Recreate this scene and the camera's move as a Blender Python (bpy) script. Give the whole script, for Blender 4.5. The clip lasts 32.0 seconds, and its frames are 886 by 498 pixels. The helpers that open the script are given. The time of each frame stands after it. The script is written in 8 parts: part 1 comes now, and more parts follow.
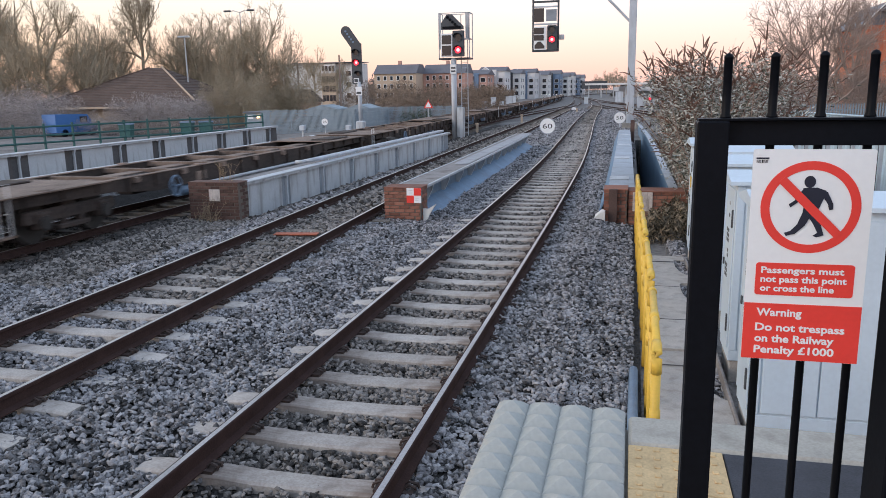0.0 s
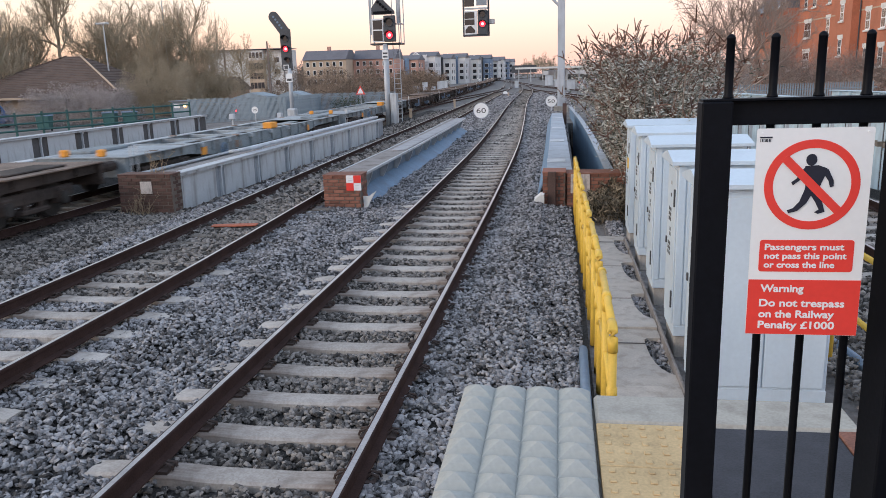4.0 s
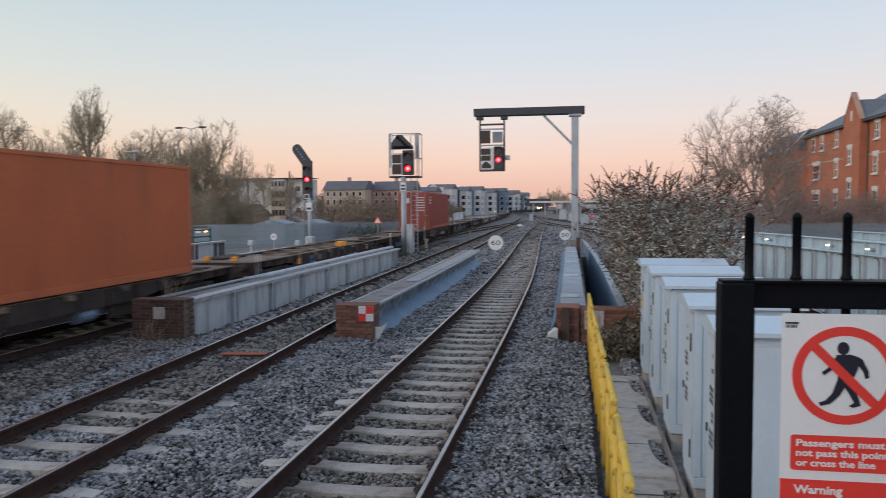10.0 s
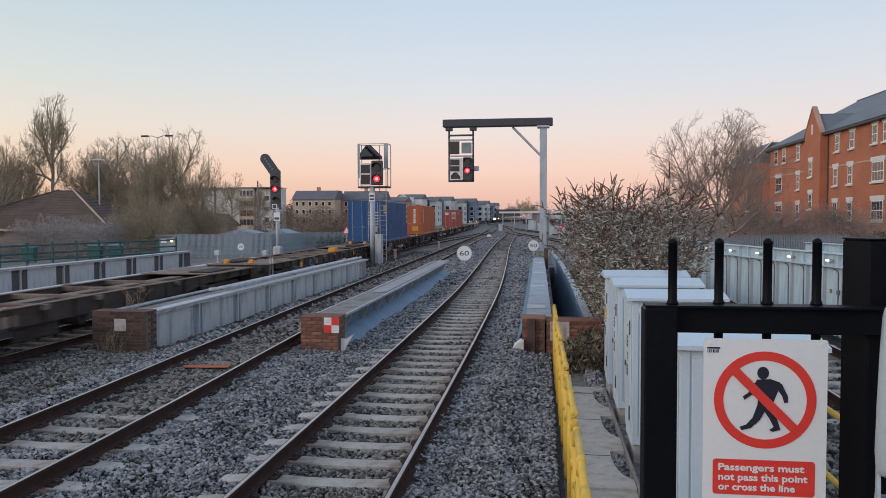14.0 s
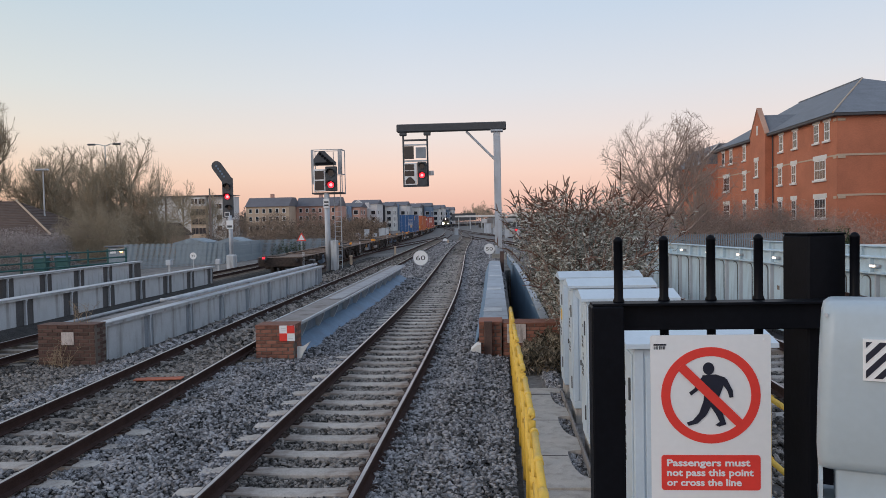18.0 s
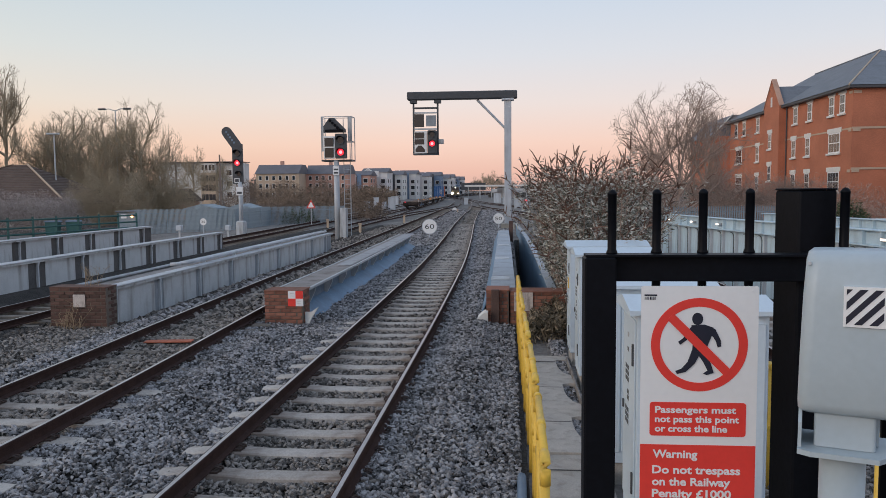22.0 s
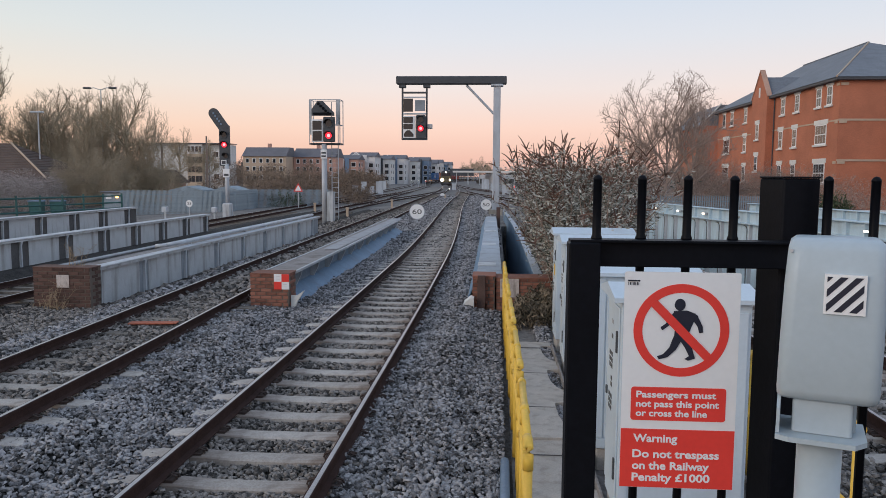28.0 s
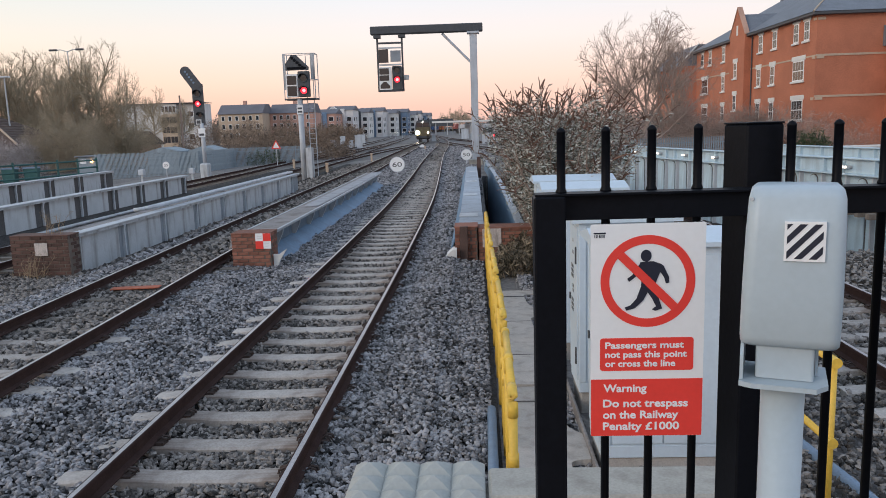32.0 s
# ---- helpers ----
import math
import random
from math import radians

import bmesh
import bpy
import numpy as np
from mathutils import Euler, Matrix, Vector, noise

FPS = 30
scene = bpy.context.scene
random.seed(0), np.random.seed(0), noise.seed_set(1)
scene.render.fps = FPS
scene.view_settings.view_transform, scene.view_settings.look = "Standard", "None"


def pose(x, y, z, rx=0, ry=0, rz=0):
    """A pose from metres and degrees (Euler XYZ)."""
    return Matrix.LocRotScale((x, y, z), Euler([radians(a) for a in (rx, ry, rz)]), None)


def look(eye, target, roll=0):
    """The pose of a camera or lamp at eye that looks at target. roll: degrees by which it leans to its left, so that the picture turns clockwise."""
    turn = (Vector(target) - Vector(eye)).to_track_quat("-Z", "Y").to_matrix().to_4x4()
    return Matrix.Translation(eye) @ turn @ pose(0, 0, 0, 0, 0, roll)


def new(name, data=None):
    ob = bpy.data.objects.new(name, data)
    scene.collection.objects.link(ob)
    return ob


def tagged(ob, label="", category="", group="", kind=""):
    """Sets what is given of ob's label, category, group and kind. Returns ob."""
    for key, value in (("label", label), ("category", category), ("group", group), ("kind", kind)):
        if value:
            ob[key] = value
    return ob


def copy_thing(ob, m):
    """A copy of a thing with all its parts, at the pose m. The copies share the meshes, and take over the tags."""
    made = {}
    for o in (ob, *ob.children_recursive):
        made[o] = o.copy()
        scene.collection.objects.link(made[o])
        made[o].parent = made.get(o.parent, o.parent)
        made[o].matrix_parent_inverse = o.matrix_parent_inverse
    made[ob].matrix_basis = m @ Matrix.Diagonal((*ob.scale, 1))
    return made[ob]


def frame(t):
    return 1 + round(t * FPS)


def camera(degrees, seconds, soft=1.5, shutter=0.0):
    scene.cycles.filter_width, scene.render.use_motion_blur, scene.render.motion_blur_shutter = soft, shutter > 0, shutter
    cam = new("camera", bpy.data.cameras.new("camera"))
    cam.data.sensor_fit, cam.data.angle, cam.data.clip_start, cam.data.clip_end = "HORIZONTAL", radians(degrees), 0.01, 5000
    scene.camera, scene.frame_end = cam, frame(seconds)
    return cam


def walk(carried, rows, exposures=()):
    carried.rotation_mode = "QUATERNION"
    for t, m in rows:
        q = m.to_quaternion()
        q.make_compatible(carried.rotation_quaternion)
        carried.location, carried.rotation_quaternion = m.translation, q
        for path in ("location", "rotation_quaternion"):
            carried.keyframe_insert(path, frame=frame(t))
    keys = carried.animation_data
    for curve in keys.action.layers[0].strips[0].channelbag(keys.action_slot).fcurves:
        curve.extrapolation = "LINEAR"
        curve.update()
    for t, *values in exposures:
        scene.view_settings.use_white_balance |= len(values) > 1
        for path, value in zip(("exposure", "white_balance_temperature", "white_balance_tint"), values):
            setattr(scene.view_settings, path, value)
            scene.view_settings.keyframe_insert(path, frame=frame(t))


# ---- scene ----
cam = camera(60.5, 32.0, soft=0.5, shutter=0.35)
PATH = [
    (0, (0.022, 0.155, 2.514), (-0.447, 2.057, 2.108), -1.0),
    (0.5, (0.011, 0.13, 2.525), (-0.432, 2.034, 2.103), -1.8),
    (1, (-0.066, 0.141, 2.514), (-0.468, 2.049, 2.069), -2.2),
    (1.5, (-0.114, 0.138, 2.509), (-0.491, 2.047, 2.047), -2.2),
    (2, (-0.119, 0.147, 2.509), (-0.478, 2.059, 2.044), -2.3),
    (2.5, (-0.124, 0.146, 2.515), (-0.471, 2.061, 2.056), -2.1),
    (3, (-0.117, 0.152, 2.516), (-0.451, 2.071, 2.062), -2.1),
    (3.5, (-0.119, 0.15, 2.514), (-0.435, 2.073, 2.063), -1.9),
    (5.5, (-0.107, 0.156, 2.519), (-0.386, 2.094, 2.111), -1.8),
    (6, (-0.108, 0.143, 2.5), (-0.391, 2.086, 2.123), -2.2),
    (6.5, (-0.117, 0.142, 2.531), (-0.401, 2.096, 2.213), -1.6),
    (7, (-0.081, 0.208, 2.548), (-0.277, 2.18, 2.275), -0.7),
    (7.5, (-0.073, 0.237, 2.595), (-0.238, 2.223, 2.427), -0.8),
    (8, (-0.066, 0.245, 2.606), (-0.204, 2.236, 2.477), -0.9),
    (8.5, (-0.058, 0.243, 2.61), (-0.181, 2.237, 2.504), -0.9),
    (9, (-0.05, 0.253, 2.608), (-0.164, 2.247, 2.508), -1.2),
    (9.5, (-0.085, 0.263, 2.589), (-0.25, 2.253, 2.484), -0.6),
    (10, (-0.109, 0.261, 2.587), (-0.448, 2.229, 2.476), -0.4),
    (10.5, (-0.12, 0.259, 2.586), (-0.635, 2.187, 2.462), -0.4),
    (11, (-0.118, 0.266, 2.589), (-0.692, 2.178, 2.466), -0.3),
    (11.5, (-0.11, 0.276, 2.591), (-0.714, 2.179, 2.466), -0.4),
    (12, (-0.103, 0.245, 2.617), (-0.693, 2.153, 2.502), -0.1),
    (12.5, (-0.069, 0.25, 2.622), (-0.564, 2.185, 2.516), 0.0),
    (13, (-0.048, 0.261, 2.62), (-0.414, 2.226, 2.529), 0.0),
    (13.5, (-0.034, 0.291, 2.614), (-0.32, 2.269, 2.527), -0.1),
    (14, (-0.034, 0.28, 2.612), (-0.295, 2.261, 2.527), -0.2),
    (14.5, (-0.027, 0.317, 2.609), (-0.252, 2.302, 2.527), -0.5),
    (16.5, (-0.025, 0.289, 2.612), (-0.188, 2.281, 2.54), -1.4),
    (17, (-0.026, 0.288, 2.611), (-0.182, 2.281, 2.542), -1.6),
    (17.5, (-0.016, 0.288, 2.609), (-0.166, 2.282, 2.537), -1.4),
    (18, (-0.017, 0.298, 2.607), (-0.164, 2.291, 2.533), -1.2),
    (18.5, (-0.013, 0.306, 2.607), (-0.159, 2.299, 2.526), -0.9),
    (19, (-0.013, 0.305, 2.61), (-0.154, 2.299, 2.535), -0.8),
    (19.5, (-0.003, 0.304, 2.612), (-0.134, 2.299, 2.537), -1.2),
    (20, (0.001, 0.278, 2.596), (-0.134, 2.271, 2.494), -1.7),
    (20.5, (0.0, 0.266, 2.578), (-0.146, 2.258, 2.465), -1.1),
    (21, (0.011, 0.267, 2.573), (-0.138, 2.257, 2.44), -0.6),
    (21.5, (0.009, 0.268, 2.574), (-0.154, 2.256, 2.427), -0.6),
    (22, (0.006, 0.265, 2.574), (-0.166, 2.252, 2.42), -0.5),
    (22.5, (0.003, 0.26, 2.575), (-0.181, 2.246, 2.415), -0.5),
    (23, (0.002, 0.256, 2.575), (-0.195, 2.239, 2.408), -0.4),
    (23.5, (0.002, 0.256, 2.575), (-0.199, 2.239, 2.402), -0.2),
    (24, (0.001, 0.259, 2.574), (-0.192, 2.242, 2.397), -0.1),
    (24.5, (0.002, 0.264, 2.572), (-0.189, 2.246, 2.389), 0.1),
    (26.5, (0.01, 0.265, 2.572), (-0.153, 2.25, 2.391), 0.3),
    (27, (0.01, 0.269, 2.569), (-0.146, 2.254, 2.383), 0.2),
    (27.5, (0.008, 0.267, 2.568), (-0.137, 2.253, 2.379), 0.4),
    (28, (0.01, 0.267, 2.569), (-0.128, 2.253, 2.377), 0.4),
    (28.5, (0.01, 0.27, 2.568), (-0.122, 2.256, 2.371), 0.3),
    (29, (0.009, 0.268, 2.566), (-0.118, 2.254, 2.364), 0.4),
    (29.5, (0.009, 0.275, 2.569), (-0.117, 2.257, 2.337), 0.4),
    (30, (0.032, 0.27, 2.57), (-0.09, 2.251, 2.32), 0.3),
    (30.5, (0.032, 0.278, 2.581), (-0.092, 2.251, 2.283), -0.5),
    (31, (0.039, 0.279, 2.58), (-0.075, 2.249, 2.257), -0.7),
    (31.5, (0.036, 0.278, 2.579), (-0.072, 2.246, 2.239), -1.2),
    (32, (0.042, 0.282, 2.582), (-0.053, 2.254, 2.263), -1.8),
]
walk(cam, [(r[0], look(*r[1:])) for r in PATH], exposures=[(0, 0.49, 6500, 14), (1, 0.61, 6580, 14), (2, 0.60, 6650, 14), (3.5, 0.55, 6650, 14), (5.5, 0.52, 6650, 14), (6.5, 0.36, 6660, 13), (7.5, 0.06, 6610, 12), (9, -0.04, 6560, 12), (12, -0.04, 6530, 12), (20, -0.04, 6560, 13), (24.5, -0.06, 6560, 13), (28.5, 0.05, 6540, 13), (30, 0.20, 6530, 13), (31, 0.38, 6510, 13), (32, 0.24, 6560, 12)])

# ---- world, sun, exposure ----
world = bpy.data.worlds.new("sky")
scene.world = world
world.use_nodes = True
wn, wl = world.node_tree.nodes, world.node_tree.links
wn.clear()
sky = wn.new("ShaderNodeTexSky")
sky.sky_type = "NISHITA"
sky.sun_disc = False
sky.sun_elevation = radians(3.0)
sky.sun_rotation = radians(-75)
sky.air_density, sky.dust_density, sky.ozone_density = 1.0, 2.0, 2.0
# the dusk glow: peach at the horizon, pale blue above, warmer toward the set sun
wtc, wsep, wramp = wn.new("ShaderNodeTexCoord"), wn.new("ShaderNodeSeparateXYZ"), wn.new("ShaderNodeValToRGB")
wl.new(wtc.outputs["Generated"], wsep.inputs[0])
wl.new(wsep.outputs["Z"], wramp.inputs[0])
stops = [(0.0, (0.74, 0.47, 0.40)), (0.022, (0.84, 0.53, 0.44)), (0.06, (0.90, 0.64, 0.55)), (0.11, (0.82, 0.72, 0.69)), (0.17, (0.70, 0.72, 0.76)), (0.26, (0.56, 0.66, 0.77)), (0.5, (0.44, 0.56, 0.72)), (1.0, (0.38, 0.48, 0.66))]
while len(wramp.color_ramp.elements) < len(stops):
    wramp.color_ramp.elements.new(0.5)
for el, (at, col) in zip(wramp.color_ramp.elements, stops):
    el.position, el.color = at, (*col, 1)
wadd = wn.new("ShaderNodeMix")
wadd.data_type, wadd.blend_type = "RGBA", "ADD"
wadd.inputs[0].default_value = 0.06
wl.new(wramp.outputs[0], wadd.inputs[6])
wl.new(sky.outputs[0], wadd.inputs[7])
bgn = wn.new("ShaderNodeBackground")
bgn.inputs["Strength"].default_value = 1.0
won = wn.new("ShaderNodeOutputWorld")
# the sky yellows a little toward the set sun
wmap = wn.new("ShaderNodeMapRange")
for k, v in enumerate((-0.12, -0.62, 0.0, 1.0)):
    wmap.inputs[k + 1].default_value = v
wl.new(wsep.outputs["X"], wmap.inputs[0])
wmul = wn.new("ShaderNodeMix")
wmul.data_type, wmul.blend_type = "RGBA", "MULTIPLY"
wmul.inputs[7].default_value = (0.90, 0.92, 0.85, 1)
wl.new(wmap.outputs[0], wmul.inputs[0])
wl.new(wadd.outputs[2], wmul.inputs[6])
wl.new(wmul.outputs[2], bgn.inputs[0])
wl.new(bgn.outputs[0], won.inputs[0])
sun = new("sun", bpy.data.lights.new("sun", "SUN"))
sun.data.energy, sun.data.angle, sun.data.color = 0.95, radians(25), (1.0, 0.89, 0.80)
sun.matrix_world = look((0, 0, 50), (62, 48, 24))


# ---- materials ----
def material(name, base, rough=0.8, metal=0.0, var=0.25, scale=8.0, fine=60.0, bump=0.2, dist=0.01, tint=None, rnd=0.0, stain=0.0, island=False, spec=0.5, emit=0.0):
    """A surface with variation at two scales, bump, streaks and a shift per object."""
    m = bpy.data.materials.new(name)
    m.use_nodes = True
    n, l = m.node_tree.nodes, m.node_tree.links
    b = n["Principled BSDF"]
    tc = n.new("ShaderNodeTexCoord")
    big, small = n.new("ShaderNodeTexNoise"), n.new("ShaderNodeTexNoise")
    big.inputs["Scale"].default_value, small.inputs["Scale"].default_value = scale, fine
    big.inputs["Detail"].default_value, small.inputs["Detail"].default_value = 6, 4
    for k in (big, small):
        l.new(tc.outputs["Object"], k.inputs["Vector"])
    add = n.new("ShaderNodeMath")
    add.operation = "ADD"
    l.new(big.outputs[0], add.inputs[0]), l.new(small.outputs[0], add.inputs[1])
    fac = add.outputs[0]
    if rnd:
        if island:
            src = n.new("ShaderNodeNewGeometry").outputs["Random Per Island"]
        else:
            src = n.new("ShaderNodeObjectInfo").outputs["Random"]
        mul = n.new("ShaderNodeMath")
        mul.operation = "MULTIPLY_ADD"
        l.new(src, mul.inputs[0])
        mul.inputs[1].default_value = rnd
        l.new(fac, mul.inputs[2])
        sub = n.new("ShaderNodeMath")
        sub.operation = "SUBTRACT"
        l.new(mul.outputs[0], sub.inputs[0])
        sub.inputs[1].default_value = rnd / 2
        fac = sub.outputs[0]
    ramp = n.new("ShaderNodeValToRGB")
    base = Vector(base)
    hi = Vector(tint) if tint else base * (1 + var)
    lo = base * (1 - var)
    ramp.color_ramp.elements[0].position, ramp.color_ramp.elements[1].position = 0.3, 0.7
    ramp.color_ramp.elements[0].color, ramp.color_ramp.elements[1].color = (*lo, 1), (*hi, 1)
    half = n.new("ShaderNodeMath")
    half.operation = "MULTIPLY"
    half.inputs[1].default_value = 0.5
    l.new(fac, half.inputs[0])
    l.new(half.outputs[0], ramp.inputs[0])
    colour = ramp.outputs[0]
    if stain:
        st = n.new("ShaderNodeTexNoise")
        st.inputs["Scale"].default_value, st.inputs["Detail"].default_value = scale * 0.6, 8
        mp = n.new("ShaderNodeMapping")
        mp.inputs["Scale"].default_value = (3, 3, 0.5)
        l.new(tc.outputs["Object"], mp.inputs[0]), l.new(mp.outputs[0], st.inputs["Vector"])
        sr = n.new("ShaderNodeValToRGB")
        sr.color_ramp.elements[0].position, sr.color_ramp.elements[1].position = 0.5, 0.72
        sr.color_ramp.elements[0].color, sr.color_ramp.elements[1].color = (0, 0, 0, 1), (stain, stain, stain, 1)
        l.new(st.outputs[0], sr.inputs[0])
        mix = n.new("ShaderNodeMix")
        mix.data_type = "RGBA"
        l.new(sr.outputs[0], mix.inputs[0]), l.new(colour, mix.inputs[6])
        mix.inputs[7].default_value = (0.09, 0.06, 0.04, 1)
        colour = mix.outputs[2]
    l.new(colour, b.inputs["Base Color"])
    b.inputs["Roughness"].default_value, b.inputs["Metallic"].default_value = rough, metal
    b.inputs["Specular IOR Level"].default_value = spec
    if bump:
        bp = n.new("ShaderNodeBump")
        bp.inputs["Strength"].default_value, bp.inputs["Distance"].default_value = bump, dist
        l.new(small.outputs[0], bp.inputs["Height"])
        l.new(bp.outputs[0], b.inputs["Normal"])
    if emit:
        l.new(colour, b.inputs["Emission Color"])
        b.inputs["Emission Strength"].default_value = emit
    return m


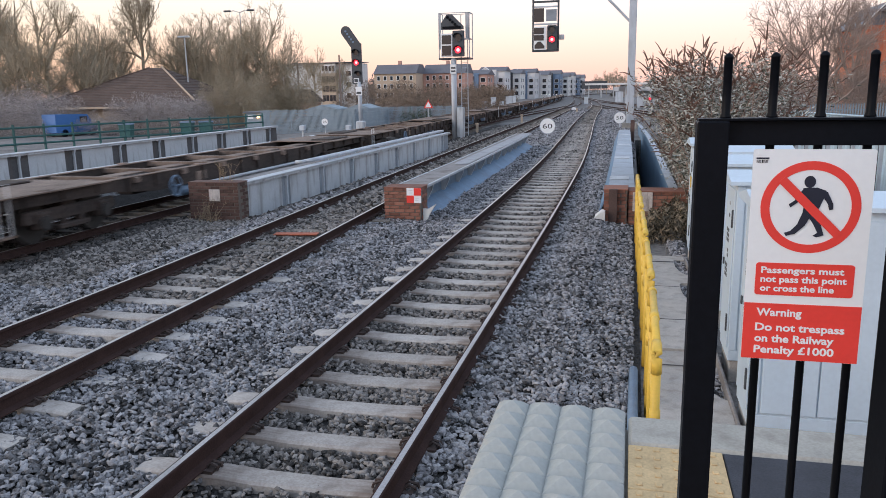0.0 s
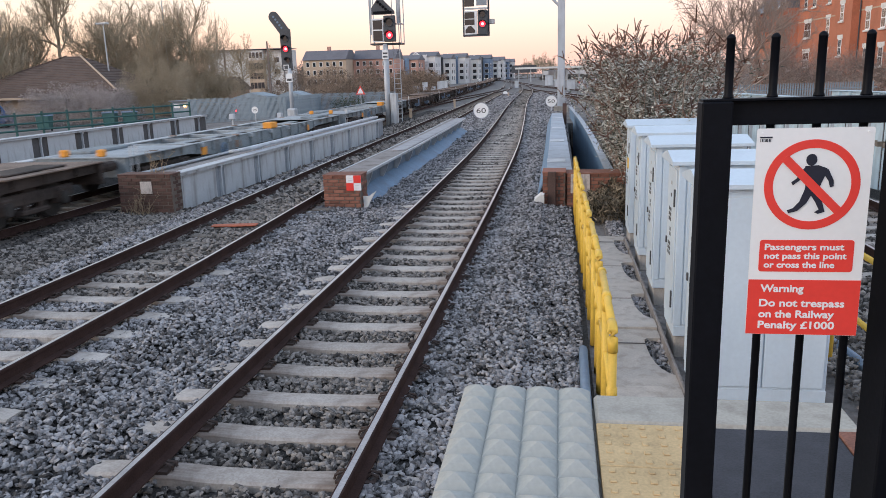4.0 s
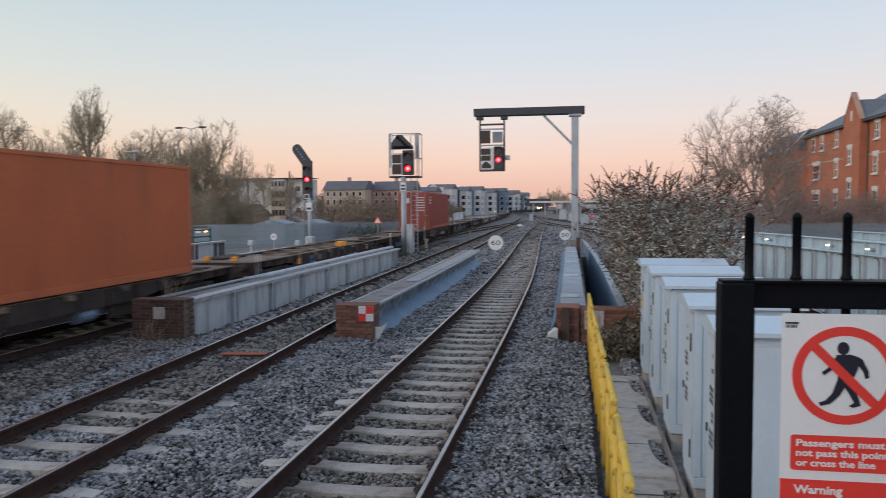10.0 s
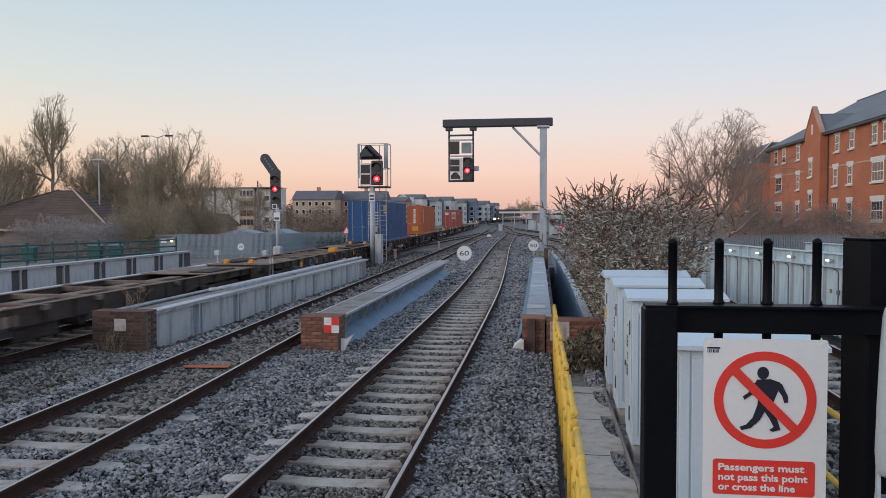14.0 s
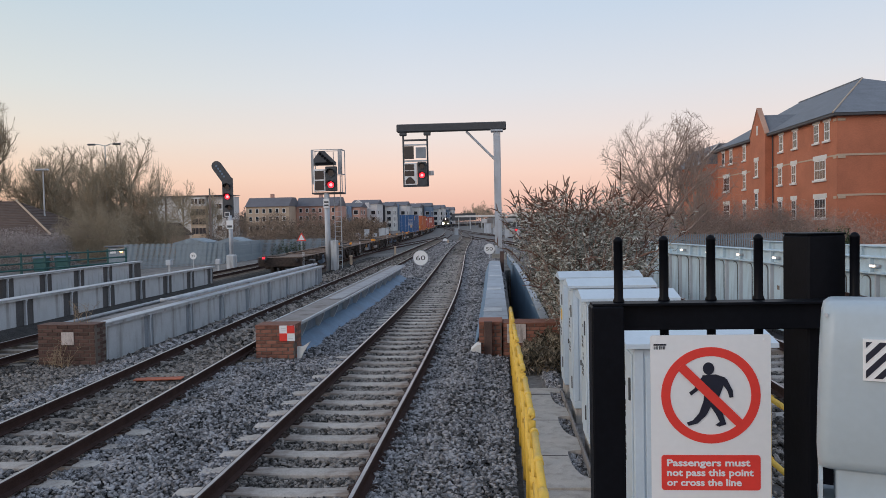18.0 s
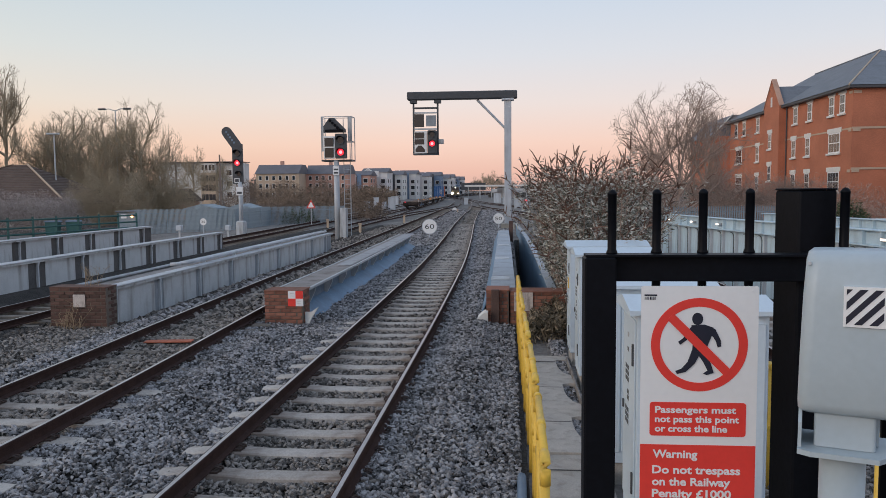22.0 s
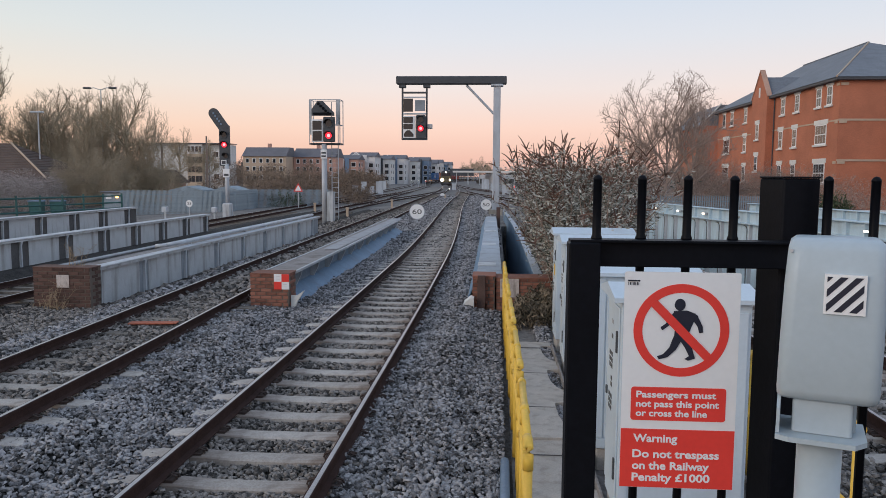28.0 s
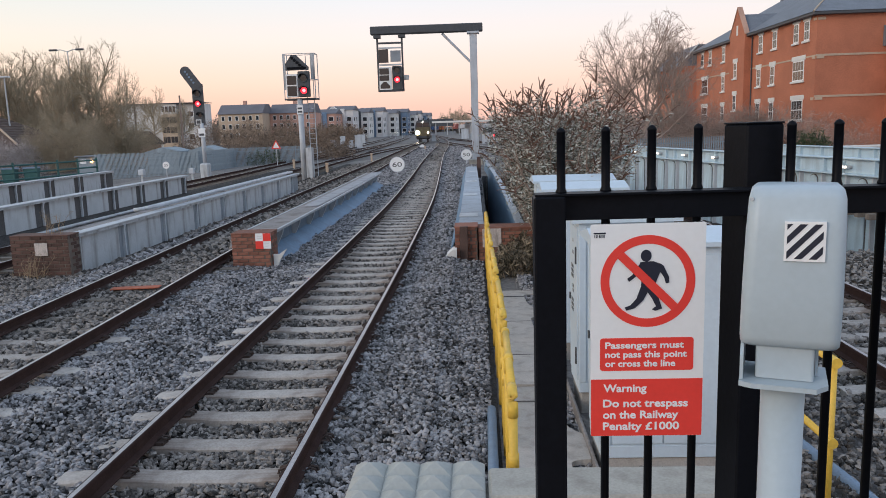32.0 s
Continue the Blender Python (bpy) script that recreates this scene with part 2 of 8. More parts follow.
M = dict(
    ballast=material("ballast", (0.112, 0.105, 0.105), 0.9, var=0.7, scale=2, fine=40, bump=0.6, dist=0.02, rnd=0.85, island=True, tint=(0.455, 0.43, 0.43)),
    ballastold=material("old_ballast", (0.10, 0.086, 0.076), 0.92, var=0.6, scale=2, fine=40, bump=0.6, dist=0.02, rnd=1.0, island=True, tint=(0.34, 0.30, 0.27)),
    wornplate=material("worn_white_plate", (0.56, 0.49, 0.45), 0.8, var=0.3, scale=14, fine=60, stain=0.5),
    ground=material("ground_soil", (0.135, 0.122, 0.112), 0.95, var=0.45, scale=0.5, fine=9, bump=1.0, dist=0.06, tint=(0.29, 0.265, 0.25)),
    concrete=material("sleeper_concrete", (0.48, 0.425, 0.38), 0.9, var=0.3, scale=3, fine=50, rnd=0.4, stain=0.4, tint=(0.60, 0.545, 0.50)),
    # third track's sleepers and stones: the train's shade is in these colours, with oil
    sleeper3=material("shaded_sleeper_concrete", (0.075, 0.062, 0.054), 0.95, var=0.35, scale=3, fine=50, rnd=0.5, stain=0.6),
    ballastshade=material("oily_shaded_ballast", (0.035, 0.03, 0.027), 0.92, var=0.6, scale=2, fine=40, bump=0.6, dist=0.02, rnd=0.9, island=True, tint=(0.12, 0.105, 0.095)),
    sleeper2=material("buried_sleeper_concrete", (0.22, 0.185, 0.155), 0.95, var=0.35, scale=3, fine=50, rnd=0.5, stain=0.6),
    rail=material("rail_rust", (0.052, 0.030, 0.026), 0.88, spec=0.12, var=0.35, scale=6, fine=70),
    railtop=material("rail_running_band", (0.42, 0.38, 0.38), 0.30, 0.85, var=0.35, scale=2, fine=50, bump=0.05),
    clip=material("rail_clip_steel", (0.055, 0.034, 0.027), 0.7, var=0.4),
    galv=material("galvanised_paint", (0.50, 0.52, 0.54), 0.6, 0.0, var=0.14, scale=2, fine=30, bump=0.05, stain=0.6),
    galvlight=material("light_grey_steel", (0.50, 0.53, 0.57), 0.5, 0.0, var=0.14, scale=1.5, fine=30, bump=0.05, stain=0.25),
    cover=material("cover_plate_steel", (0.34, 0.335, 0.35), 0.7, var=0.2, scale=1.5, fine=20, stain=0.4),
    webgrey=material("dull_web_paint", (0.27, 0.295, 0.325), 0.7, var=0.2, scale=2, fine=20, stain=0.4),
    # dark tone that stands for shade in recesses, along with grime
    webdark=material("grime_and_shade_paint", (0.085, 0.082, 0.084), 0.75, var=0.35, scale=2, fine=20, stain=0.4),
    edge=material("pale_steel_edge", (0.47, 0.485, 0.51), 0.5, var=0.15, scale=1.5, fine=30, bump=0.05, stain=0.35),
    bridgeblue=material("pale_blue_bridge_paint", (0.48, 0.60, 0.67), 0.6, var=0.12, scale=1.5, fine=20, stain=0.25),
    deck=material("weathered_deck_plate", (0.25, 0.225, 0.215), 0.8, var=0.3, scale=1.5, fine=20, stain=0.6),
    walk=material("walkway_steel", (0.35, 0.385, 0.43), 0.65, var=0.2, scale=1.2, fine=24, stain=0.35),
    blue=material("blue_grey_paint", (0.145, 0.245, 0.365), 0.6, var=0.25, scale=1.2, fine=20, stain=0.35),
    brick=material("red_brick", (0.26, 0.11, 0.075), 0.9, var=0.35, scale=9, fine=90, rnd=0.9),
    brickdark=material("sooty_brick", (0.105, 0.058, 0.046), 0.92, var=0.4, scale=6, fine=80, rnd=0.7),
    mortar=material("mortar", (0.15, 0.12, 0.10), 0.95, var=0.25, scale=5, fine=80),
    brickwall=material("orange_brick_wall", (0.47, 0.168, 0.095), 0.9, var=0.26, scale=0.7, fine=14, bump=0.3),
    brickpale=material("pale_brick_coping", (0.50, 0.30, 0.22), 0.9, var=0.2, scale=1, fine=14, bump=0.2),
    slate=material("roof_slate", (0.17, 0.185, 0.21), 0.8, var=0.25, scale=1, fine=7, bump=0.4),
    black=material("black_paint", (0.0048, 0.0056, 0.0085), 0.48, spec=0.11, var=0.3, scale=6, fine=60, bump=0.04),
    dark=material("dark_grey_steel", (0.066, 0.070, 0.078), 0.6, var=0.3),
    white=material("white_paint", (0.84, 0.84, 0.84), 0.45, var=0.05, scale=3, bump=0.02),
    signwhite=material("sign_white", (0.84, 0.84, 0.84), 0.4, var=0.03, scale=3, bump=0.01),
    signred=material("sign_red", (0.84, 0.055, 0.04), 0.4, var=0.06, bump=0.02),
    signblack=material("sign_black", (0.012, 0.014, 0.03), 0.5, var=0.2, bump=0.0),
    yellow=material("yellow_grp", (0.80, 0.50, 0.07), 0.5, var=0.12, scale=4, fine=40, bump=0.05, stain=0.12),
    tactile=material("yellow_tactile", (0.58, 0.41, 0.215), 0.85, var=0.22, scale=6, fine=70, stain=0.25),
    asphalt=material("asphalt", (0.045, 0.046, 0.055), 0.9, var=0.35, scale=6, fine=120, bump=0.4),
    stone=material("coping_stone", (0.40, 0.37, 0.32), 0.9, var=0.2, scale=5, fine=70, stain=0.3),
    pad=material("grey_rubber_pad", (0.405, 0.408, 0.378), 0.7, var=0.1, scale=6, fine=60, stain=0.12),
    slab=material("trough_concrete", (0.45, 0.41, 0.375), 0.92, var=0.2, scale=4, fine=60, rnd=0.3, stain=0.35),
    cabinet=material("cabinet_grey_blue", (0.58, 0.665, 0.735), 0.45, var=0.06, scale=2, fine=30, bump=0.03, stain=0.06),
    boxgrey=material("light_grey_plastic", (0.43, 0.50, 0.54), 0.4, var=0.05, scale=5, bump=0.02),
    green=material("green_paint", (0.028, 0.105, 0.098), 0.6, var=0.25, scale=3),
    palis=material("palisade_galvanised", (0.25, 0.305, 0.345), 0.65, var=0.35, scale=1.0, fine=12, stain=0.3),
    bark=material("bark", (0.36, 0.285, 0.19), 0.95, var=0.35, scale=3, fine=20, tint=(0.52, 0.43, 0.31)),
    barkgrey=material("bark_grey", (0.33, 0.245, 0.20), 0.95, var=0.35, scale=3, fine=20),
    leaf=material("buddleia_leaf", (0.12, 0.128, 0.085), 0.8, var=0.5, scale=3, fine=30, rnd=1.0, island=True, tint=(0.60, 0.59, 0.53)),
    seed=material("dry_seedhead", (0.15, 0.085, 0.062), 0.95, var=0.4, scale=5, fine=30, rnd=0.7, island=True),
    hedge=material("bare_hedge", (0.20, 0.16, 0.14), 0.95, var=0.65, scale=2, fine=20, rnd=0.9, island=True, tint=(0.68, 0.60, 0.57)),
    scrubbrown=material("brown_scrub", (0.15, 0.105, 0.075), 0.95, var=0.5, scale=2, fine=20, rnd=0.9, island=True, tint=(0.36, 0.26, 0.19)),
    scrubred=material("reddish_scrub", (0.29, 0.205, 0.165), 0.95, var=0.5, scale=2, fine=20, rnd=0.9, island=True, tint=(0.56, 0.42, 0.35)),
    bramble=material("winter_bramble", (0.075, 0.065, 0.035), 0.85, var=0.6, scale=3, fine=30, rnd=1.0, island=True, tint=(0.34, 0.27, 0.19)),
    ivy=material("ivy_leaf", (0.05, 0.075, 0.03), 0.7, var=0.5, scale=3, fine=20, rnd=0.9, island=True),
    farwood=material("far_wood", (0.13, 0.12, 0.11), 0.95, var=0.3, scale=0.2, fine=2, rnd=0.6, island=True),
    red=material("container_red", (0.36, 0.075, 0.055), 0.6, var=0.16, scale=0.8, fine=10, stain=0.3),
    orange=material("container_orange", (0.52, 0.135, 0.05), 0.6, var=0.12, scale=0.8, fine=10, stain=0.25),
    cblue=material("container_blue", (0.022, 0.098, 0.26), 0.55, var=0.2, scale=0.8, fine=10, stain=0.2),
    wagon=material("wagon_dirt", (0.026, 0.019, 0.016), 0.9, var=0.6, scale=1.2, fine=14, tint=(0.088, 0.064, 0.054)),
    wagondeck=material("wagon_deck_rust", (0.15, 0.098, 0.075), 0.9, var=0.55, scale=1.2, fine=14, tint=(0.34, 0.25, 0.20)),
    wagonblue=material("wagon_blue_grey_paint", (0.22, 0.255, 0.275), 0.75, var=0.45, scale=1.2, fine=14, stain=0.5),
    deckblue=material("wagon_deck_grey", (0.34, 0.37, 0.39), 0.8, var=0.35, scale=1.2, fine=14, stain=0.4),
    wheel=material("wheel_steel", (0.05, 0.045, 0.042), 0.6, 0.3, var=0.4),
    amber=material("yellow_mark", (0.62, 0.38, 0.05), 0.55, var=0.15),
    orangemark=material("orange_mark", (0.85, 0.33, 0.04), 0.55, var=0.12),
    locoyellow=material("loco_yellow", (0.11, 0.09, 0.05), 0.6, var=0.2),
    cream=material("cream_render", (0.72, 0.70, 0.67), 0.85, var=0.08, scale=0.3, fine=4, bump=0.05),
    rendergrey=material("weathered_render", (0.66, 0.64, 0.62), 0.9, var=0.14, scale=0.25, fine=3, bump=0.05, stain=0.15),
    tan=material("buff_brick", (0.50, 0.38, 0.28), 0.9, var=0.12, scale=0.4, fine=5, bump=0.1),
    farbrick=material("far_red_brick", (0.50, 0.29, 0.23), 0.9, var=0.12, scale=0.4, fine=5, bump=0.1),
    farblue=material("blue_cladding", (0.15, 0.22, 0.32), 0.7, var=0.15, scale=0.3, fine=4),
    roofdark=material("far_roof_tile", (0.155, 0.15, 0.165), 0.9, var=0.2, scale=0.5, fine=5, bump=0.2),
    fargrey=material("grey_cladding", (0.66, 0.64, 0.635), 0.8, var=0.1, scale=0.3, fine=4, bump=0.05),
    tile=material("brown_roof_tile", (0.125, 0.088, 0.072), 0.9, var=0.3, scale=0.8, fine=8, bump=0.4),
    rust=material("rusty_steel", (0.10, 0.06, 0.05), 0.85, var=0.35, scale=4, fine=40),
    plank=material("orange_timber", (0.40, 0.12, 0.07), 0.9, var=0.3, scale=4, fine=40),
    straw=material("dry_straw", (0.36, 0.27, 0.18), 0.95, var=0.3, scale=5, fine=40),
    bluedeep=material("shaded_blue_paint", (0.19, 0.25, 0.32), 0.65, var=0.25, scale=1.2, fine=20, stain=0.4),
    bluepipe=material("blue_pipe", (0.17, 0.24, 0.33), 0.6, var=0.2),
    bluesign=material("blue_sign", (0.05, 0.16, 0.40), 0.5, var=0.15),
)


def glass(name, col, rough=0.08):
    m = bpy.data.materials.new(name)
    m.use_nodes = True
    b = m.node_tree.nodes["Principled BSDF"]
    b.inputs["Base Color"].default_value = (*col, 1)
    b.inputs["Roughness"].default_value = rough
    b.inputs["Specular IOR Level"].default_value = 0.8
    return m


def glow(name, col, strength):
    m = bpy.data.materials.new(name)
    m.use_nodes = True
    b = m.node_tree.nodes["Principled BSDF"]
    b.inputs["Base Color"].default_value = (*col, 1)
    b.inputs["Emission Color"].default_value = (*col, 1)
    b.inputs["Emission Strength"].default_value = strength
    return m


M["pane"] = glass("window_glass", (0.02, 0.025, 0.03))
M["lens"] = glass("dark_lens", (0.012, 0.012, 0.014), 0.2)
M["redlamp"] = glow("red_signal_lamp", (1.0, 0.02, 0.035), 2.2)
M["redcore"] = glow("red_signal_core", (1.0, 0.17, 0.18), 3.8)
M["headlamp"] = glow("headlamp", (1.0, 0.93, 0.75), 60.0)
M["warmlamp"] = glow("warm_lamp", (1.0, 0.86, 0.70), 3.0)
M["orangelamp"] = glow("orange_lamp", (1.0, 0.45, 0.15), 8.0)


# ---- mesh tools ----
class Shape:
    """Gathers boxes, tubes and strips into one mesh."""

    def __init__(self):
        self.v, self.f = [], []

    def add(self, verts, faces):
        k = len(self.v)
        self.v += [tuple(p) for p in verts]
        self.f += [tuple(i + k for i in f) for f in faces]
        return self

    def box(self, x0, x1, y0, y1, z0, z1, c=0.0, m=None):
        """A box, with its edges cut by c."""
        if c <= 0:
            vs = [(x, y, z) for z in (z0, z1) for x, y in ((x0, y0), (x1, y0), (x1, y1), (x0, y1))]
            fs = [(3, 2, 1, 0), (4, 5, 6, 7), (0, 1, 5, 4), (1, 2, 6, 5), (2, 3, 7, 6), (3, 0, 4, 7)]
        else:
            c = min(c, (x1 - x0) * 0.45, (y1 - y0) * 0.45, (z1 - z0) * 0.45)
            bm = bmesh.new()
            bmesh.ops.create_cube(bm, size=1, matrix=Matrix.Translation(((x0 + x1) / 2, (y0 + y1) / 2, (z0 + z1) / 2)) @ Matrix.Diagonal((x1 - x0, y1 - y0, z1 - z0, 1)))
            bmesh.ops.bevel(bm, geom=bm.edges[:], offset=c, segments=1, affect="EDGES", profile=0.5)
            bm.verts.index_update()
            vs, fs = [p.co[:] for p in bm.verts], [[p.index for p in f.verts] for f in bm.faces]
            bm.free()
        if m is not None:
            vs = [m @ Vector(p) for p in vs]
        return self.add(vs, fs)

    def tube(self, path, r, n=8, r2=None, caps=True):
        """A round tube along points; it may taper to r2."""
        pts = [Vector(p) for p in path]
        rings = []
        for i, p in enumerate(pts):
            d = (pts[min(i + 1, len(pts) - 1)] - pts[max(i - 1, 0)]).normalized()
            a = d.cross(Vector((0, 0, 1)) if abs(d.z) < 0.9 else Vector((0, 1, 0))).normalized()
            b = d.cross(a)
            rr = r if r2 is None else r + (r2 - r) * i / (len(pts) - 1)
            rings.append([p + rr * (math.cos(2 * math.pi * k / n) * a + math.sin(2 * math.pi * k / n) * b) for k in range(n)])
        vs = [q for ring in rings for q in ring]
        fs = [(i * n + k, (i + 1) * n + k, (i + 1) * n + (k + 1) % n, i * n + (k + 1) % n) for i in range(len(pts) - 1) for k in range(n)]
        if caps:
            fs += [tuple(range(n)), tuple(range(len(vs) - 1, len(vs) - n - 1, -1))]
        return self.add(vs, fs)

    def prism(self, outline, a, b, axis="y"):
        """A flat outline pushed from a to b along an axis."""
        at = {"x": lambda u, v, w: (w, u, v), "y": lambda u, v, w: (u, w, v), "z": lambda u, v, w: (u, v, w)}[axis]
        n = len(outline)
        vs = [at(u, v, a) for u, v in outline] + [at(u, v, b) for u, v in outline]
        fs = [tuple(range(n)), tuple(range(2 * n - 1, n - 1, -1))] + [(k, k + n, (k + 1) % n + n, (k + 1) % n) for k in range(n)]
        return self.add(vs, fs)

    def sweep(self, profile, line, closed=True):
        """A profile (u sideways, w up) along a line of (x, y, z)."""
        n = len(profile)
        vs = []
        for i, p in enumerate(line):
            q0, q1 = line[max(i - 1, 0)], line[min(i + 1, len(line) - 1)]
            dx, dy = q1[0] - q0[0], q1[1] - q0[1]
            k = math.hypot(dx, dy)
            sx, sy = dy / k, -dx / k
            vs += [(p[0] + u * sx, p[1] + u * sy, p[2] + w) for u, w in profile]
        last = n if closed else n - 1
        fs = [(i * n + k, (i + 1) * n + k, (i + 1) * n + (k + 1) % n, i * n + (k + 1) % n) for i in range(len(line) - 1) for k in range(last)]
        if closed:
            fs += [tuple(range(n)), tuple(range(len(vs) - 1, len(vs) - n - 1, -1))]
        return self.add(vs, fs)

    def mesh(self, name, mat, smooth=False):
        me = bpy.data.meshes.new(name)
        me.from_pydata(self.v, [], self.f)
        bm = bmesh.new()
        bm.from_mesh(me)
        bmesh.ops.recalc_face_normals(bm, faces=bm.faces[:])
        bm.to_mesh(me)
        bm.free()
        if smooth:
            me.polygons.foreach_set("use_smooth", [True] * len(me.polygons))
        me.materials.append(M[mat] if isinstance(mat, str) else mat)
        return me


def part(name, shape, mat, parent=None, label="", at=None, smooth=False):
    """One mesh object, under a thing or a part."""
    me = shape if isinstance(shape, bpy.types.Mesh) else shape.mesh(name, mat, smooth)
    ob = new(name, me)
    if parent is not None:
        ob.parent = parent
    if at is not None:
        ob.matrix_basis = at
    return tagged(ob, label)


def thing(name, label, category, group="", kind="", at=None):
    ob = new(name)
    ob.empty_display_size = 0.2
    if at is not None:
        ob.matrix_basis = at
    return tagged(ob, label, category, group, kind)


def S():
    return Shape()


def curve_x(points):
    """A smooth line x(y) through a few points."""
    ys, xs = np.array([p[0] for p in points], float), np.array([p[1] for p in points], float)
    m = np.gradient(xs, ys)

    def x(y):
        k = int(np.clip(np.searchsorted(ys, y) - 1, 0, len(ys) - 2))
        h = ys[k + 1] - ys[k]
        s = (y - ys[k]) / h
        if s < 0 or s > 1:
            e = 0 if s < 0 else -1
            return float(xs[e] + m[e] * (y - ys[e]))
        return float((2 * s**3 - 3 * s * s + 1) * xs[k] + (s**3 - 2 * s * s + s) * h * m[k] + (3 * s * s - 2 * s**3) * xs[k + 1] + (s**3 - s * s) * h * m[k + 1])

    return x


# ---- the lines of the tracks ----
x1 = curve_x([(-60, -2.235), (0, -2.235), (18, -2.235), (27, -2.33), (39, -2.68), (59, -3.4), (80, -4.0), (105, -4.5), (125, -5.3), (160, -7.4), (220, -13.0), (320, -25)])
x2 = curve_x([(-60, -5.85), (0, -5.85), (9, -5.86), (16, -6.12), (45, -6.85), (76, -7.6), (118, -8.7), (145, -9.9), (195, -12.9), (250, -17.3), (300, -21), (340, -22), (390, -18.5), (450, -12), (520, -3)])
x3 = curve_x([(-420, -11.8), (0, -11.8), (36, -11.8), (57, -12.5), (80, -13.4), (106, -14.6), (136, -15.8), (180, -17.6), (218, -19.6), (290, -25.4), (320, -26.2), (350, -25.5), (390, -22.5), (450, -16), (520, -7)])
x4 = curve_x([(-60, -16.6), (0, -16.6), (36, -16.6), (57, -17.0), (80, -18.0), (106, -19.2), (136, -20.4), (180, -22.4), (218, -24.6), (330, -35)])
x5 = curve_x([(-60, 5.0), (0, 5.0), (40, 5.0), (60, 4.5), (80, 2.8), (100, -0.6), (115, -3.4), (130, -5.3), (160, -7.0), (220, -12.6), (320, -24.5)])
x6 = curve_x([(-60, 12), (0, 12), (40, 12), (60, 10.6), (80, 8.2), (110, 3.5), (150, -3.5), (200, -9.5), (300, -20)])
x7 = curve_x([(52, -12.3), (66, -12.7), (90, -11.9), (120, -10.2), (150, -10.1), (180, -11.9)])
x8 = curve_x([(50, -16.8), (66, -17.2), (90, -16.6), (118, -15.6), (140, -16.0)])
Z2, Z3 = 0.06, -0.2


# ---- ground ----
def build_ground():
    xs = [-1500, -300, -120, -60, -30, -20, -13.5, -9.5, -8, -5, -4, -0.6, 0.3, 0.52, 0.9, 15.2, 15.6, 20, 40, 120, 300, 1500]
    ys = [-300, -40, -10, 3, 10, 16.6, 17.0, 36.5, 44.0, 44.5, 60, 100, 160, 300, 700, 2500]
    vs, fs = [], []
    for y in ys:
        for x in xs:
            z = -0.32 if x > -7 else -0.45
            if 0.5 < x < 15.4 and 16.8 < y < 44.2:
                z = -4.0
            if x < -24:
                z = -0.9
            vs.append((x, y, z))
    n = len(xs)
    for j in range(len(ys) - 1):
        for i in range(n - 1):
            fs.append((j * n + i, j * n + i + 1, (j + 1) * n + i + 1, (j + 1) * n + i))
    me = bpy.data.meshes.new("ground")
    me.from_pydata(vs, [], fs)
    me.materials.append(M["ground"])
    tagged(new("ground", me), "dull brown and grey trackside ground of earth and stones", "ground", kind="structure")


build_ground()

RAIL = [(-0.07, -0.155), (0.07, -0.155), (0.07, -0.145), (0.012, -0.125), (0.009, -0.045), (0.034, -0.03), (0.033, -0.006), (0.026, -0.002), (-0.026, -0.002), (-0.033, -0.006), (-0.034, -0.03), (-0.009, -0.045), (-0.012, -0.125), (-0.07, -0.145)]
HEAD = [(-0.02, -0.0018), (0.022, -0.0018), (0.02, 0.0), (-0.018, 0.0)]


def sleeper_mesh():
    """A concrete sleeper, with its dished middle and cut ends."""
    s = S()
    st = [(-1.25, 0.0), (-1.1, 0.012), (-0.95, 0.018), (-0.55, 0.018), (-0.3, 0.004), (0.3, 0.004), (0.55, 0.018), (0.95, 0.018), (1.1, 0.012), (1.25, 0.0)]
    ring = []
    for x, z in st:
        ring.append([(x, -0.14, -0.2), (x, -0.115, z - 0.015), (x, -0.09, z), (x, 0.09, z), (x, 0.115, z - 0.015), (x, 0.14, -0.2)])
    vs = [p for r in ring for p in r]
    fs = [(i * 6 + k, i * 6 + k + 1, (i + 1) * 6 + k + 1, (i + 1) * 6 + k) for i in range(len(st) - 1) for k in range(5)]
    fs += [tuple(range(6)), tuple(range(len(vs) - 1, len(vs) - 7, -1))]
    return s.add(vs, fs).mesh("sleeper", "concrete")


def rust_dust(m):
    """Brown dust off the rails on the sleepers' tops, broken up by a noise."""
    n, l = m.node_tree.nodes, m.node_tree.links
    b = next(q for q in n if q.type == "BSDF_PRINCIPLED")
    tc, sp = n.new("ShaderNodeTexCoord"), n.new("ShaderNodeSeparateXYZ")
    l.new(tc.outputs["Object"], sp.inputs[0])
    last = sp.outputs["X"]
    for op, v in (("ABSOLUTE", 0), ("SUBTRACT", 0.62), ("ABSOLUTE", 0)):
        q = n.new("ShaderNodeMath")
        q.operation = op
        q.inputs[1].default_value = v
        l.new(last, q.inputs[0])
        last = q.outputs[0]
    mr, nz, mu = n.new("ShaderNodeMapRange"), n.new("ShaderNodeTexNoise"), n.new("ShaderNodeMath")
    mr.inputs[1].default_value, mr.inputs[2].default_value, mr.inputs[3].default_value, mr.inputs[4].default_value = 0.05, 0.5, 1.0, 0.1
    nz.inputs["Scale"].default_value, nz.inputs["Detail"].default_value = 9, 6
    mu.operation, mu.use_clamp = "MULTIPLY", True
    l.new(last, mr.inputs[0]), l.new(mr.outputs[0], mu.inputs[0]), l.new(nz.outputs[0], mu.inputs[1])
    mix = n.new("ShaderNodeMix")
    mix.data_type = "RGBA"
    l.new(mu.outputs[0], mix.inputs[0]), l.new(b.inputs["Base Color"].links[0].from_socket, mix.inputs[6])
    mix.inputs[7].default_value = (0.15, 0.095, 0.065, 1)
    l.new(mix.outputs[2], b.inputs["Base Color"])


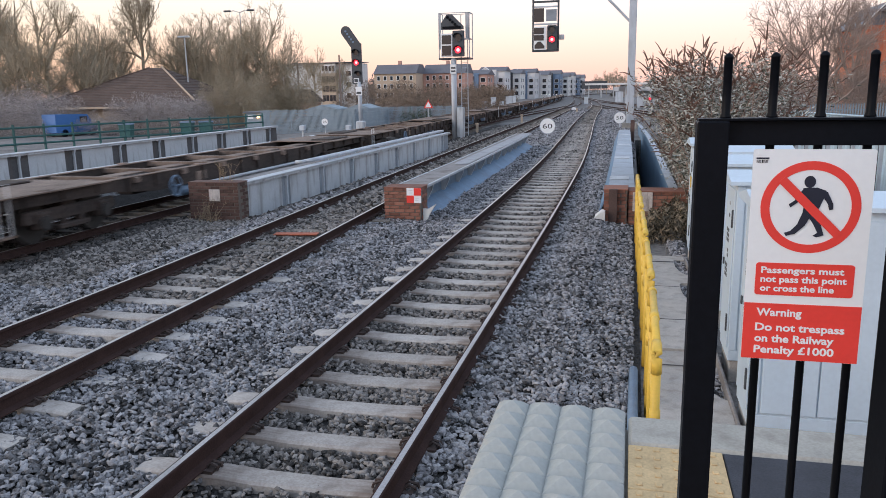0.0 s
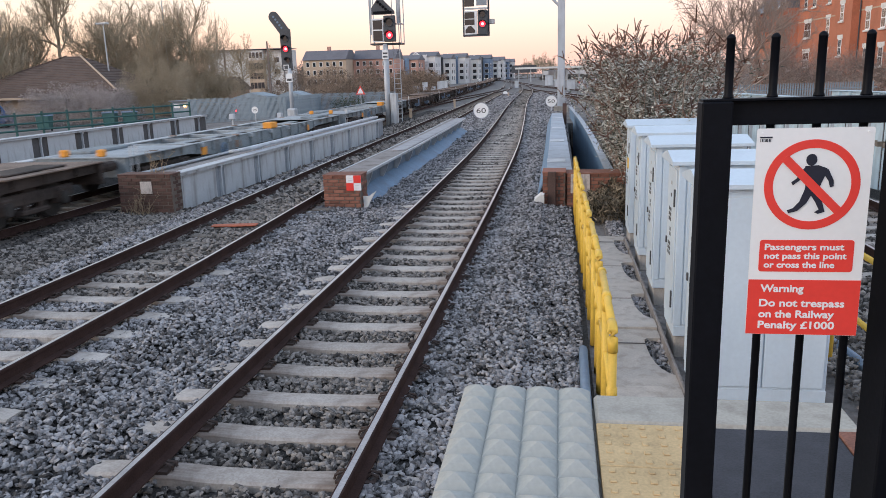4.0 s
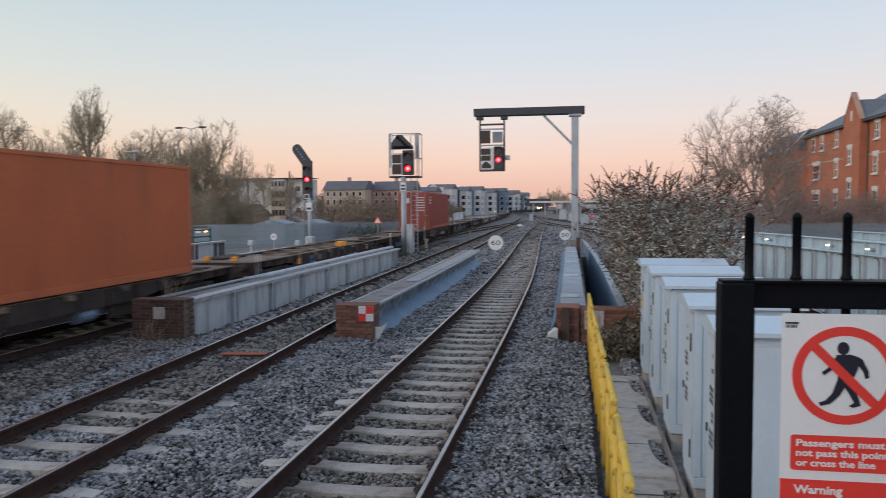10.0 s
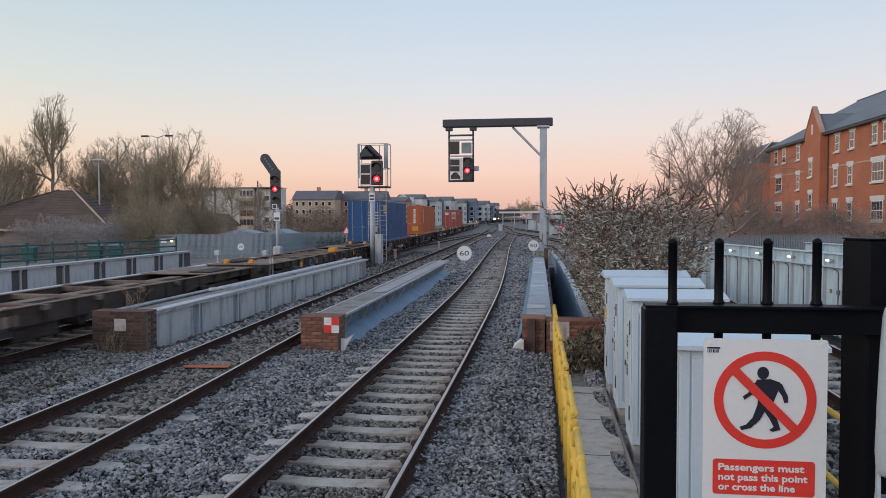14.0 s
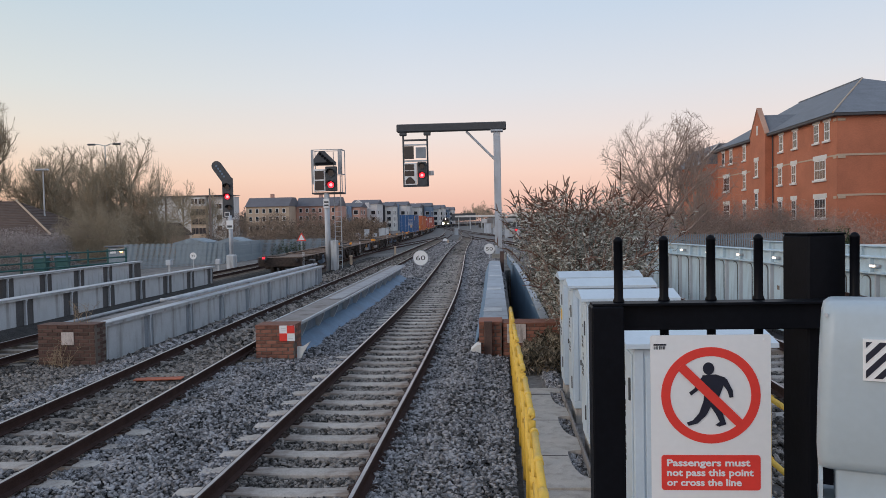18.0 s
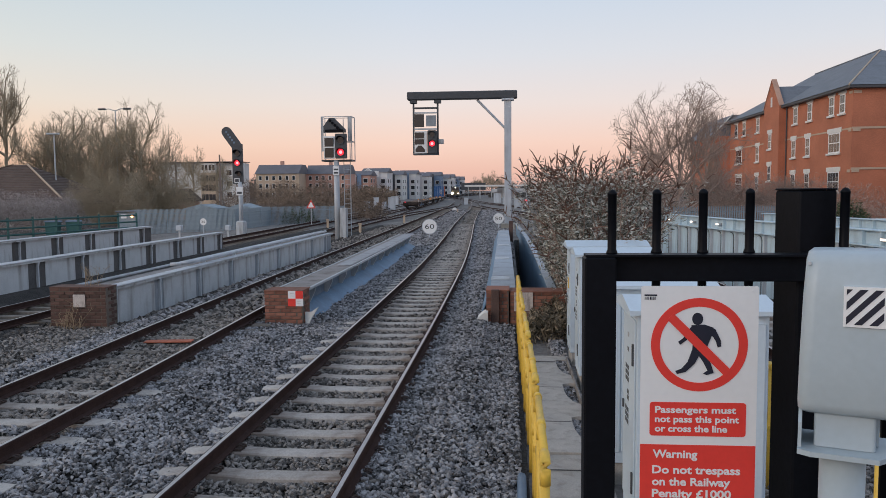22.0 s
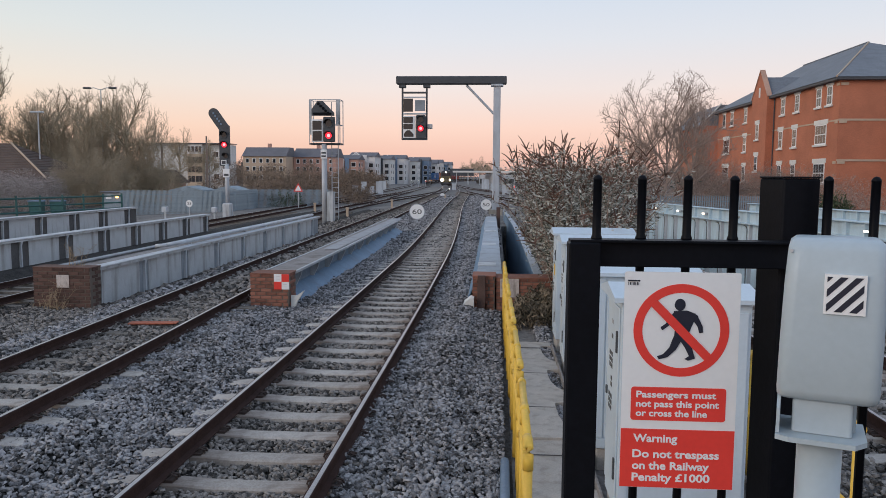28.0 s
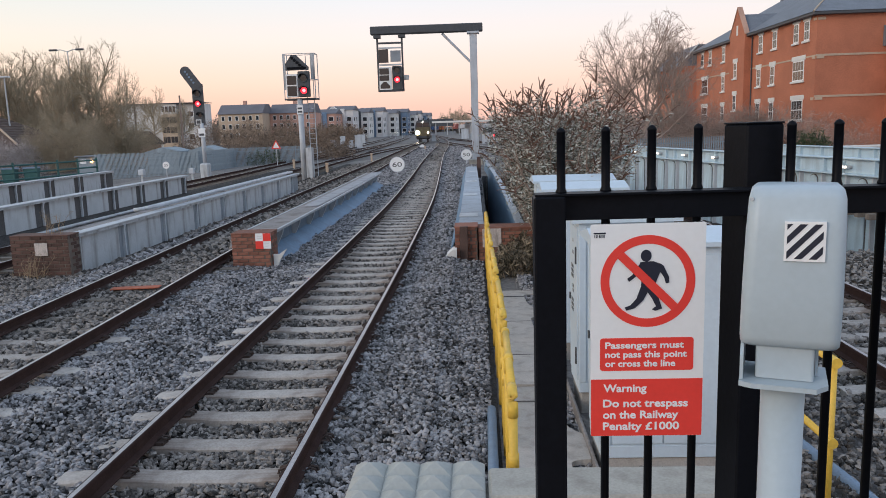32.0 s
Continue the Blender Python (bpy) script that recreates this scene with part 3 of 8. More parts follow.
rust_dust(M["concrete"])
SLEEPER = sleeper_mesh()
OLD_SLEEPER = SLEEPER.copy()
OLD_SLEEPER.materials.clear()
OLD_SLEEPER.materials.append(M["sleeper2"])
SHADED_SLEEPER = SLEEPER.copy()
SHADED_SLEEPER.materials.clear()
SHADED_SLEEPER.materials.append(M["sleeper3"])


def clip_shape(s, x, y, yaw, side, z):
    """A bent spring clip by the rail's foot."""
    c, w = math.cos(yaw), math.sin(yaw)
    for dy in (-0.03, 0.03):
        pts = [(side * 0.06, dy, 0.012), (side * 0.10, dy * 0.6, 0.045), (side * 0.15, dy, 0.03), (side * 0.16, dy, 0.0)]
        s.tube([(x + u * c - v * w, y + u * w + v * c, z + q) for u, v, q in pts], 0.011, 5)


def railway_track(label, fx, z, y0, y1, near, far, clips, mesh=SLEEPER, mat="concrete", clean=-99):
    """Rails swept along the line; sleepers each on its own near the platform, joined further off."""
    tr = thing("railway_track", label, "railway track", "tracks", "structure")
    ys = list(np.arange(y0, 60, 2.0)) + list(np.arange(60, y1 + 1, 5.0))
    for side in (-0.7525, 0.7525):
        line = [(fx(y) + side, y, z) for y in ys]
        r = part("rail", S().sweep(RAIL, line), "rail", tr, "rusty steel rail")
        part("running_band", S().sweep(HEAD, line), "railtop", r, "worn shiny running surface")
    cs, rest, n = S(), S(), 0
    y = y0 + 0.3 - (0.095 if y0 == -40 else 0)
    while y < far:
        yaw = math.atan2(fx(y - 1) - fx(y + 1), 2.0)
        if near[0] <= y <= near[1]:
            ob = part("sleeper", SLEEPER if y < clean else mesh, mat, tr)
            ob.matrix_basis = pose(fx(y), y, z - 0.192 + random.uniform(-0.006, 0.004), 0, 0, math.degrees(yaw) + random.uniform(-0.6, 0.6))
            n += 1
        elif y > near[1]:
            rest.box(fx(y) - 1.25, fx(y) + 1.25, y - 0.11, y + 0.11, z - 0.35, z - 0.185)
        if clips[0] <= y <= clips[1]:
            for side in (-0.7525, 0.7525):
                for k in (-1, 1):
                    clip_shape(cs, fx(y) + side, y, yaw, k, z - 0.165)
                cs.box(fx(y) + side - 0.14, fx(y) + side + 0.14, y - 0.085, y + 0.085, z - 0.19, z - 0.152, 0.0)
        y += 0.655
    if cs.v:
        tagged(part("rail_clips", cs, "clip", tr, "rusty spring clips"), kind="stuff")
    if rest.v:
        tagged(part("far_sleepers", rest, "sleeper2", tr, "weathered sleepers"), kind="stuff")
    return tr


railway_track("plain railway track on pale concrete sleepers in grey ballast beside the platform", x1, 0.0, -40, 320, (-7, 62), 130, (2, 24))
railway_track("second railway track with rusty rails on half-buried concrete sleepers", x2, Z2, -40, 560, (-7, 46), 110, (4, 22), OLD_SLEEPER, "sleeper2", 10.0)
railway_track("third railway track in dark ballast between steel bridge girders", x3, Z3, -20, 560, (8, 16), 60, (9, 15), SHADED_SLEEPER, "sleeper3")
railway_track("far railway track running on past a steel bridge girder", x4, Z3, -8, 330, (12, 16), 60, (0, 0), OLD_SLEEPER, "sleeper2")
railway_track("railway track with rusty rails on the platform's other side", x5, -0.05, -8, 300, (-7, 20), 90, (2, 14))
railway_track("rusty crossover track linking the second and third lines", x7, Z3 + 0.03, 52, 180, (0, 0), 60, (0, 0))
railway_track("rusty crossover track linking the far lines", x8, Z3 + 0.01, 50, 140, (0, 0), 50, (0, 0))
railway_track("railway track curving in from the bridge on the right", x6, -0.05, 10, 300, (0, 0), 90, (0, 0))


def ballast():
    """Loose stones: one sheet of many small irregular solids, thinner with distance."""
    rng = np.random.default_rng(7)
    # twelve rough stone shapes of eight corners
    cube = np.array([(x, y, z) for z in (-1, 1) for x, y in ((-1, -1), (1, -1), (1, 1), (-1, 1))], float)
    quads = np.array([(4, 5, 6, 7), (0, 1, 5, 4), (1, 2, 6, 5), (2, 3, 7, 6), (3, 0, 4, 7)])
    kinds = np.stack([cube * rng.uniform(0.45, 1.1, (8, 3)) for _ in range(12)])

    def height(x, y):
        """Ballast level over the plan."""
        z = np.full_like(x, -0.20)
        for fx, zz in ((x1, 0.0), (x2, Z2), (x3, Z3), (x5, -0.05)):
            c = np.array([fx(v) for v in np.linspace(0, 70, 141)])
            d = np.abs(x - np.interp(y, np.linspace(0, 70, 141), c))
            k = np.clip((2.05 - d) / 0.6, 0, 1)
            k = k * k * (3 - 2 * k)
            lvl = zz - 0.214 - 0.016 * (d < 0.62) + 0.03 * np.exp(-((d - 1.5) / 0.2) ** 2)
            if zz == Z2:
                lvl = lvl + 0.03 * np.clip((y - 8) / 3, 0, 1)
            z = z * (1 - k) + lvl * k
        d1 = x - np.interp(y, np.linspace(0, 70, 141), np.array([x1(v) for v in np.linspace(0, 70, 141)]))
        z = np.where((d1 > 0.8) & (x < 1.0), z + 0.045, z)
        z = np.where((d1 > 1.75) & (x < 1.0), np.minimum(z, -0.195 - 0.08 * np.clip((d1 - 1.75) / 0.7, 0, 1)), z)
        z = np.where((x < -7.6) & (x > -10.2), -0.28, z)
        z = np.where((x > -5.35) & (x < -4.1) & (y > 14.5) & (y < 16.3), -0.18, z)
        z = np.where((x > 0.72) & (x < 1.02) & (y > 3.9) & (y < 15.9), -0.265, z)
        return z + 0.02 * np.sin(x * 3.1 + y * 1.7) * np.cos(y * 2.3 - x)

    px, py, ps = [], [], []
    for ya, yb, xa, xb, dens, size in ((2.0, 9, -5.6, 0.12, 740, 0.0215), (9, 16, -5.2, 0.12, 640, 0.023), (16, 30, -4.3, -0.55, 380, 0.029), (30, 62, -6.0, 0.2, 100, 0.046),
                                       (3.5, 9, -9.6, -5.6, 520, 0.026), (9, 16.2, -13.5, -5.2, 440, 0.030), (16, 36, -8.4, -5.15, 130, 0.05), (4, 15.8, 0.75, 0.93, 900, 0.024), (4, 15.8, 0.965, 1.02, 500, 0.024), (2.5, 9, 1.25, 6.5, 300, 0.024), (-7, 2.5, 1.25, 6.5, 90, 0.042), (9, 16, 2.2, 8, 160, 0.034), (-7, 2.0, -9.6, -0.62, 130, 0.042), (36, 62, -10, -6, 50, 0.05), (62, 105, -9, 1.0, 26, 0.075)):
        n = int((yb - ya) * (xb - xa) * dens)
        px.append(rng.uniform(xa, xb, n)), py.append(rng.uniform(ya, yb, n)), ps.append(np.full(n, size))
    x, y, s = np.concatenate(px), np.concatenate(py), np.concatenate(ps)
    ok = ~((x > 0.98) & (x < 2.3) & (y > 6.05) & (y < 14))
    x, y, s = x[ok], y[ok], s[ok]
    # sleepers swept clean of most stones
    for fx, keep in ((x1, 0.04), (x2, 0.62)):
        dx = x - np.array([fx(v) for v in y])
        dy = (y + 39.7 + 0.3275 + 0.095) % 0.655 - 0.3275
        on = (np.abs(dy) < 0.135) & (np.abs(dx) < 0.70)
        ends = (np.abs(dy) < 0.115) & (dx < -0.8) & (dx > -1.22)
        keep = np.where(y < 10.0, 0.05, keep)
        drop = (on & (rng.uniform(0, 1, len(x)) > keep)) | (ends & (rng.uniform(0, 1, len(x)) > 0.3 + keep))
        x, y, s = x[~drop], y[~drop], s[~drop]
    n = len(x)
    z = height(x, y) + rng.uniform(-0.55, 0.5, n) * s
    s = s * rng.uniform(0.65, 1.35, n)
    a, b, c = rng.uniform(0, 6.28, n), rng.normal(0, 0.45, n), rng.normal(0, 0.45, n)
    v = kinds[rng.integers(0, 12, n)] * s[:, None, None] * np.array([1.5, 0.92, 0.55])
    for ang, (i, j) in ((b, (1, 2)), (c, (0, 2)), (a, (0, 1))):
        ca, sa = np.cos(ang)[:, None], np.sin(ang)[:, None]
        vi, vj = v[:, :, i].copy(), v[:, :, j].copy()
        v[:, :, i], v[:, :, j] = ca * vi - sa * vj, sa * vi + ca * vj
    v += np.stack([x, y, z], 1)[:, None, :]
    dirty = ((x < -8.2) & (y > 9.5)) | (np.abs(x - np.array([x1(q) for q in y])) < 0.70) | ((np.abs(x - np.array([x2(q) for q in y])) < 0.72) & (y > 8.5))
    # strip of stones coloured near-black for oil and the shade beneath the train
    under_train = (x < -9.8) & (x > -13.4)
    dirty = dirty | (x > 1.2)
    dirty = dirty & ~under_train
    for pick, mat, label in ((under_train, "ballastshade", "near-black ballast stones, oil and train shade in their colour"), (~dirty & ~under_train, "ballast", "loose angular grey granite ballast stones"), (dirty, "ballastold", "older brownish-grey ballast stones between the rails")):
        w = v[pick]
        n = len(w)
        me = bpy.data.meshes.new("ballast")
        me.vertices.add(n * 8), me.loops.add(n * 20), me.polygons.add(n * 5)
        me.vertices.foreach_set("co", w.ravel())
        me.loops.foreach_set("vertex_index", (quads[None] + 8 * np.arange(n)[:, None, None]).ravel().astype(np.int32))
        me.polygons.foreach_set("loop_start", np.arange(0, n * 20, 4, dtype=np.int32))
        me.update(calc_edges=True)
        me.materials.append(M[mat])
        tagged(new("ballast_stones", me), label, "ballast", kind="stuff")
    # the bed under the stones; its near-black colour paints shade between them
    bed = S()
    gx = [-14.5 + 0.15 * k for k in range(99)]
    gy = [-40, -20] + list(np.arange(-8, 17, 1.0)) + [17, 22, 28, 36, 44, 52, 62]
    xx, yy = np.meshgrid(np.array(gx), np.array(gy))
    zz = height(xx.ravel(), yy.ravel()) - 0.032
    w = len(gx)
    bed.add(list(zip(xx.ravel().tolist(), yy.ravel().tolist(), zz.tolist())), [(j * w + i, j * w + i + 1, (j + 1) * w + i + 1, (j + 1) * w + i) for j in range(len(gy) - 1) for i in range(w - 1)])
    tagged(part("ballast_bed", bed, "ballastbed"), "near-black ballast bed, with the shade between stones in its colour", "ballast", kind="structure")


# near-black, since the gaps' shade is put into this colour
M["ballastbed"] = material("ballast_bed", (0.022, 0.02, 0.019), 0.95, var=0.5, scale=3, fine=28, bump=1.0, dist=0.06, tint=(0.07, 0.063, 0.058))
ballast()


# ---- bridge girders ----
def plate_girder(label, x0, x1, y0, y1, top, base, first, bay, deep, gap, web, flange):
    """A steel plate girder: narrow top flange, recessed web, proud panels and flared stiffeners on its right side, end plate."""
    g = thing("bridge_girder", label, "girder", "bridge girders", "structure")
    part("top_flange", S().box(x0, x1, y0, y1, top - 0.035, top, 0.008), flange, g, "pale worn steel flange")
    part("flange_lip", S().box(x1 - 0.05, x1 - 0.02, y0, y1, top - 0.09, top - 0.036), "galv", g, "flange lip")
    xw = x1 - deep - 0.03
    # the web behind the panels is coloured dark to hold the recesses' shade
    part("web", S().box(xw - 0.02, xw, y0 + 0.04, y1 - 0.01, base - 0.3, top - 0.042), web, g, "web plate darkened with grime and painted recess shade")
    part("end_plate", S().box(x0 + 0.02, x1 - 0.01, y0 + 0.005, y0 + 0.035, base - 0.3, top - 0.043), "galv", g)
    zt, zb = top - 0.091, base - 0.3
    w = 0.03
    st = S().add([(xw, -w, zb), (xw + deep, -w * 2.2, zb), (xw + deep, w * 2.2, zb), (xw, w, zb),
                  (xw, -w, zb + 0.35), (xw + deep * 0.8, -w, zb + 0.45), (xw + deep * 0.8, w, zb + 0.45), (xw, w, zb + 0.35),
                  (xw, -w, zt - 0.12), (xw + deep * 0.75, -w, zt - 0.12), (xw + deep * 0.75, w, zt - 0.12), (xw, w, zt - 0.12),
                  (xw, -w, zt), (xw + deep, -w * 1.8, zt), (xw + deep, w * 1.8, zt), (xw, w, zt)],
                 [(4 * i + k, 4 * i + (k + 1) % 4, 4 * i + 4 + (k + 1) % 4, 4 * i + 4 + k) for i in range(3) for k in range(4)] + [(3, 2, 1, 0), (12, 13, 14, 15)]).mesh("stiffener", "galvlight")
    pa = bay / 2 - gap
    pn = S().box(xw + 0.001, xw + 0.02, -pa, pa, zb, zt, 0.012).mesh("web_panel", "galv")
    part("web_panel", S().box(xw + 0.001, xw + 0.02, y0 + 0.1, first - gap, zb, zt, 0.012), "galv", g)
    for y in np.arange(first, y1 - 0.1, bay):
        part("stiffener", st, "galvlight", g).matrix_basis = pose(0, y, 0)
        if y + bay < y1:
            part("web_panel", pn, "galv", g).matrix_basis = pose(0, y + bay / 2, 0)
    part("bottom_flange", S().box(xw - 0.12, xw + 0.16, y0 + 0.02, y1, base - 0.34, base - 0.302), "galv", g)
    return g


girder_a = plate_girder("tall grey-painted steel plate girder along the bridge", -8.78, -8.5, 16.05, 36.6, 0.56, -0.3, 18.23, 2.45, 0.08, 0.24, "webgrey", "edge")
part("inner_deck", S().box(-9.42, -8.782, 16.05, 36.5, 0.44, 0.50, 0.01), "deck", girder_a, "dirty inner deck strip")
part("inner_strip", S().box(-9.62, -9.422, 16.05, 36.5, 0.52, 0.56, 0.008), "webgrey", girder_a, "pale inner flange")
part("inner_web", S().box(-9.58, -9.55, 16.05, 36.5, -0.6, 0.519), "galv", girder_a)
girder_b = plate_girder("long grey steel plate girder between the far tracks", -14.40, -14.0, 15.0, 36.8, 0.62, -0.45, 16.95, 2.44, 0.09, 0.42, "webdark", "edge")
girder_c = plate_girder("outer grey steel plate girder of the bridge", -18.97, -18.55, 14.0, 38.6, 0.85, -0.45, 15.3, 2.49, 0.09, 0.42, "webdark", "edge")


def girder_pipe():
    """Two painted cable pipes that run along the girder's top and turn in."""
    p = thing("cable_pipe", "two grey cable pipes lying along the girder's top flange", "pipe")
    part("pipe", S().tube([(-9.0, 20.4, 0.63), (-8.82, 20.45, 0.66), (-8.78, 20.8, 0.66), (-8.82, 28, 0.66), (-8.85, 36.5, 0.64)], 0.055, 8), "galvlight", p, smooth=True)
    part("pipe", S().tube([(-9.2, 20.2, 0.62), (-9.0, 20.3, 0.63), (-8.98, 20.8, 0.63), (-9.02, 28, 0.63), (-9.05, 36.5, 0.63)], 0.05, 8), "galv", p, smooth=True)
    for y in np.arange(21.5, 36, 2.4):
        part("bracket", S().box(-9.12, -8.74, y, y + 0.05, 0.562, 0.60), "galv", p)


girder_pipe()


def low_girder():
    """The low half-through girder between the first two tracks: weathered top, short web with brackets, sloping blue base plate."""
    g = thing("bridge_girder", "low half-through bridge girder with weathered top plate and blue-grey base", "girder", "bridge girders", "structure")
    L = [(-4.66, 16.25), (-4.68, 22), (-4.78, 30), (-4.92, 37.0)]
    line = [(x, y, 0) for x, y in L]
    part("top_plate", S().sweep([(-0.36, 0.435), (0.28, 0.435), (0.28, 0.465), (-0.36, 0.465)], line), "deck", g, "weathered brown-grey top plate")
    part("edge_rail", S().sweep([(0.282, 0.42), (0.33, 0.42), (0.33, 0.475), (0.282, 0.475)], line), "edge", g, "pale steel edge strip")
    part("edge_rail", S().sweep([(-0.40, 0.43), (-0.362, 0.43), (-0.362, 0.475), (-0.40, 0.475)], line), "galv", g, "pale steel edge strip")
    part("web", S().sweep([(0.0, 0.434), (0.03, 0.434), (0.03, 0.06), (0.0, 0.06)], line), "bluedeep", g, "grey upright web")
    part("base_plate", S().sweep([(0.0, 0.058), (0.05, 0.058), (0.50, -0.22), (0.46, -0.25)], line), "blue", g, "blue-grey sloping base plate")
    part("base_edge", S().sweep([(0.462, -0.20), (0.54, -0.215), (0.54, -0.255), (0.462, -0.24)], line), "edge", g, "pale lower edge")
    part("left_web", S().sweep([(-0.30, 0.434), (-0.28, 0.434), (-0.28, -0.3), (-0.30, -0.3)], line), "galv", g)
    br = S().prism([(0.031, 0.418), (0.26, 0.418), (0.24, 0.30), (0.12, 0.05), (0.031, 0.05)], -0.04, 0.04).mesh("bracket", "galv")
    for y in np.arange(17.3, 36.6, 1.72):
        xx = float(np.interp(y, [p[1] for p in L], [p[0] for p in L]))
        part("bracket", br, "galv", g).matrix_basis = pose(xx, y, 0)
    part("end_plate", S().prism([(-0.3, -0.3), (0.46, -0.28), (0.05, 0.05), (0.03, 0.433), (-0.3, 0.433)], 16.2, 16.24), "blue", g).matrix_basis = pose(-4.68, 0, 0)
    part("foot_plate", S().prism([(-4.235, -0.2), (-4.235, 0.06), (-4.12, 0.06), (-3.95, 0.17), (-4.1, -0.06), (-4.16, -0.2)], 15.7, 15.76), "cream", g, "white-painted foot plate")
    n = 10
    pts = [(-4.86 + 0.2 - 0.2 * math.cos(math.pi * k / n), 21.6 - 0.35 * math.sin(math.pi * k / n)) for k in range(n + 1)]
    part("cover_plate", S().prism(pts + [(-4.52, 30), (-4.64, 37), (-5.04, 37), (-4.94, 30)], 0.466, 0.49, "z"), "cover", g, "pale round-ended cover plate")


low_girder()


def brick_pier(label, x0, x1, y0, y1, z0, z1, mat="brick"):
    """A pier of single bricks in stretcher courses over a mortar core."""
    p = thing("brick_pier", label, "pier", "brick piers", "structure")
    part("core", S().box(x0 + 0.012, x1 - 0.012, y0 + 0.012, y1 - 0.012, z0 - 0.3, z1 - 0.008), "mortar", p, "recessed mortar")
    long = S().box(-0.1055, 0.1055, -0.05, 0.05, -0.031, 0.031, 0.005).mesh("brick", mat)
    short = S().box(-0.05, 0.05, -0.05, 0.05, -0.031, 0.031, 0.005).mesh("brick", mat)
    sidel = S().box(-0.05, 0.05, -0.1055, 0.1055, -0.031, 0.031, 0.005).mesh("brick", mat)
    rows = int((z1 - z0) / 0.075)
    for r in range(rows):
        z = z1 - 0.035 - r * 0.075
        x = x0 + (0.0 if r % 2 == 0 else -0.11)
        while x < x1 - 0.02:
            a, b = max(x, x0), min(x + 0.215, x1)
            if b - a > 0.15:
                part("brick", long, "brick", p).matrix_basis = pose((a + b) / 2, y0 + 0.05 + random.uniform(-0.003, 0.003), z)
            elif b - a > 0.05:
                part("brick", short, "brick", p).matrix_basis = pose((a + b) / 2, y0 + 0.05 + random.uniform(-0.003, 0.003), z)
            x += 0.225
        for xs in (x0 + 0.05, x1 - 0.05):
            y = y0 + (0.21 if r % 2 == 0 else 0.32)
            while y < y1 - 0.1 and y < y0 + 0.8:
                part("brick", sidel, "brick", p).matrix_basis = pose(xs + random.uniform(-0.003, 0.003), y, z)
                y += 0.225
    part("coping", S().box(x0 - 0.005, x1 + 0.005, y0 - 0.004, y1, z1 - 0.004, z1 + 0.022, 0.006), mat, p, "flat dirty brick capping")
    return p


brick_pier("squat red-brown brick pier carrying the tall girder's end", -9.74, -8.48, 15.55, 16.0, -0.5, 0.575, "brickdark")
brick_pier("small red brick pier under the low girder's end", -5.07, -4.25, 15.6, 16.18, -0.5, 0.51)
brick_pier("red brick abutment pier beside the walkway", -0.47, 0.02, 16.3, 17.0, -0.6, 0.44)
brick_pier("low red brick abutment wall behind the yellow handrail", 0.03, 1.35, 16.35, 17.0, -0.6, 0.40)


def marker_board(x, y, z, w, checks):
    """A small square board on the pier: red and white checks with plain bars, or a plain worn plate."""
    b = thing("marker_board", "red and white chequered marker board on the brick pier" if checks else "worn white plate fixed to the brick pier", "sign")
    part("plate", S().box(x - w / 2, x + w / 2, y - 0.012, y, z - w / 2, z + w / 2, 0.002), "white" if checks else "wornplate", b)
    if checks:
        for sx, sz in ((0, 0), (-1, -1)):
            part("red_check", S().box(x + sx * w / 2, x + sx * w / 2 + w / 2, y - 0.017, y - 0.0125, z + sz * w / 2, z + sz * w / 2 + w / 2), "signred", b, "red square")
        for k, (sx, sz) in enumerate(((-0.22, 0.25), (0.22, -0.25))):
            for d in (-0.03, 0.02):
                part("bar", S().box(x + sx * w - 0.045, x + sx * w + 0.045, y - 0.015, y - 0.0125, z + sz * w + d, z + sz * w + d + 0.009), "fargrey", b, "grey line of writing")


marker_board(-4.40, 15.595, 0.36, 0.32, True)
marker_board(-9.08, 15.545, 0.30, 0.27, False)
marker_board(0.32, 16.34, 0.20, 0.40, False)


def walkway_girder():
    """The pale steel walkway girder to the right of the near track."""
    g = thing("bridge_girder", "pale grey steel walkway girder with a flat bolted top", "girder", "bridge girders", "structure")
    L = [(-0.14, 17.0), (-0.19, 28), (-0.25, 37), (-0.28, 41.2)]
    part("top_plate", S().sweep([(-0.26, 0.36), (0.30, 0.36), (0.30, 0.40), (-0.26, 0.40)], [(x, y, 0) for x, y in L]), "walk", g, "flat pale steel plate")
    part("web", S().sweep([(-0.52, -0.3), (-0.26, 0.358), (-0.23, 0.358), (-0.49, -0.3)], [(x, y, 0) for x, y in L]), "blue", g, "blue-grey sloping web plate")
    part("right_web", S().sweep([(0.26, -3.0), (0.26, 0.358), (0.285, 0.358), (0.285, -3.0)], [(x, y, 0) for x, y in L]), "dark", g)
    for y in (18.6, 24.2, 30.0, 36.4):
        part("joint_plate", S().box(-0.42, 0.03, y, y + 0.7, 0.402, 0.414, 0.004), "galv", g, "bolted cover plate")
    part("foot_block", S().prism([(-0.66, -0.5), (-0.43, -0.5), (-0.43, 0.02), (-0.52, 0.0), (-0.66, -0.12)], 16.05, 16.5), "cream", g, "white-painted bearing block")
    part("end_post", S().box(-0.36, -0.19, 16.2, 16.29, -0.6, 0.47, 0.008), "rust", g, "rusty steel channel post")
    part("far_post", S().box(0.03, 0.24, 41.3, 41.6, -0.4, 0.9, 0.01), "rust", g, "rusty steel post")


walkway_girder()


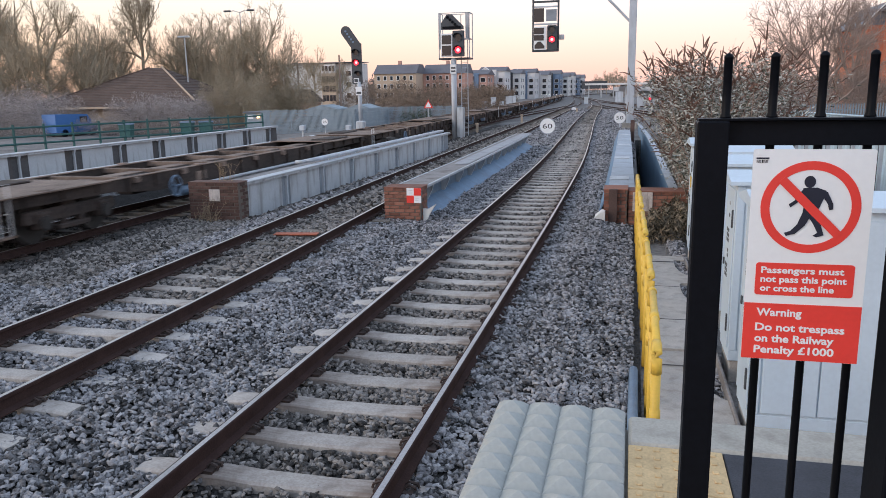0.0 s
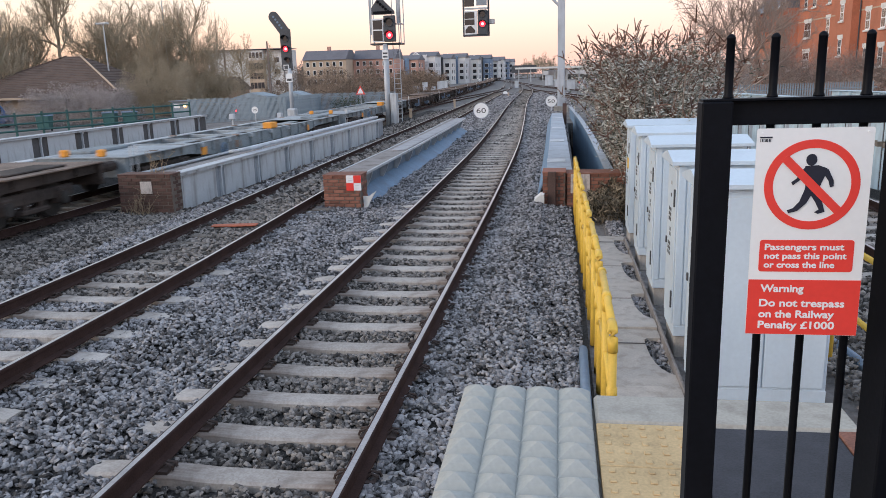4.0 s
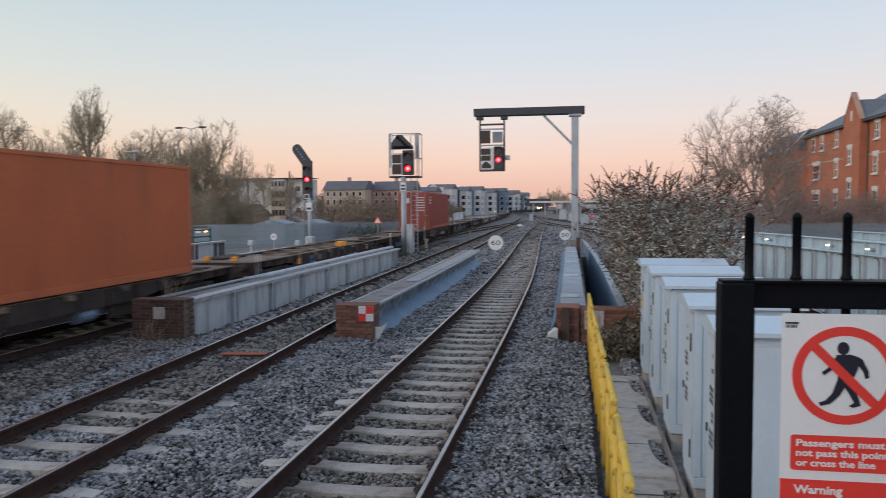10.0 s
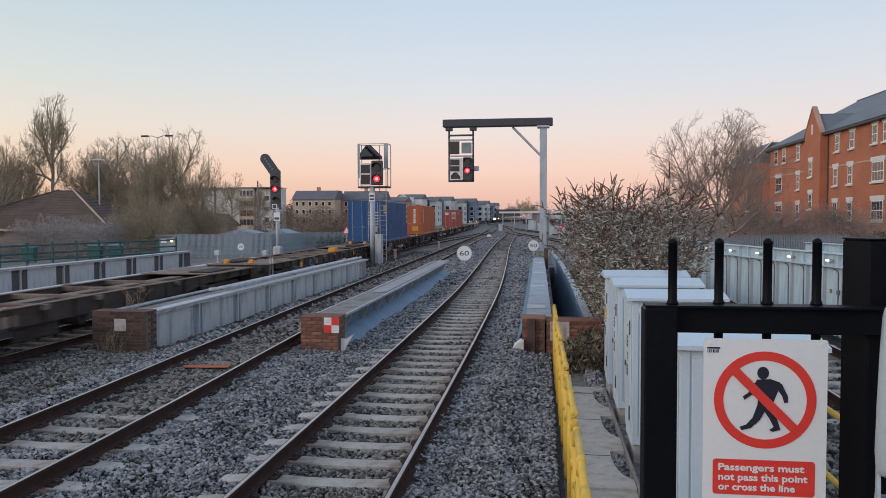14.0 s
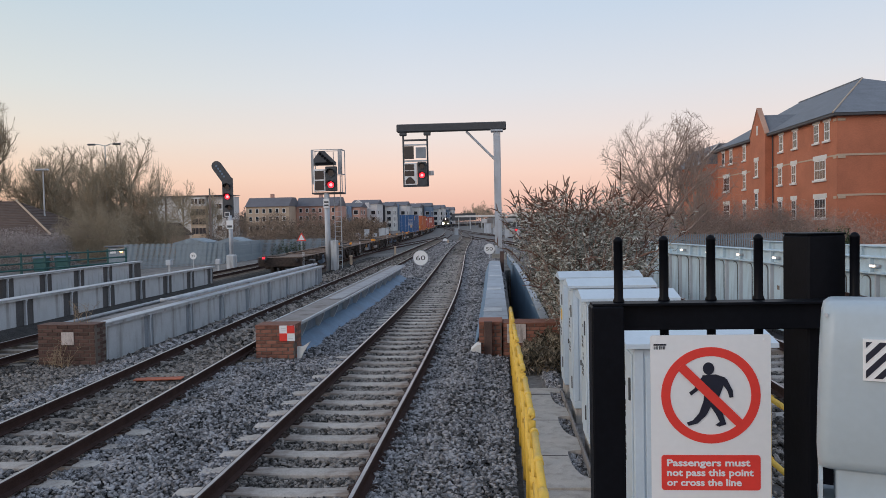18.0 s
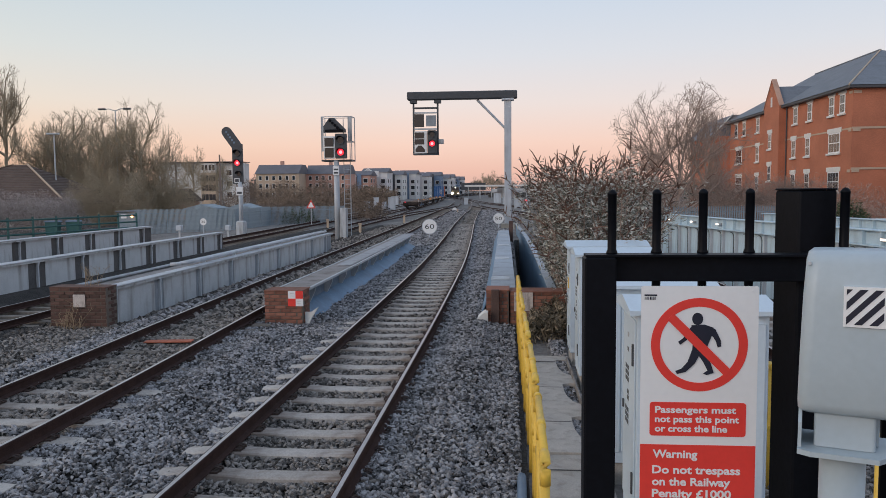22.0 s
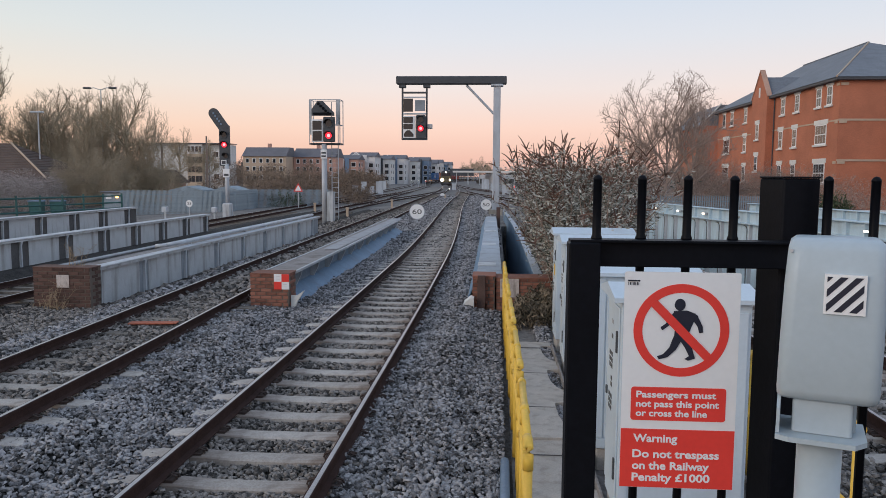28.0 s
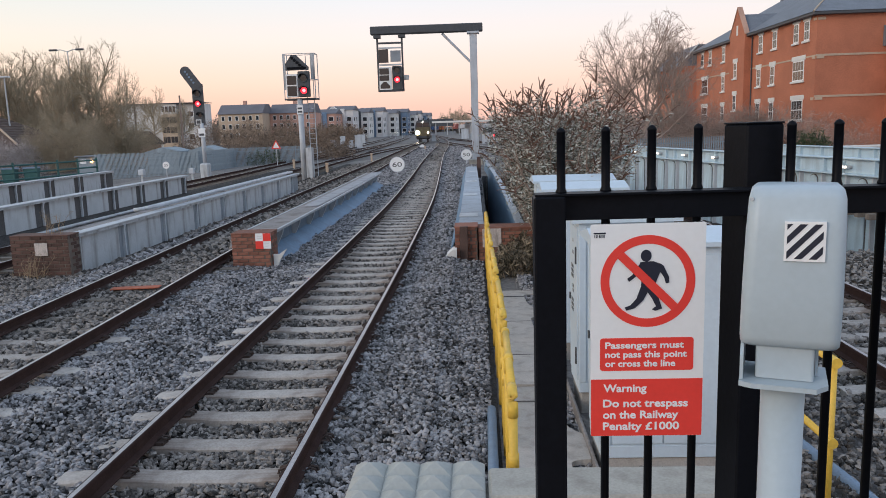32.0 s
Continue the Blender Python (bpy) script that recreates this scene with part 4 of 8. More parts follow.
def dead_stalks(label, spots, seed):
    """Thin dry bent stalks that stand in a clump."""
    w = thing("dead_weed", label, "weed", "dead weeds")
    rng = random.Random(seed)
    st = S()
    for x, y, z, h, n in spots:
        for _ in range(n):
            p = Vector((x + rng.gauss(0, 0.09), y + rng.gauss(0, 0.03), z))
            d = Vector((rng.gauss(0, 0.3), rng.gauss(-0.05, 0.1), 1)).normalized()
            hh = h * rng.uniform(0.4, 1.1)
            pts = [p, p + d * hh * 0.5, p + d * hh + Vector((rng.gauss(0, 0.06), 0, -0.04))]
            st.tube(pts, 0.006, 3, 0.003, caps=False)
            for _ in range(3):
                q = pts[1].lerp(pts[2], rng.random())
                st.tube([q, q + Vector((rng.gauss(0, 0.08), rng.gauss(0, 0.03), rng.uniform(0, 0.12)))], 0.004, 3, 0.002, caps=False)
    tagged(part("stalk", st, "straw", w), kind="stuff")


dead_stalks("clump of dry straw-coloured weeds against the brick pier", [(-9.2, 15.42, -0.5, 0.75, 26), (-9.45, 15.4, -0.5, 0.5, 14)], 4)
dead_stalks("small bare twiggy weed growing on the brick pier's top", [(-8.95, 15.8, 0.59, 0.55, 12)], 5)
plk2 = thing("plank", "short orange-red timber plank lying across the second track", "plank")
part("board", S().box(-0.42, 0.42, -0.10, 0.10, 0, 0.025, 0.006), "plank", plk2)
plk2.matrix_basis = pose(-6.08, 13.28, -0.10, 0, 0, 8)
bw = thing("parapet_wall", "blue-grey painted steel wall of the next bridge with scrawled paint", "wall", "", "structure")
part("wall_plate", S().sweep([(0.0, -4), (0.06, -4), (0.06, 0.30), (0.0, 0.30)], [(0.95, 16.9, 0), (0.92, 28, 0), (0.8, 37, 0), (0.5, 50, 0)]), "blue", bw)
part("wall_cap", S().sweep([(-0.05, 0.302), (0.14, 0.302), (0.14, 0.34), (-0.05, 0.34)], [(0.95, 16.9, 0), (0.92, 28, 0), (0.8, 37, 0), (0.5, 50, 0)]), "walk", bw, "pale steel capping")


def right_bridge():
    """The skew bridge on the right: girders with an open upper band, a ledge and round-headed panels below."""
    for px, py, lab, y0, y1 in ((10.35, 35, "pale blue-grey panelled steel bridge girder with round-headed panels", -19, 10.5), (15.6, 36, "outer pale grey steel bridge girder", -16, 8)):
        g = thing("bridge_girder", lab, "girder", "bridge girders", "structure")
        g.matrix_basis = pose(px, py, 0.2, 0, 0, SKEW)
        part("web", S().box(0, 0.03, y0, y1, -2.2, 0.92), "bridgeblue", g)
        part("top_flange", S().box(-0.16, 0.2, y0, y1, 0.922, 0.97, 0.01), "bridgeblue", g, "pale top flange")
        part("ledge", S().box(-0.24, -0.002, y0, y1, 0.42, 0.47, 0.008), "bridgeblue", g, "pale narrow ledge")
        post = S().box(-0.13, -0.002, -0.05, 0.05, 0.471, 0.921).mesh("post", "bridgeblue")
        rib = S().box(-0.15, -0.002, -0.025, 0.025, -2.2, 0.419).mesh("stiffener", "galvlight")
        arch = [(-0.2, -2.2), (0.2, -2.2)] + [(0.2 * math.cos(math.pi * k / 10), 0.12 + 0.2 * math.sin(math.pi * k / 10)) for k in range(11)]
        # dark backing plate stands for the shadow gap round each panel
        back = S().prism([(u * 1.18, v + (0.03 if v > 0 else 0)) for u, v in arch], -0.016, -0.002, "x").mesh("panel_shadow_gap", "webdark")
        face = S().prism(arch, -0.045, -0.017, "x").mesh("panel", "bridgeblue")
        for k, y in enumerate(np.arange(y0 + 0.6, y1 - 0.5, 1.25)):
            part("stiffener", rib, "galvlight", g).matrix_basis = pose(0, y, 0)
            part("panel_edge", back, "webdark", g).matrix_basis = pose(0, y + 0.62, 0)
            part("panel", face, "bridgeblue", g).matrix_basis = pose(0, y + 0.62, 0)
            part("post", post, "bridgeblue", g).matrix_basis = pose(0, y + (0.3 if k % 2 else 0.0), 0)


SKEW = 10.5
right_bridge()
for k in range(7):
    lp = thing("bulkhead_lamp", "small lit bulkhead lamp on the bridge girder", "lamp", "bulkhead lamps", at=pose(10.35, 35, 0.82, 0, 0, SKEW) @ pose(-0.1, -9.6 + 2.9 * k, 0))
    part("lamp_body", S().box(-0.1, 0.1, -0.16, 0.16, 0.0, 0.1, 0.02), "galv", lp)
    part("lamp_glass", S().box(-0.13, -0.101, -0.12, 0.12, 0.02, 0.09, 0.01), "warmlamp", lp, "lit lamp glass")


# ---- platform end ----
PZ = 0.9


def platform():
    p = thing("platform", "platform end with asphalt, tactile edge paving and pale coping", "platform", "", "structure")
    part("body", S().box(-0.60, 1.22, -6, 3.80, -0.6, PZ - 0.06), "stone", p, "concrete platform body")
    part("asphalt", S().box(0.475, 1.12, -6, 3.52, PZ - 0.058, PZ - 0.004, 0.004), "asphalt", p, "dark asphalt surface")
    part("end_coping", S().box(0.06, 1.24, 3.53, 3.84, PZ - 0.12, PZ + 0.004, 0.015), "stone", p, "pale concrete end coping")
    edge_brick = S().box(1.124, 1.226, -0.1, 0.1, PZ - 0.0595, PZ + 0.002, 0.004).mesh("edge_brick", "brick")
    for k in range(44):
        part("edge_brick", edge_brick, "brick", p, "red edging brick").matrix_basis = pose(random.uniform(-0.003, 0.003), 3.42 - 0.21 * k, random.uniform(-0.003, 0.003))
    # blister paving, each slab with its studs
    for k in range(16):
        y1 = 3.52 - k * 0.405
        s = S().box(0.06, 0.47, y1 - 0.4, y1, PZ - 0.058, PZ, 0.004)
        for i in range(5):
            for j in range(5):
                s.box(0.06 + 0.045 + i * 0.08 - 0.014, 0.06 + 0.045 + i * 0.08 + 0.014, y1 - 0.36 + j * 0.08 - 0.014, y1 - 0.36 + j * 0.08 + 0.014, PZ - 0.001, PZ + 0.005, 0.004)
        part("tactile_slab", s, "tactile", p, "yellow tactile paving slab")


platform()


def trespass_pads():
    """Moulded grey panels with rows of blunt pyramids on the platform's edge."""
    w, d, h = 0.655 / 4, 0.595 / 4, 0.052
    a, b = w * 0.5, d * 0.5
    lv = [(1.0, 0.0), (0.93, 0.14), (0.55, 0.62), (0.16, 0.93)]
    vs = [(sx * a * k, sy * b * k, h * z) for k, z in lv for sx, sy in ((-1, -1), (1, -1), (1, 1), (-1, 1))] + [(0, 0, h * 1.0)]
    fs = [(4 * i + k, 4 * i + (k + 1) % 4, 4 * i + 4 + (k + 1) % 4, 4 * i + 4 + k) for i in range(3) for k in range(4)] + [(12 + k, 12 + (k + 1) % 4, 16) for k in range(4)]
    stud = S().add(vs, fs).mesh("pyramid_stud", "pad")
    for k in range(4):
        y1 = 3.90 - k * 0.60
        pad = thing("trespass_guard_panel", "pale grey moulded rubber anti-trespass panel with blunt pyramids", "guard panel", "anti-trespass panels")
        part("panel", S().box(-0.61, 0.045, y1 - 0.595, y1, PZ - 0.06, PZ - 0.0105, 0.006), "pad", pad)
        for i in range(4):
            for j in range(4):
                part("pyramid_stud", stud, "pad", pad).matrix_basis = pose(-0.61 + (i + 0.5) * w, y1 - 0.595 + (j + 0.5) * d, PZ - 0.0103)


trespass_pads()


# ---- end fence with its sign ----
# the railing, gate post, sign and box are drawn large round one point and set down at their true size
NEAR = Matrix.Translation((0.001, 0.259, 2.574)) @ Matrix.Scale(0.668, 4) @ Matrix.Translation((-0.013, -0.225, -2.553))
FOOT = 2.553 + (PZ - 2.574) / 0.668


def fence():
    f = thing("railing_fence", "black painted steel railing with spiked round bars across the platform end", "fence", at=NEAR)
    y = 2.30
    part("post", S().box(0.222, 0.305, y - 0.04, y + 0.04, FOOT, 2.372, 0.004), "black", f, "square black end post")
    part("top_rail", S().box(0.306, 1.9, y - 0.006, y + 0.006, 2.305, 2.372, 0.002), "black", f)
    part("rail_cap", S().box(0.225, 1.9, y - 0.035, y + 0.03, 2.3725, 2.379, 0.001), "black", f)
    part("bottom_rail", S().box(0.306, 1.9, y - 0.01, y + 0.01, FOOT + 0.15, FOOT + 0.21, 0.003), "black", f)
    tip = S()
    prof = [(FOOT + 0.2, 0.0118), (2.3792, 0.0118), (2.3793, 0.0155), (2.383, 0.015), (2.391, 0.0118), (2.537, 0.0118), (2.5375, 0.0126), (2.542, 0.0126), (2.549, 0.0075), (2.552, 0.0)]
    n = 12
    vs = [(r * math.cos(2 * math.pi * k / n), r * math.sin(2 * math.pi * k / n), z) for z, r in prof for k in range(n)]
    tip.add(vs, [(i * n + k, i * n + (k + 1) % n, (i + 1) * n + (k + 1) % n, (i + 1) * n + k) for i in range(len(prof) - 1) for k in range(n)])
    bar = tip.mesh("bar", "black", True)
    x = 0.297
    for k in range(13):
        if k != 4:
            b = part("bar", bar, "black", f)
            b.matrix_basis = pose(x, y + (0.022 if k != 0 else 0.0), 0)
        x += 0.1215
    return f


fence()
tall = thing("gate_post", "tall square black steel gate post beside the railing", "post", at=NEAR @ pose(0.833, 2.40, 0, 0, 0, 14))
part("shaft", S().box(-0.056, 0.056, -0.056, 0.056, FOOT, 2.545, 0.005), "black", tall)
part("cap", S().box(-0.0565, 0.0565, -0.0565, 0.0565, 2.5452, 2.550, 0.002), "black", tall, "thin flat cap")


def text_mesh(body, size, fat):
    """Lettering in the built-in font as a flat mesh, its left end at 0."""
    cu = bpy.data.curves.new("lettering", "FONT")
    cu.body, cu.size, cu.extrude, cu.offset = body, size, 0.0006, size * fat
    cu.resolution_u = 3
    ob = bpy.data.objects.new("lettering", cu)
    scene.collection.objects.link(ob)
    dg = bpy.context.evaluated_depsgraph_get()
    me = bpy.data.meshes.new_from_object(ob.evaluated_get(dg))
    bpy.data.objects.remove(ob)
    return me


def lettering(body, size, x, y, z, mat, parent, width=None, fat=0.026):
    me = text_mesh(body, size, fat)
    me.materials.clear()
    me.materials.append(M[mat])
    ob = part("lettering", me, mat, parent, "lettering")
    xs = [v.co.x for v in me.vertices]
    k = width / (max(xs) - min(xs)) if width else 1.0
    for v in me.vertices:
        v.co.x = (v.co.x - min(xs)) * k
    ob.matrix_basis = pose(x, y, z, 90, 0, 0)
    return ob


def round_rect(x0, x1, z0, z1, r, n=5):
    pts = []
    for cx, cz, a in ((x1 - r, z0 + r, -90), (x1 - r, z1 - r, 0), (x0 + r, z1 - r, 90), (x0 + r, z0 + r, 180)):
        pts += [(cx + r * math.cos(radians(a + 90 * k / n)), cz + r * math.sin(radians(a + 90 * k / n))) for k in range(n + 1)]
    return pts


def ring(cx, cz, r0, r1, y0, y1, n=56):
    s = S()
    vs = [(cx + r * math.cos(2 * math.pi * k / n), y, cz + r * math.sin(2 * math.pi * k / n)) for r, y in ((r0, y0), (r1, y0), (r1, y1), (r0, y1)) for k in range(n)]
    s.add(vs, [(i * n + k, i * n + (k + 1) % n, ((i + 1) % 4) * n + (k + 1) % n, ((i + 1) % 4) * n + k) for i in range(4) for k in range(n)])
    return s


def warning_sign():
    y = 2.255
    x0, x1, z0, z1 = 0.368, 0.668, 1.712, 2.298
    xm = (x0 + x1) / 2
    sg = thing("warning_sign", "white and red warning sign forbidding passengers to pass, on the railing", "sign", at=NEAR)
    part("plate", S().prism(round_rect(x0, x1, z0, z1, 0.006), y - 0.003, y), "signwhite", sg)
    part("lower_panel", S().box(x0 + 0.001, x1 - 0.001, y - 0.0045, y - 0.0032, z0 + 0.001, 1.874), "signred", sg, "red lower panel")
    part("upper_panel", S().prism(round_rect(0.393, 0.641, 1.898, 1.989, 0.008), y - 0.0045, y - 0.0032), "signred", sg, "red rounded panel")
    cx, cz = xm, 2.143
    part("ring", ring(cx, cz, 0.101, 0.124, y - 0.0045, y - 0.0032), "signred", sg, "red ring")
    c, w = math.cos(radians(45)), 0.0115
    L = 0.106
    part("slash", S().add([(cx + a * c * L - b * w * c, yy, cz - a * c * L - b * w * c) for yy in (y - 0.0062, y - 0.0052) for a, b in ((-1, -1), (1, -1), (1, 1), (-1, 1))],
                          [(0, 1, 2, 3), (7, 6, 5, 4), (0, 4, 5, 1), (1, 5, 6, 2), (2, 6, 7, 3), (3, 7, 4, 0)]), "signred", sg, "red diagonal bar")
    # a plain walking figure of a few flat pieces
    fy0, fy1 = y - 0.0051, y - 0.0033
    fig, depth = S(), 0.0
    n = 20
    hx, hz, hr = cx - 0.005, cz + 0.069, 0.0140
    fig.prism([(hx + hr * math.cos(2 * math.pi * k / n), hz + hr * 1.15 * math.sin(2 * math.pi * k / n)) for k in range(n)], fy0, fy1)
    for poly in ([(-0.018, 0.052), (0.012, 0.054), (0.032, 0.046), (0.030, 0.030), (0.020, 0.0), (0.012, -0.024), (-0.016, -0.016), (-0.014, 0.012), (-0.022, 0.026)],
                 [(0.024, 0.049), (0.036, 0.042), (0.049, 0.012), (0.050, -0.004), (0.042, -0.006), (0.038, 0.010), (0.026, 0.030)],
                 [(-0.016, 0.051), (-0.012, 0.034), (-0.030, 0.012), (-0.044, 0.000), (-0.048, 0.008), (-0.036, 0.018), (-0.026, 0.038)],
                 [(-0.016, -0.014), (0.004, -0.020), (-0.010, -0.050), (-0.030, -0.072), (-0.050, -0.078), (-0.054, -0.070), (-0.040, -0.064), (-0.026, -0.046)],
                 [(-0.008, -0.016), (0.013, -0.022), (0.026, -0.046), (0.034, -0.074), (0.018, -0.080), (0.010, -0.076), (0.020, -0.068), (0.010, -0.046)]):
        depth += 0.00012
        fig.prism([(cx + a * 1.12, cz + b) for a, b in poly], fy0 - depth, fy1)
    part("figure", fig, "signblack", sg, "black walking figure symbol")
    for k, (line, wd) in enumerate((("Passengers must", 0.209), ("not pass this point", 0.217), ("or cross the line", 0.187))):
        lettering(line, 0.0245, 0.4065, y - 0.0052, 1.961 - k * 0.0255, "white", sg, wd)
    lettering("Warning", 0.030, 0.402, y - 0.0052, 1.839, "white", sg, 0.116)
    for k, (line, wd) in enumerate((("Do not trespass", 0.228), ("on the Railway", 0.203), ("Penalty £1000", 0.206))):
        lettering(line, 0.030, 0.401, y - 0.0052, 1.796 - k * 0.0325, "white", sg, wd)
    part("print_line", S().box(0.376, 0.408, y - 0.0045, y - 0.0032, 2.272, 2.276), "signblack", sg, "line of tiny print")
    for k, ww in enumerate((0.0012, 0.0022, 0.001, 0.003, 0.0014, 0.0024, 0.001)):
        part("print_bar", S().box(0.377 + 0.0044 * k, 0.377 + 0.0044 * k + ww, y - 0.0045, y - 0.0032, 2.262, 2.270), "signblack", sg, "upright printed bar")
    for xx in (0.383, 0.653):
        for zz in (2.285,):
            part("rivet", S().tube([(xx, y - 0.005, zz), (xx, y - 0.0031, zz)], 0.0035, 10), "white", sg)


warning_sign()


def clip_poly(poly, x0, x1, z0, z1):
    """Cut a polygon to a rectangle."""
    for axis, lim, keep in ((0, x0, 1), (0, x1, -1), (1, z0, 1), (1, z1, -1)):
        out = []
        for k, p in enumerate(poly):
            q = poly[k - 1]
            pin, qin = (p[axis] - lim) * keep >= 0, (q[axis] - lim) * keep >= 0
            if pin != qin:
                t = (lim - q[axis]) / (p[axis] - q[axis])
                out.append((q[0] + (p[0] - q[0]) * t, q[1] + (p[1] - q[1]) * t))
            if pin:
                out.append(p)
        poly = out
        if not poly:
            break
    return poly


def phone_box():
    """The grey plastic hooded box on a round post with a hatched label, turned a little toward the platform."""
    b = thing("equipment_box", "light grey hooded equipment box with hatched label on round post", "equipment box", at=NEAR @ pose(0.752, 1.925, 0, 0, 0, -21))
    n = 6
    levels = [(2.070, -0.092, 0.099, -0.055), (2.078, -0.095, 0.102, -0.068), (2.095, -0.096, 0.103, -0.076), (2.20, -0.094, 0.104, -0.080), (2.325, -0.090, 0.104, -0.075), (2.392, -0.086, 0.102, -0.066), (2.410, -0.082, 0.098, -0.055), (2.418, -0.072, 0.089, -0.035)]
    vs, m = [], 0
    for z, xa, xb, yf in levels:
        pr = round_rect(xa, xb, yf, 0.075, 0.026, n)
        m = len(pr)
        vs += [(px, py, z) for px, py in pr]
    body = S().add(vs, [(i * m + k, i * m + (k + 1) % m, (i + 1) * m + (k + 1) % m, (i + 1) * m + k) for i in range(len(levels) - 1) for k in range(m)] + [tuple(range(m)), tuple(range(len(vs) - 1, len(vs) - m - 1, -1))])
    part("hood", body, "boxgrey", b, "rounded grey hood", smooth=True)
    part("neck", S().prism(round_rect(-0.062, 0.056, -0.045, 0.06, 0.008), 1.995, 2.069, "z"), "boxgrey", b, "square neck")
    part("skirt", S().prism([(-0.094, -0.078), (-0.068, -0.09), (0.06, -0.09), (0.084, -0.055), (0.084, 0.075), (-0.094, 0.075)], 1.983, 1.994, "z"), "boxgrey", b, "flat flange plate")
    part("cheek", S().prism([(-0.07, 1.995), (0.07, 1.995), (0.07, 2.085), (-0.03, 2.085), (-0.07, 2.05)], -0.093, -0.086, "x"), "boxgrey", b, "side bracket")
    part("cheek", S().prism([(0.0, 1.995), (0.07, 1.995), (0.07, 2.068), (0.0, 2.068)], 0.059, 0.065, "x"), "boxgrey", b, "side bracket")
    part("post", S().tube([(-0.004, 0.0, FOOT), (-0.004, 0.0, 1.9825)], 0.046, 24), "boxgrey", b, "round grey post", smooth=True)
    part("screw", S().tube([(-0.079, -0.064, 2.392), (-0.079, -0.056, 2.392)], 0.004, 8), "galv", b)
    lx0, lx1, lz0, lz1, ly = -0.014, 0.064, 2.265, 2.348, -0.083
    part("label_plate", S().box(lx0, lx1, ly, ly + 0.012, lz0, lz1), "white", b, "white label")
    for k in range(-3, 4):
        c = (lz0 + lz1) / 2 + k * 0.031
        q = clip_poly([(lx0 - 0.02, c - 0.065), (lx1 + 0.02, c + 0.065), (lx1 + 0.02, c + 0.081), (lx0 - 0.02, c - 0.049)], lx0 + 0.005, lx1 - 0.005, lz0 + 0.005, lz1 - 0.005)
        if len(q) > 2:
            part("stripe", S().prism(q, ly - 0.0012, ly - 0.0002), "signblack", b, "black diagonal stripe")


phone_box()


# ---- location cabinets beyond the platform ----
def cabinet(y0, y1, x0=0.97, x1=2.15, z1=1.62):
    c = thing("equipment_cabinet", "pale blue-grey steel lineside equipment cabinet with overhanging roof", "cabinet", "lineside cabinets")
    z0 = -0.12
    part("plinth", S().box(x0 + 0.02, x1 - 0.02, y0 + 0.02, y1 - 0.02, z0 - 0.45, z0 + 0.02, 0.01), "slab", c, "concrete plinth")
    part("body", S().box(x0, x1, y0, y1, z0 + 0.021, z1, 0.008), "cabinet", c)
    part("roof", S().prism([(y0 - 0.07, z1 + 0.001), (y1 + 0.07, z1 + 0.001), (y1 + 0.07, z1 + 0.035), ((y0 + y1) / 2, z1 + 0.11), (y0 - 0.07, z1 + 0.035)], x0 - 0.07, x1 + 0.07, "x"), "cabinet", c, "overhanging sheet roof")
    ym = (y0 + y1) / 2
    d = part("door", S().box(x0 - 0.014, x0 - 0.001, y0 + 0.05, y1 - 0.05, z0 + 0.14, z1 - 0.06, 0.003), "cabinet", c, "flush side door")
    for zz in (z0 + 0.3, z1 - 0.42):
        part("hinge", S().box(x0 - 0.028, x0 - 0.0145, y0 + 0.07, y0 + 0.10, zz, zz + 0.17), "dark", d, "dark hinge")
    part("frame", S().box(x0 + 0.001, x1, y0 - 0.012, y0 - 0.001, z0 + 0.03, z0 + 0.13, 0.003), "cabinet", c, "raised bottom rail")
    part("frame", S().box(x0 + 0.001, x0 + 0.07, y0 - 0.012, y0 - 0.001, z0 + 0.135, z1 - 0.01, 0.003), "cabinet", c, "raised corner frame")
    for a, b in ((x0 + 0.085, (x0 + x1) / 2 - 0.006), ((x0 + x1) / 2 + 0.006, x1 - 0.03)):
        part("end_panel", S().box(a, b, y0 - 0.022, y0 - 0.001, z0 + 0.15, z1 - 0.07, 0.004), "cabinet", c, "front door leaf")
    for k, (za, ln) in enumerate(((0.20, 0.07), (0.32, 0.05), (0.47, 0.16), (0.67, 0.10), (0.82, 0.16))):
        for j in range(2 if k in (2, 4) else 1):
            for q in range(max(1, int(ln / 0.05))):
                part("label_bar", S().box(x0 - 0.0165, x0 - 0.0148, ym - 0.02 + 0.09 * j, ym + 0.05 + 0.09 * j, z1 - za - 0.05 * q - 0.035, z1 - za - 0.05 * q), "galv" if k == 0 else "dark", c, "small dark line of writing")
    part("padlock", S().box(x0 - 0.03, x0 - 0.0148, y1 - 0.12, y1 - 0.09, 0.75, 0.82, 0.004), "dark", c)
    return c


for y0, y1, xr in ((6.10, 6.74, 1.96), (7.62, 8.26, 1.92), (9.38, 10.02, 2.02), (11.1, 11.74, 2.1), (12.66, 13.3, 2.2)):
    cab = cabinet(y0, y1, 0.985 if y0 < 7 else 1.01, xr)
    if y0 > 12:
        part("sticker", S().box(0.988, 0.9945, y0 + 0.12, y0 + 0.32, 0.95, 1.12), "yellow", cab, "yellow hazard sticker")


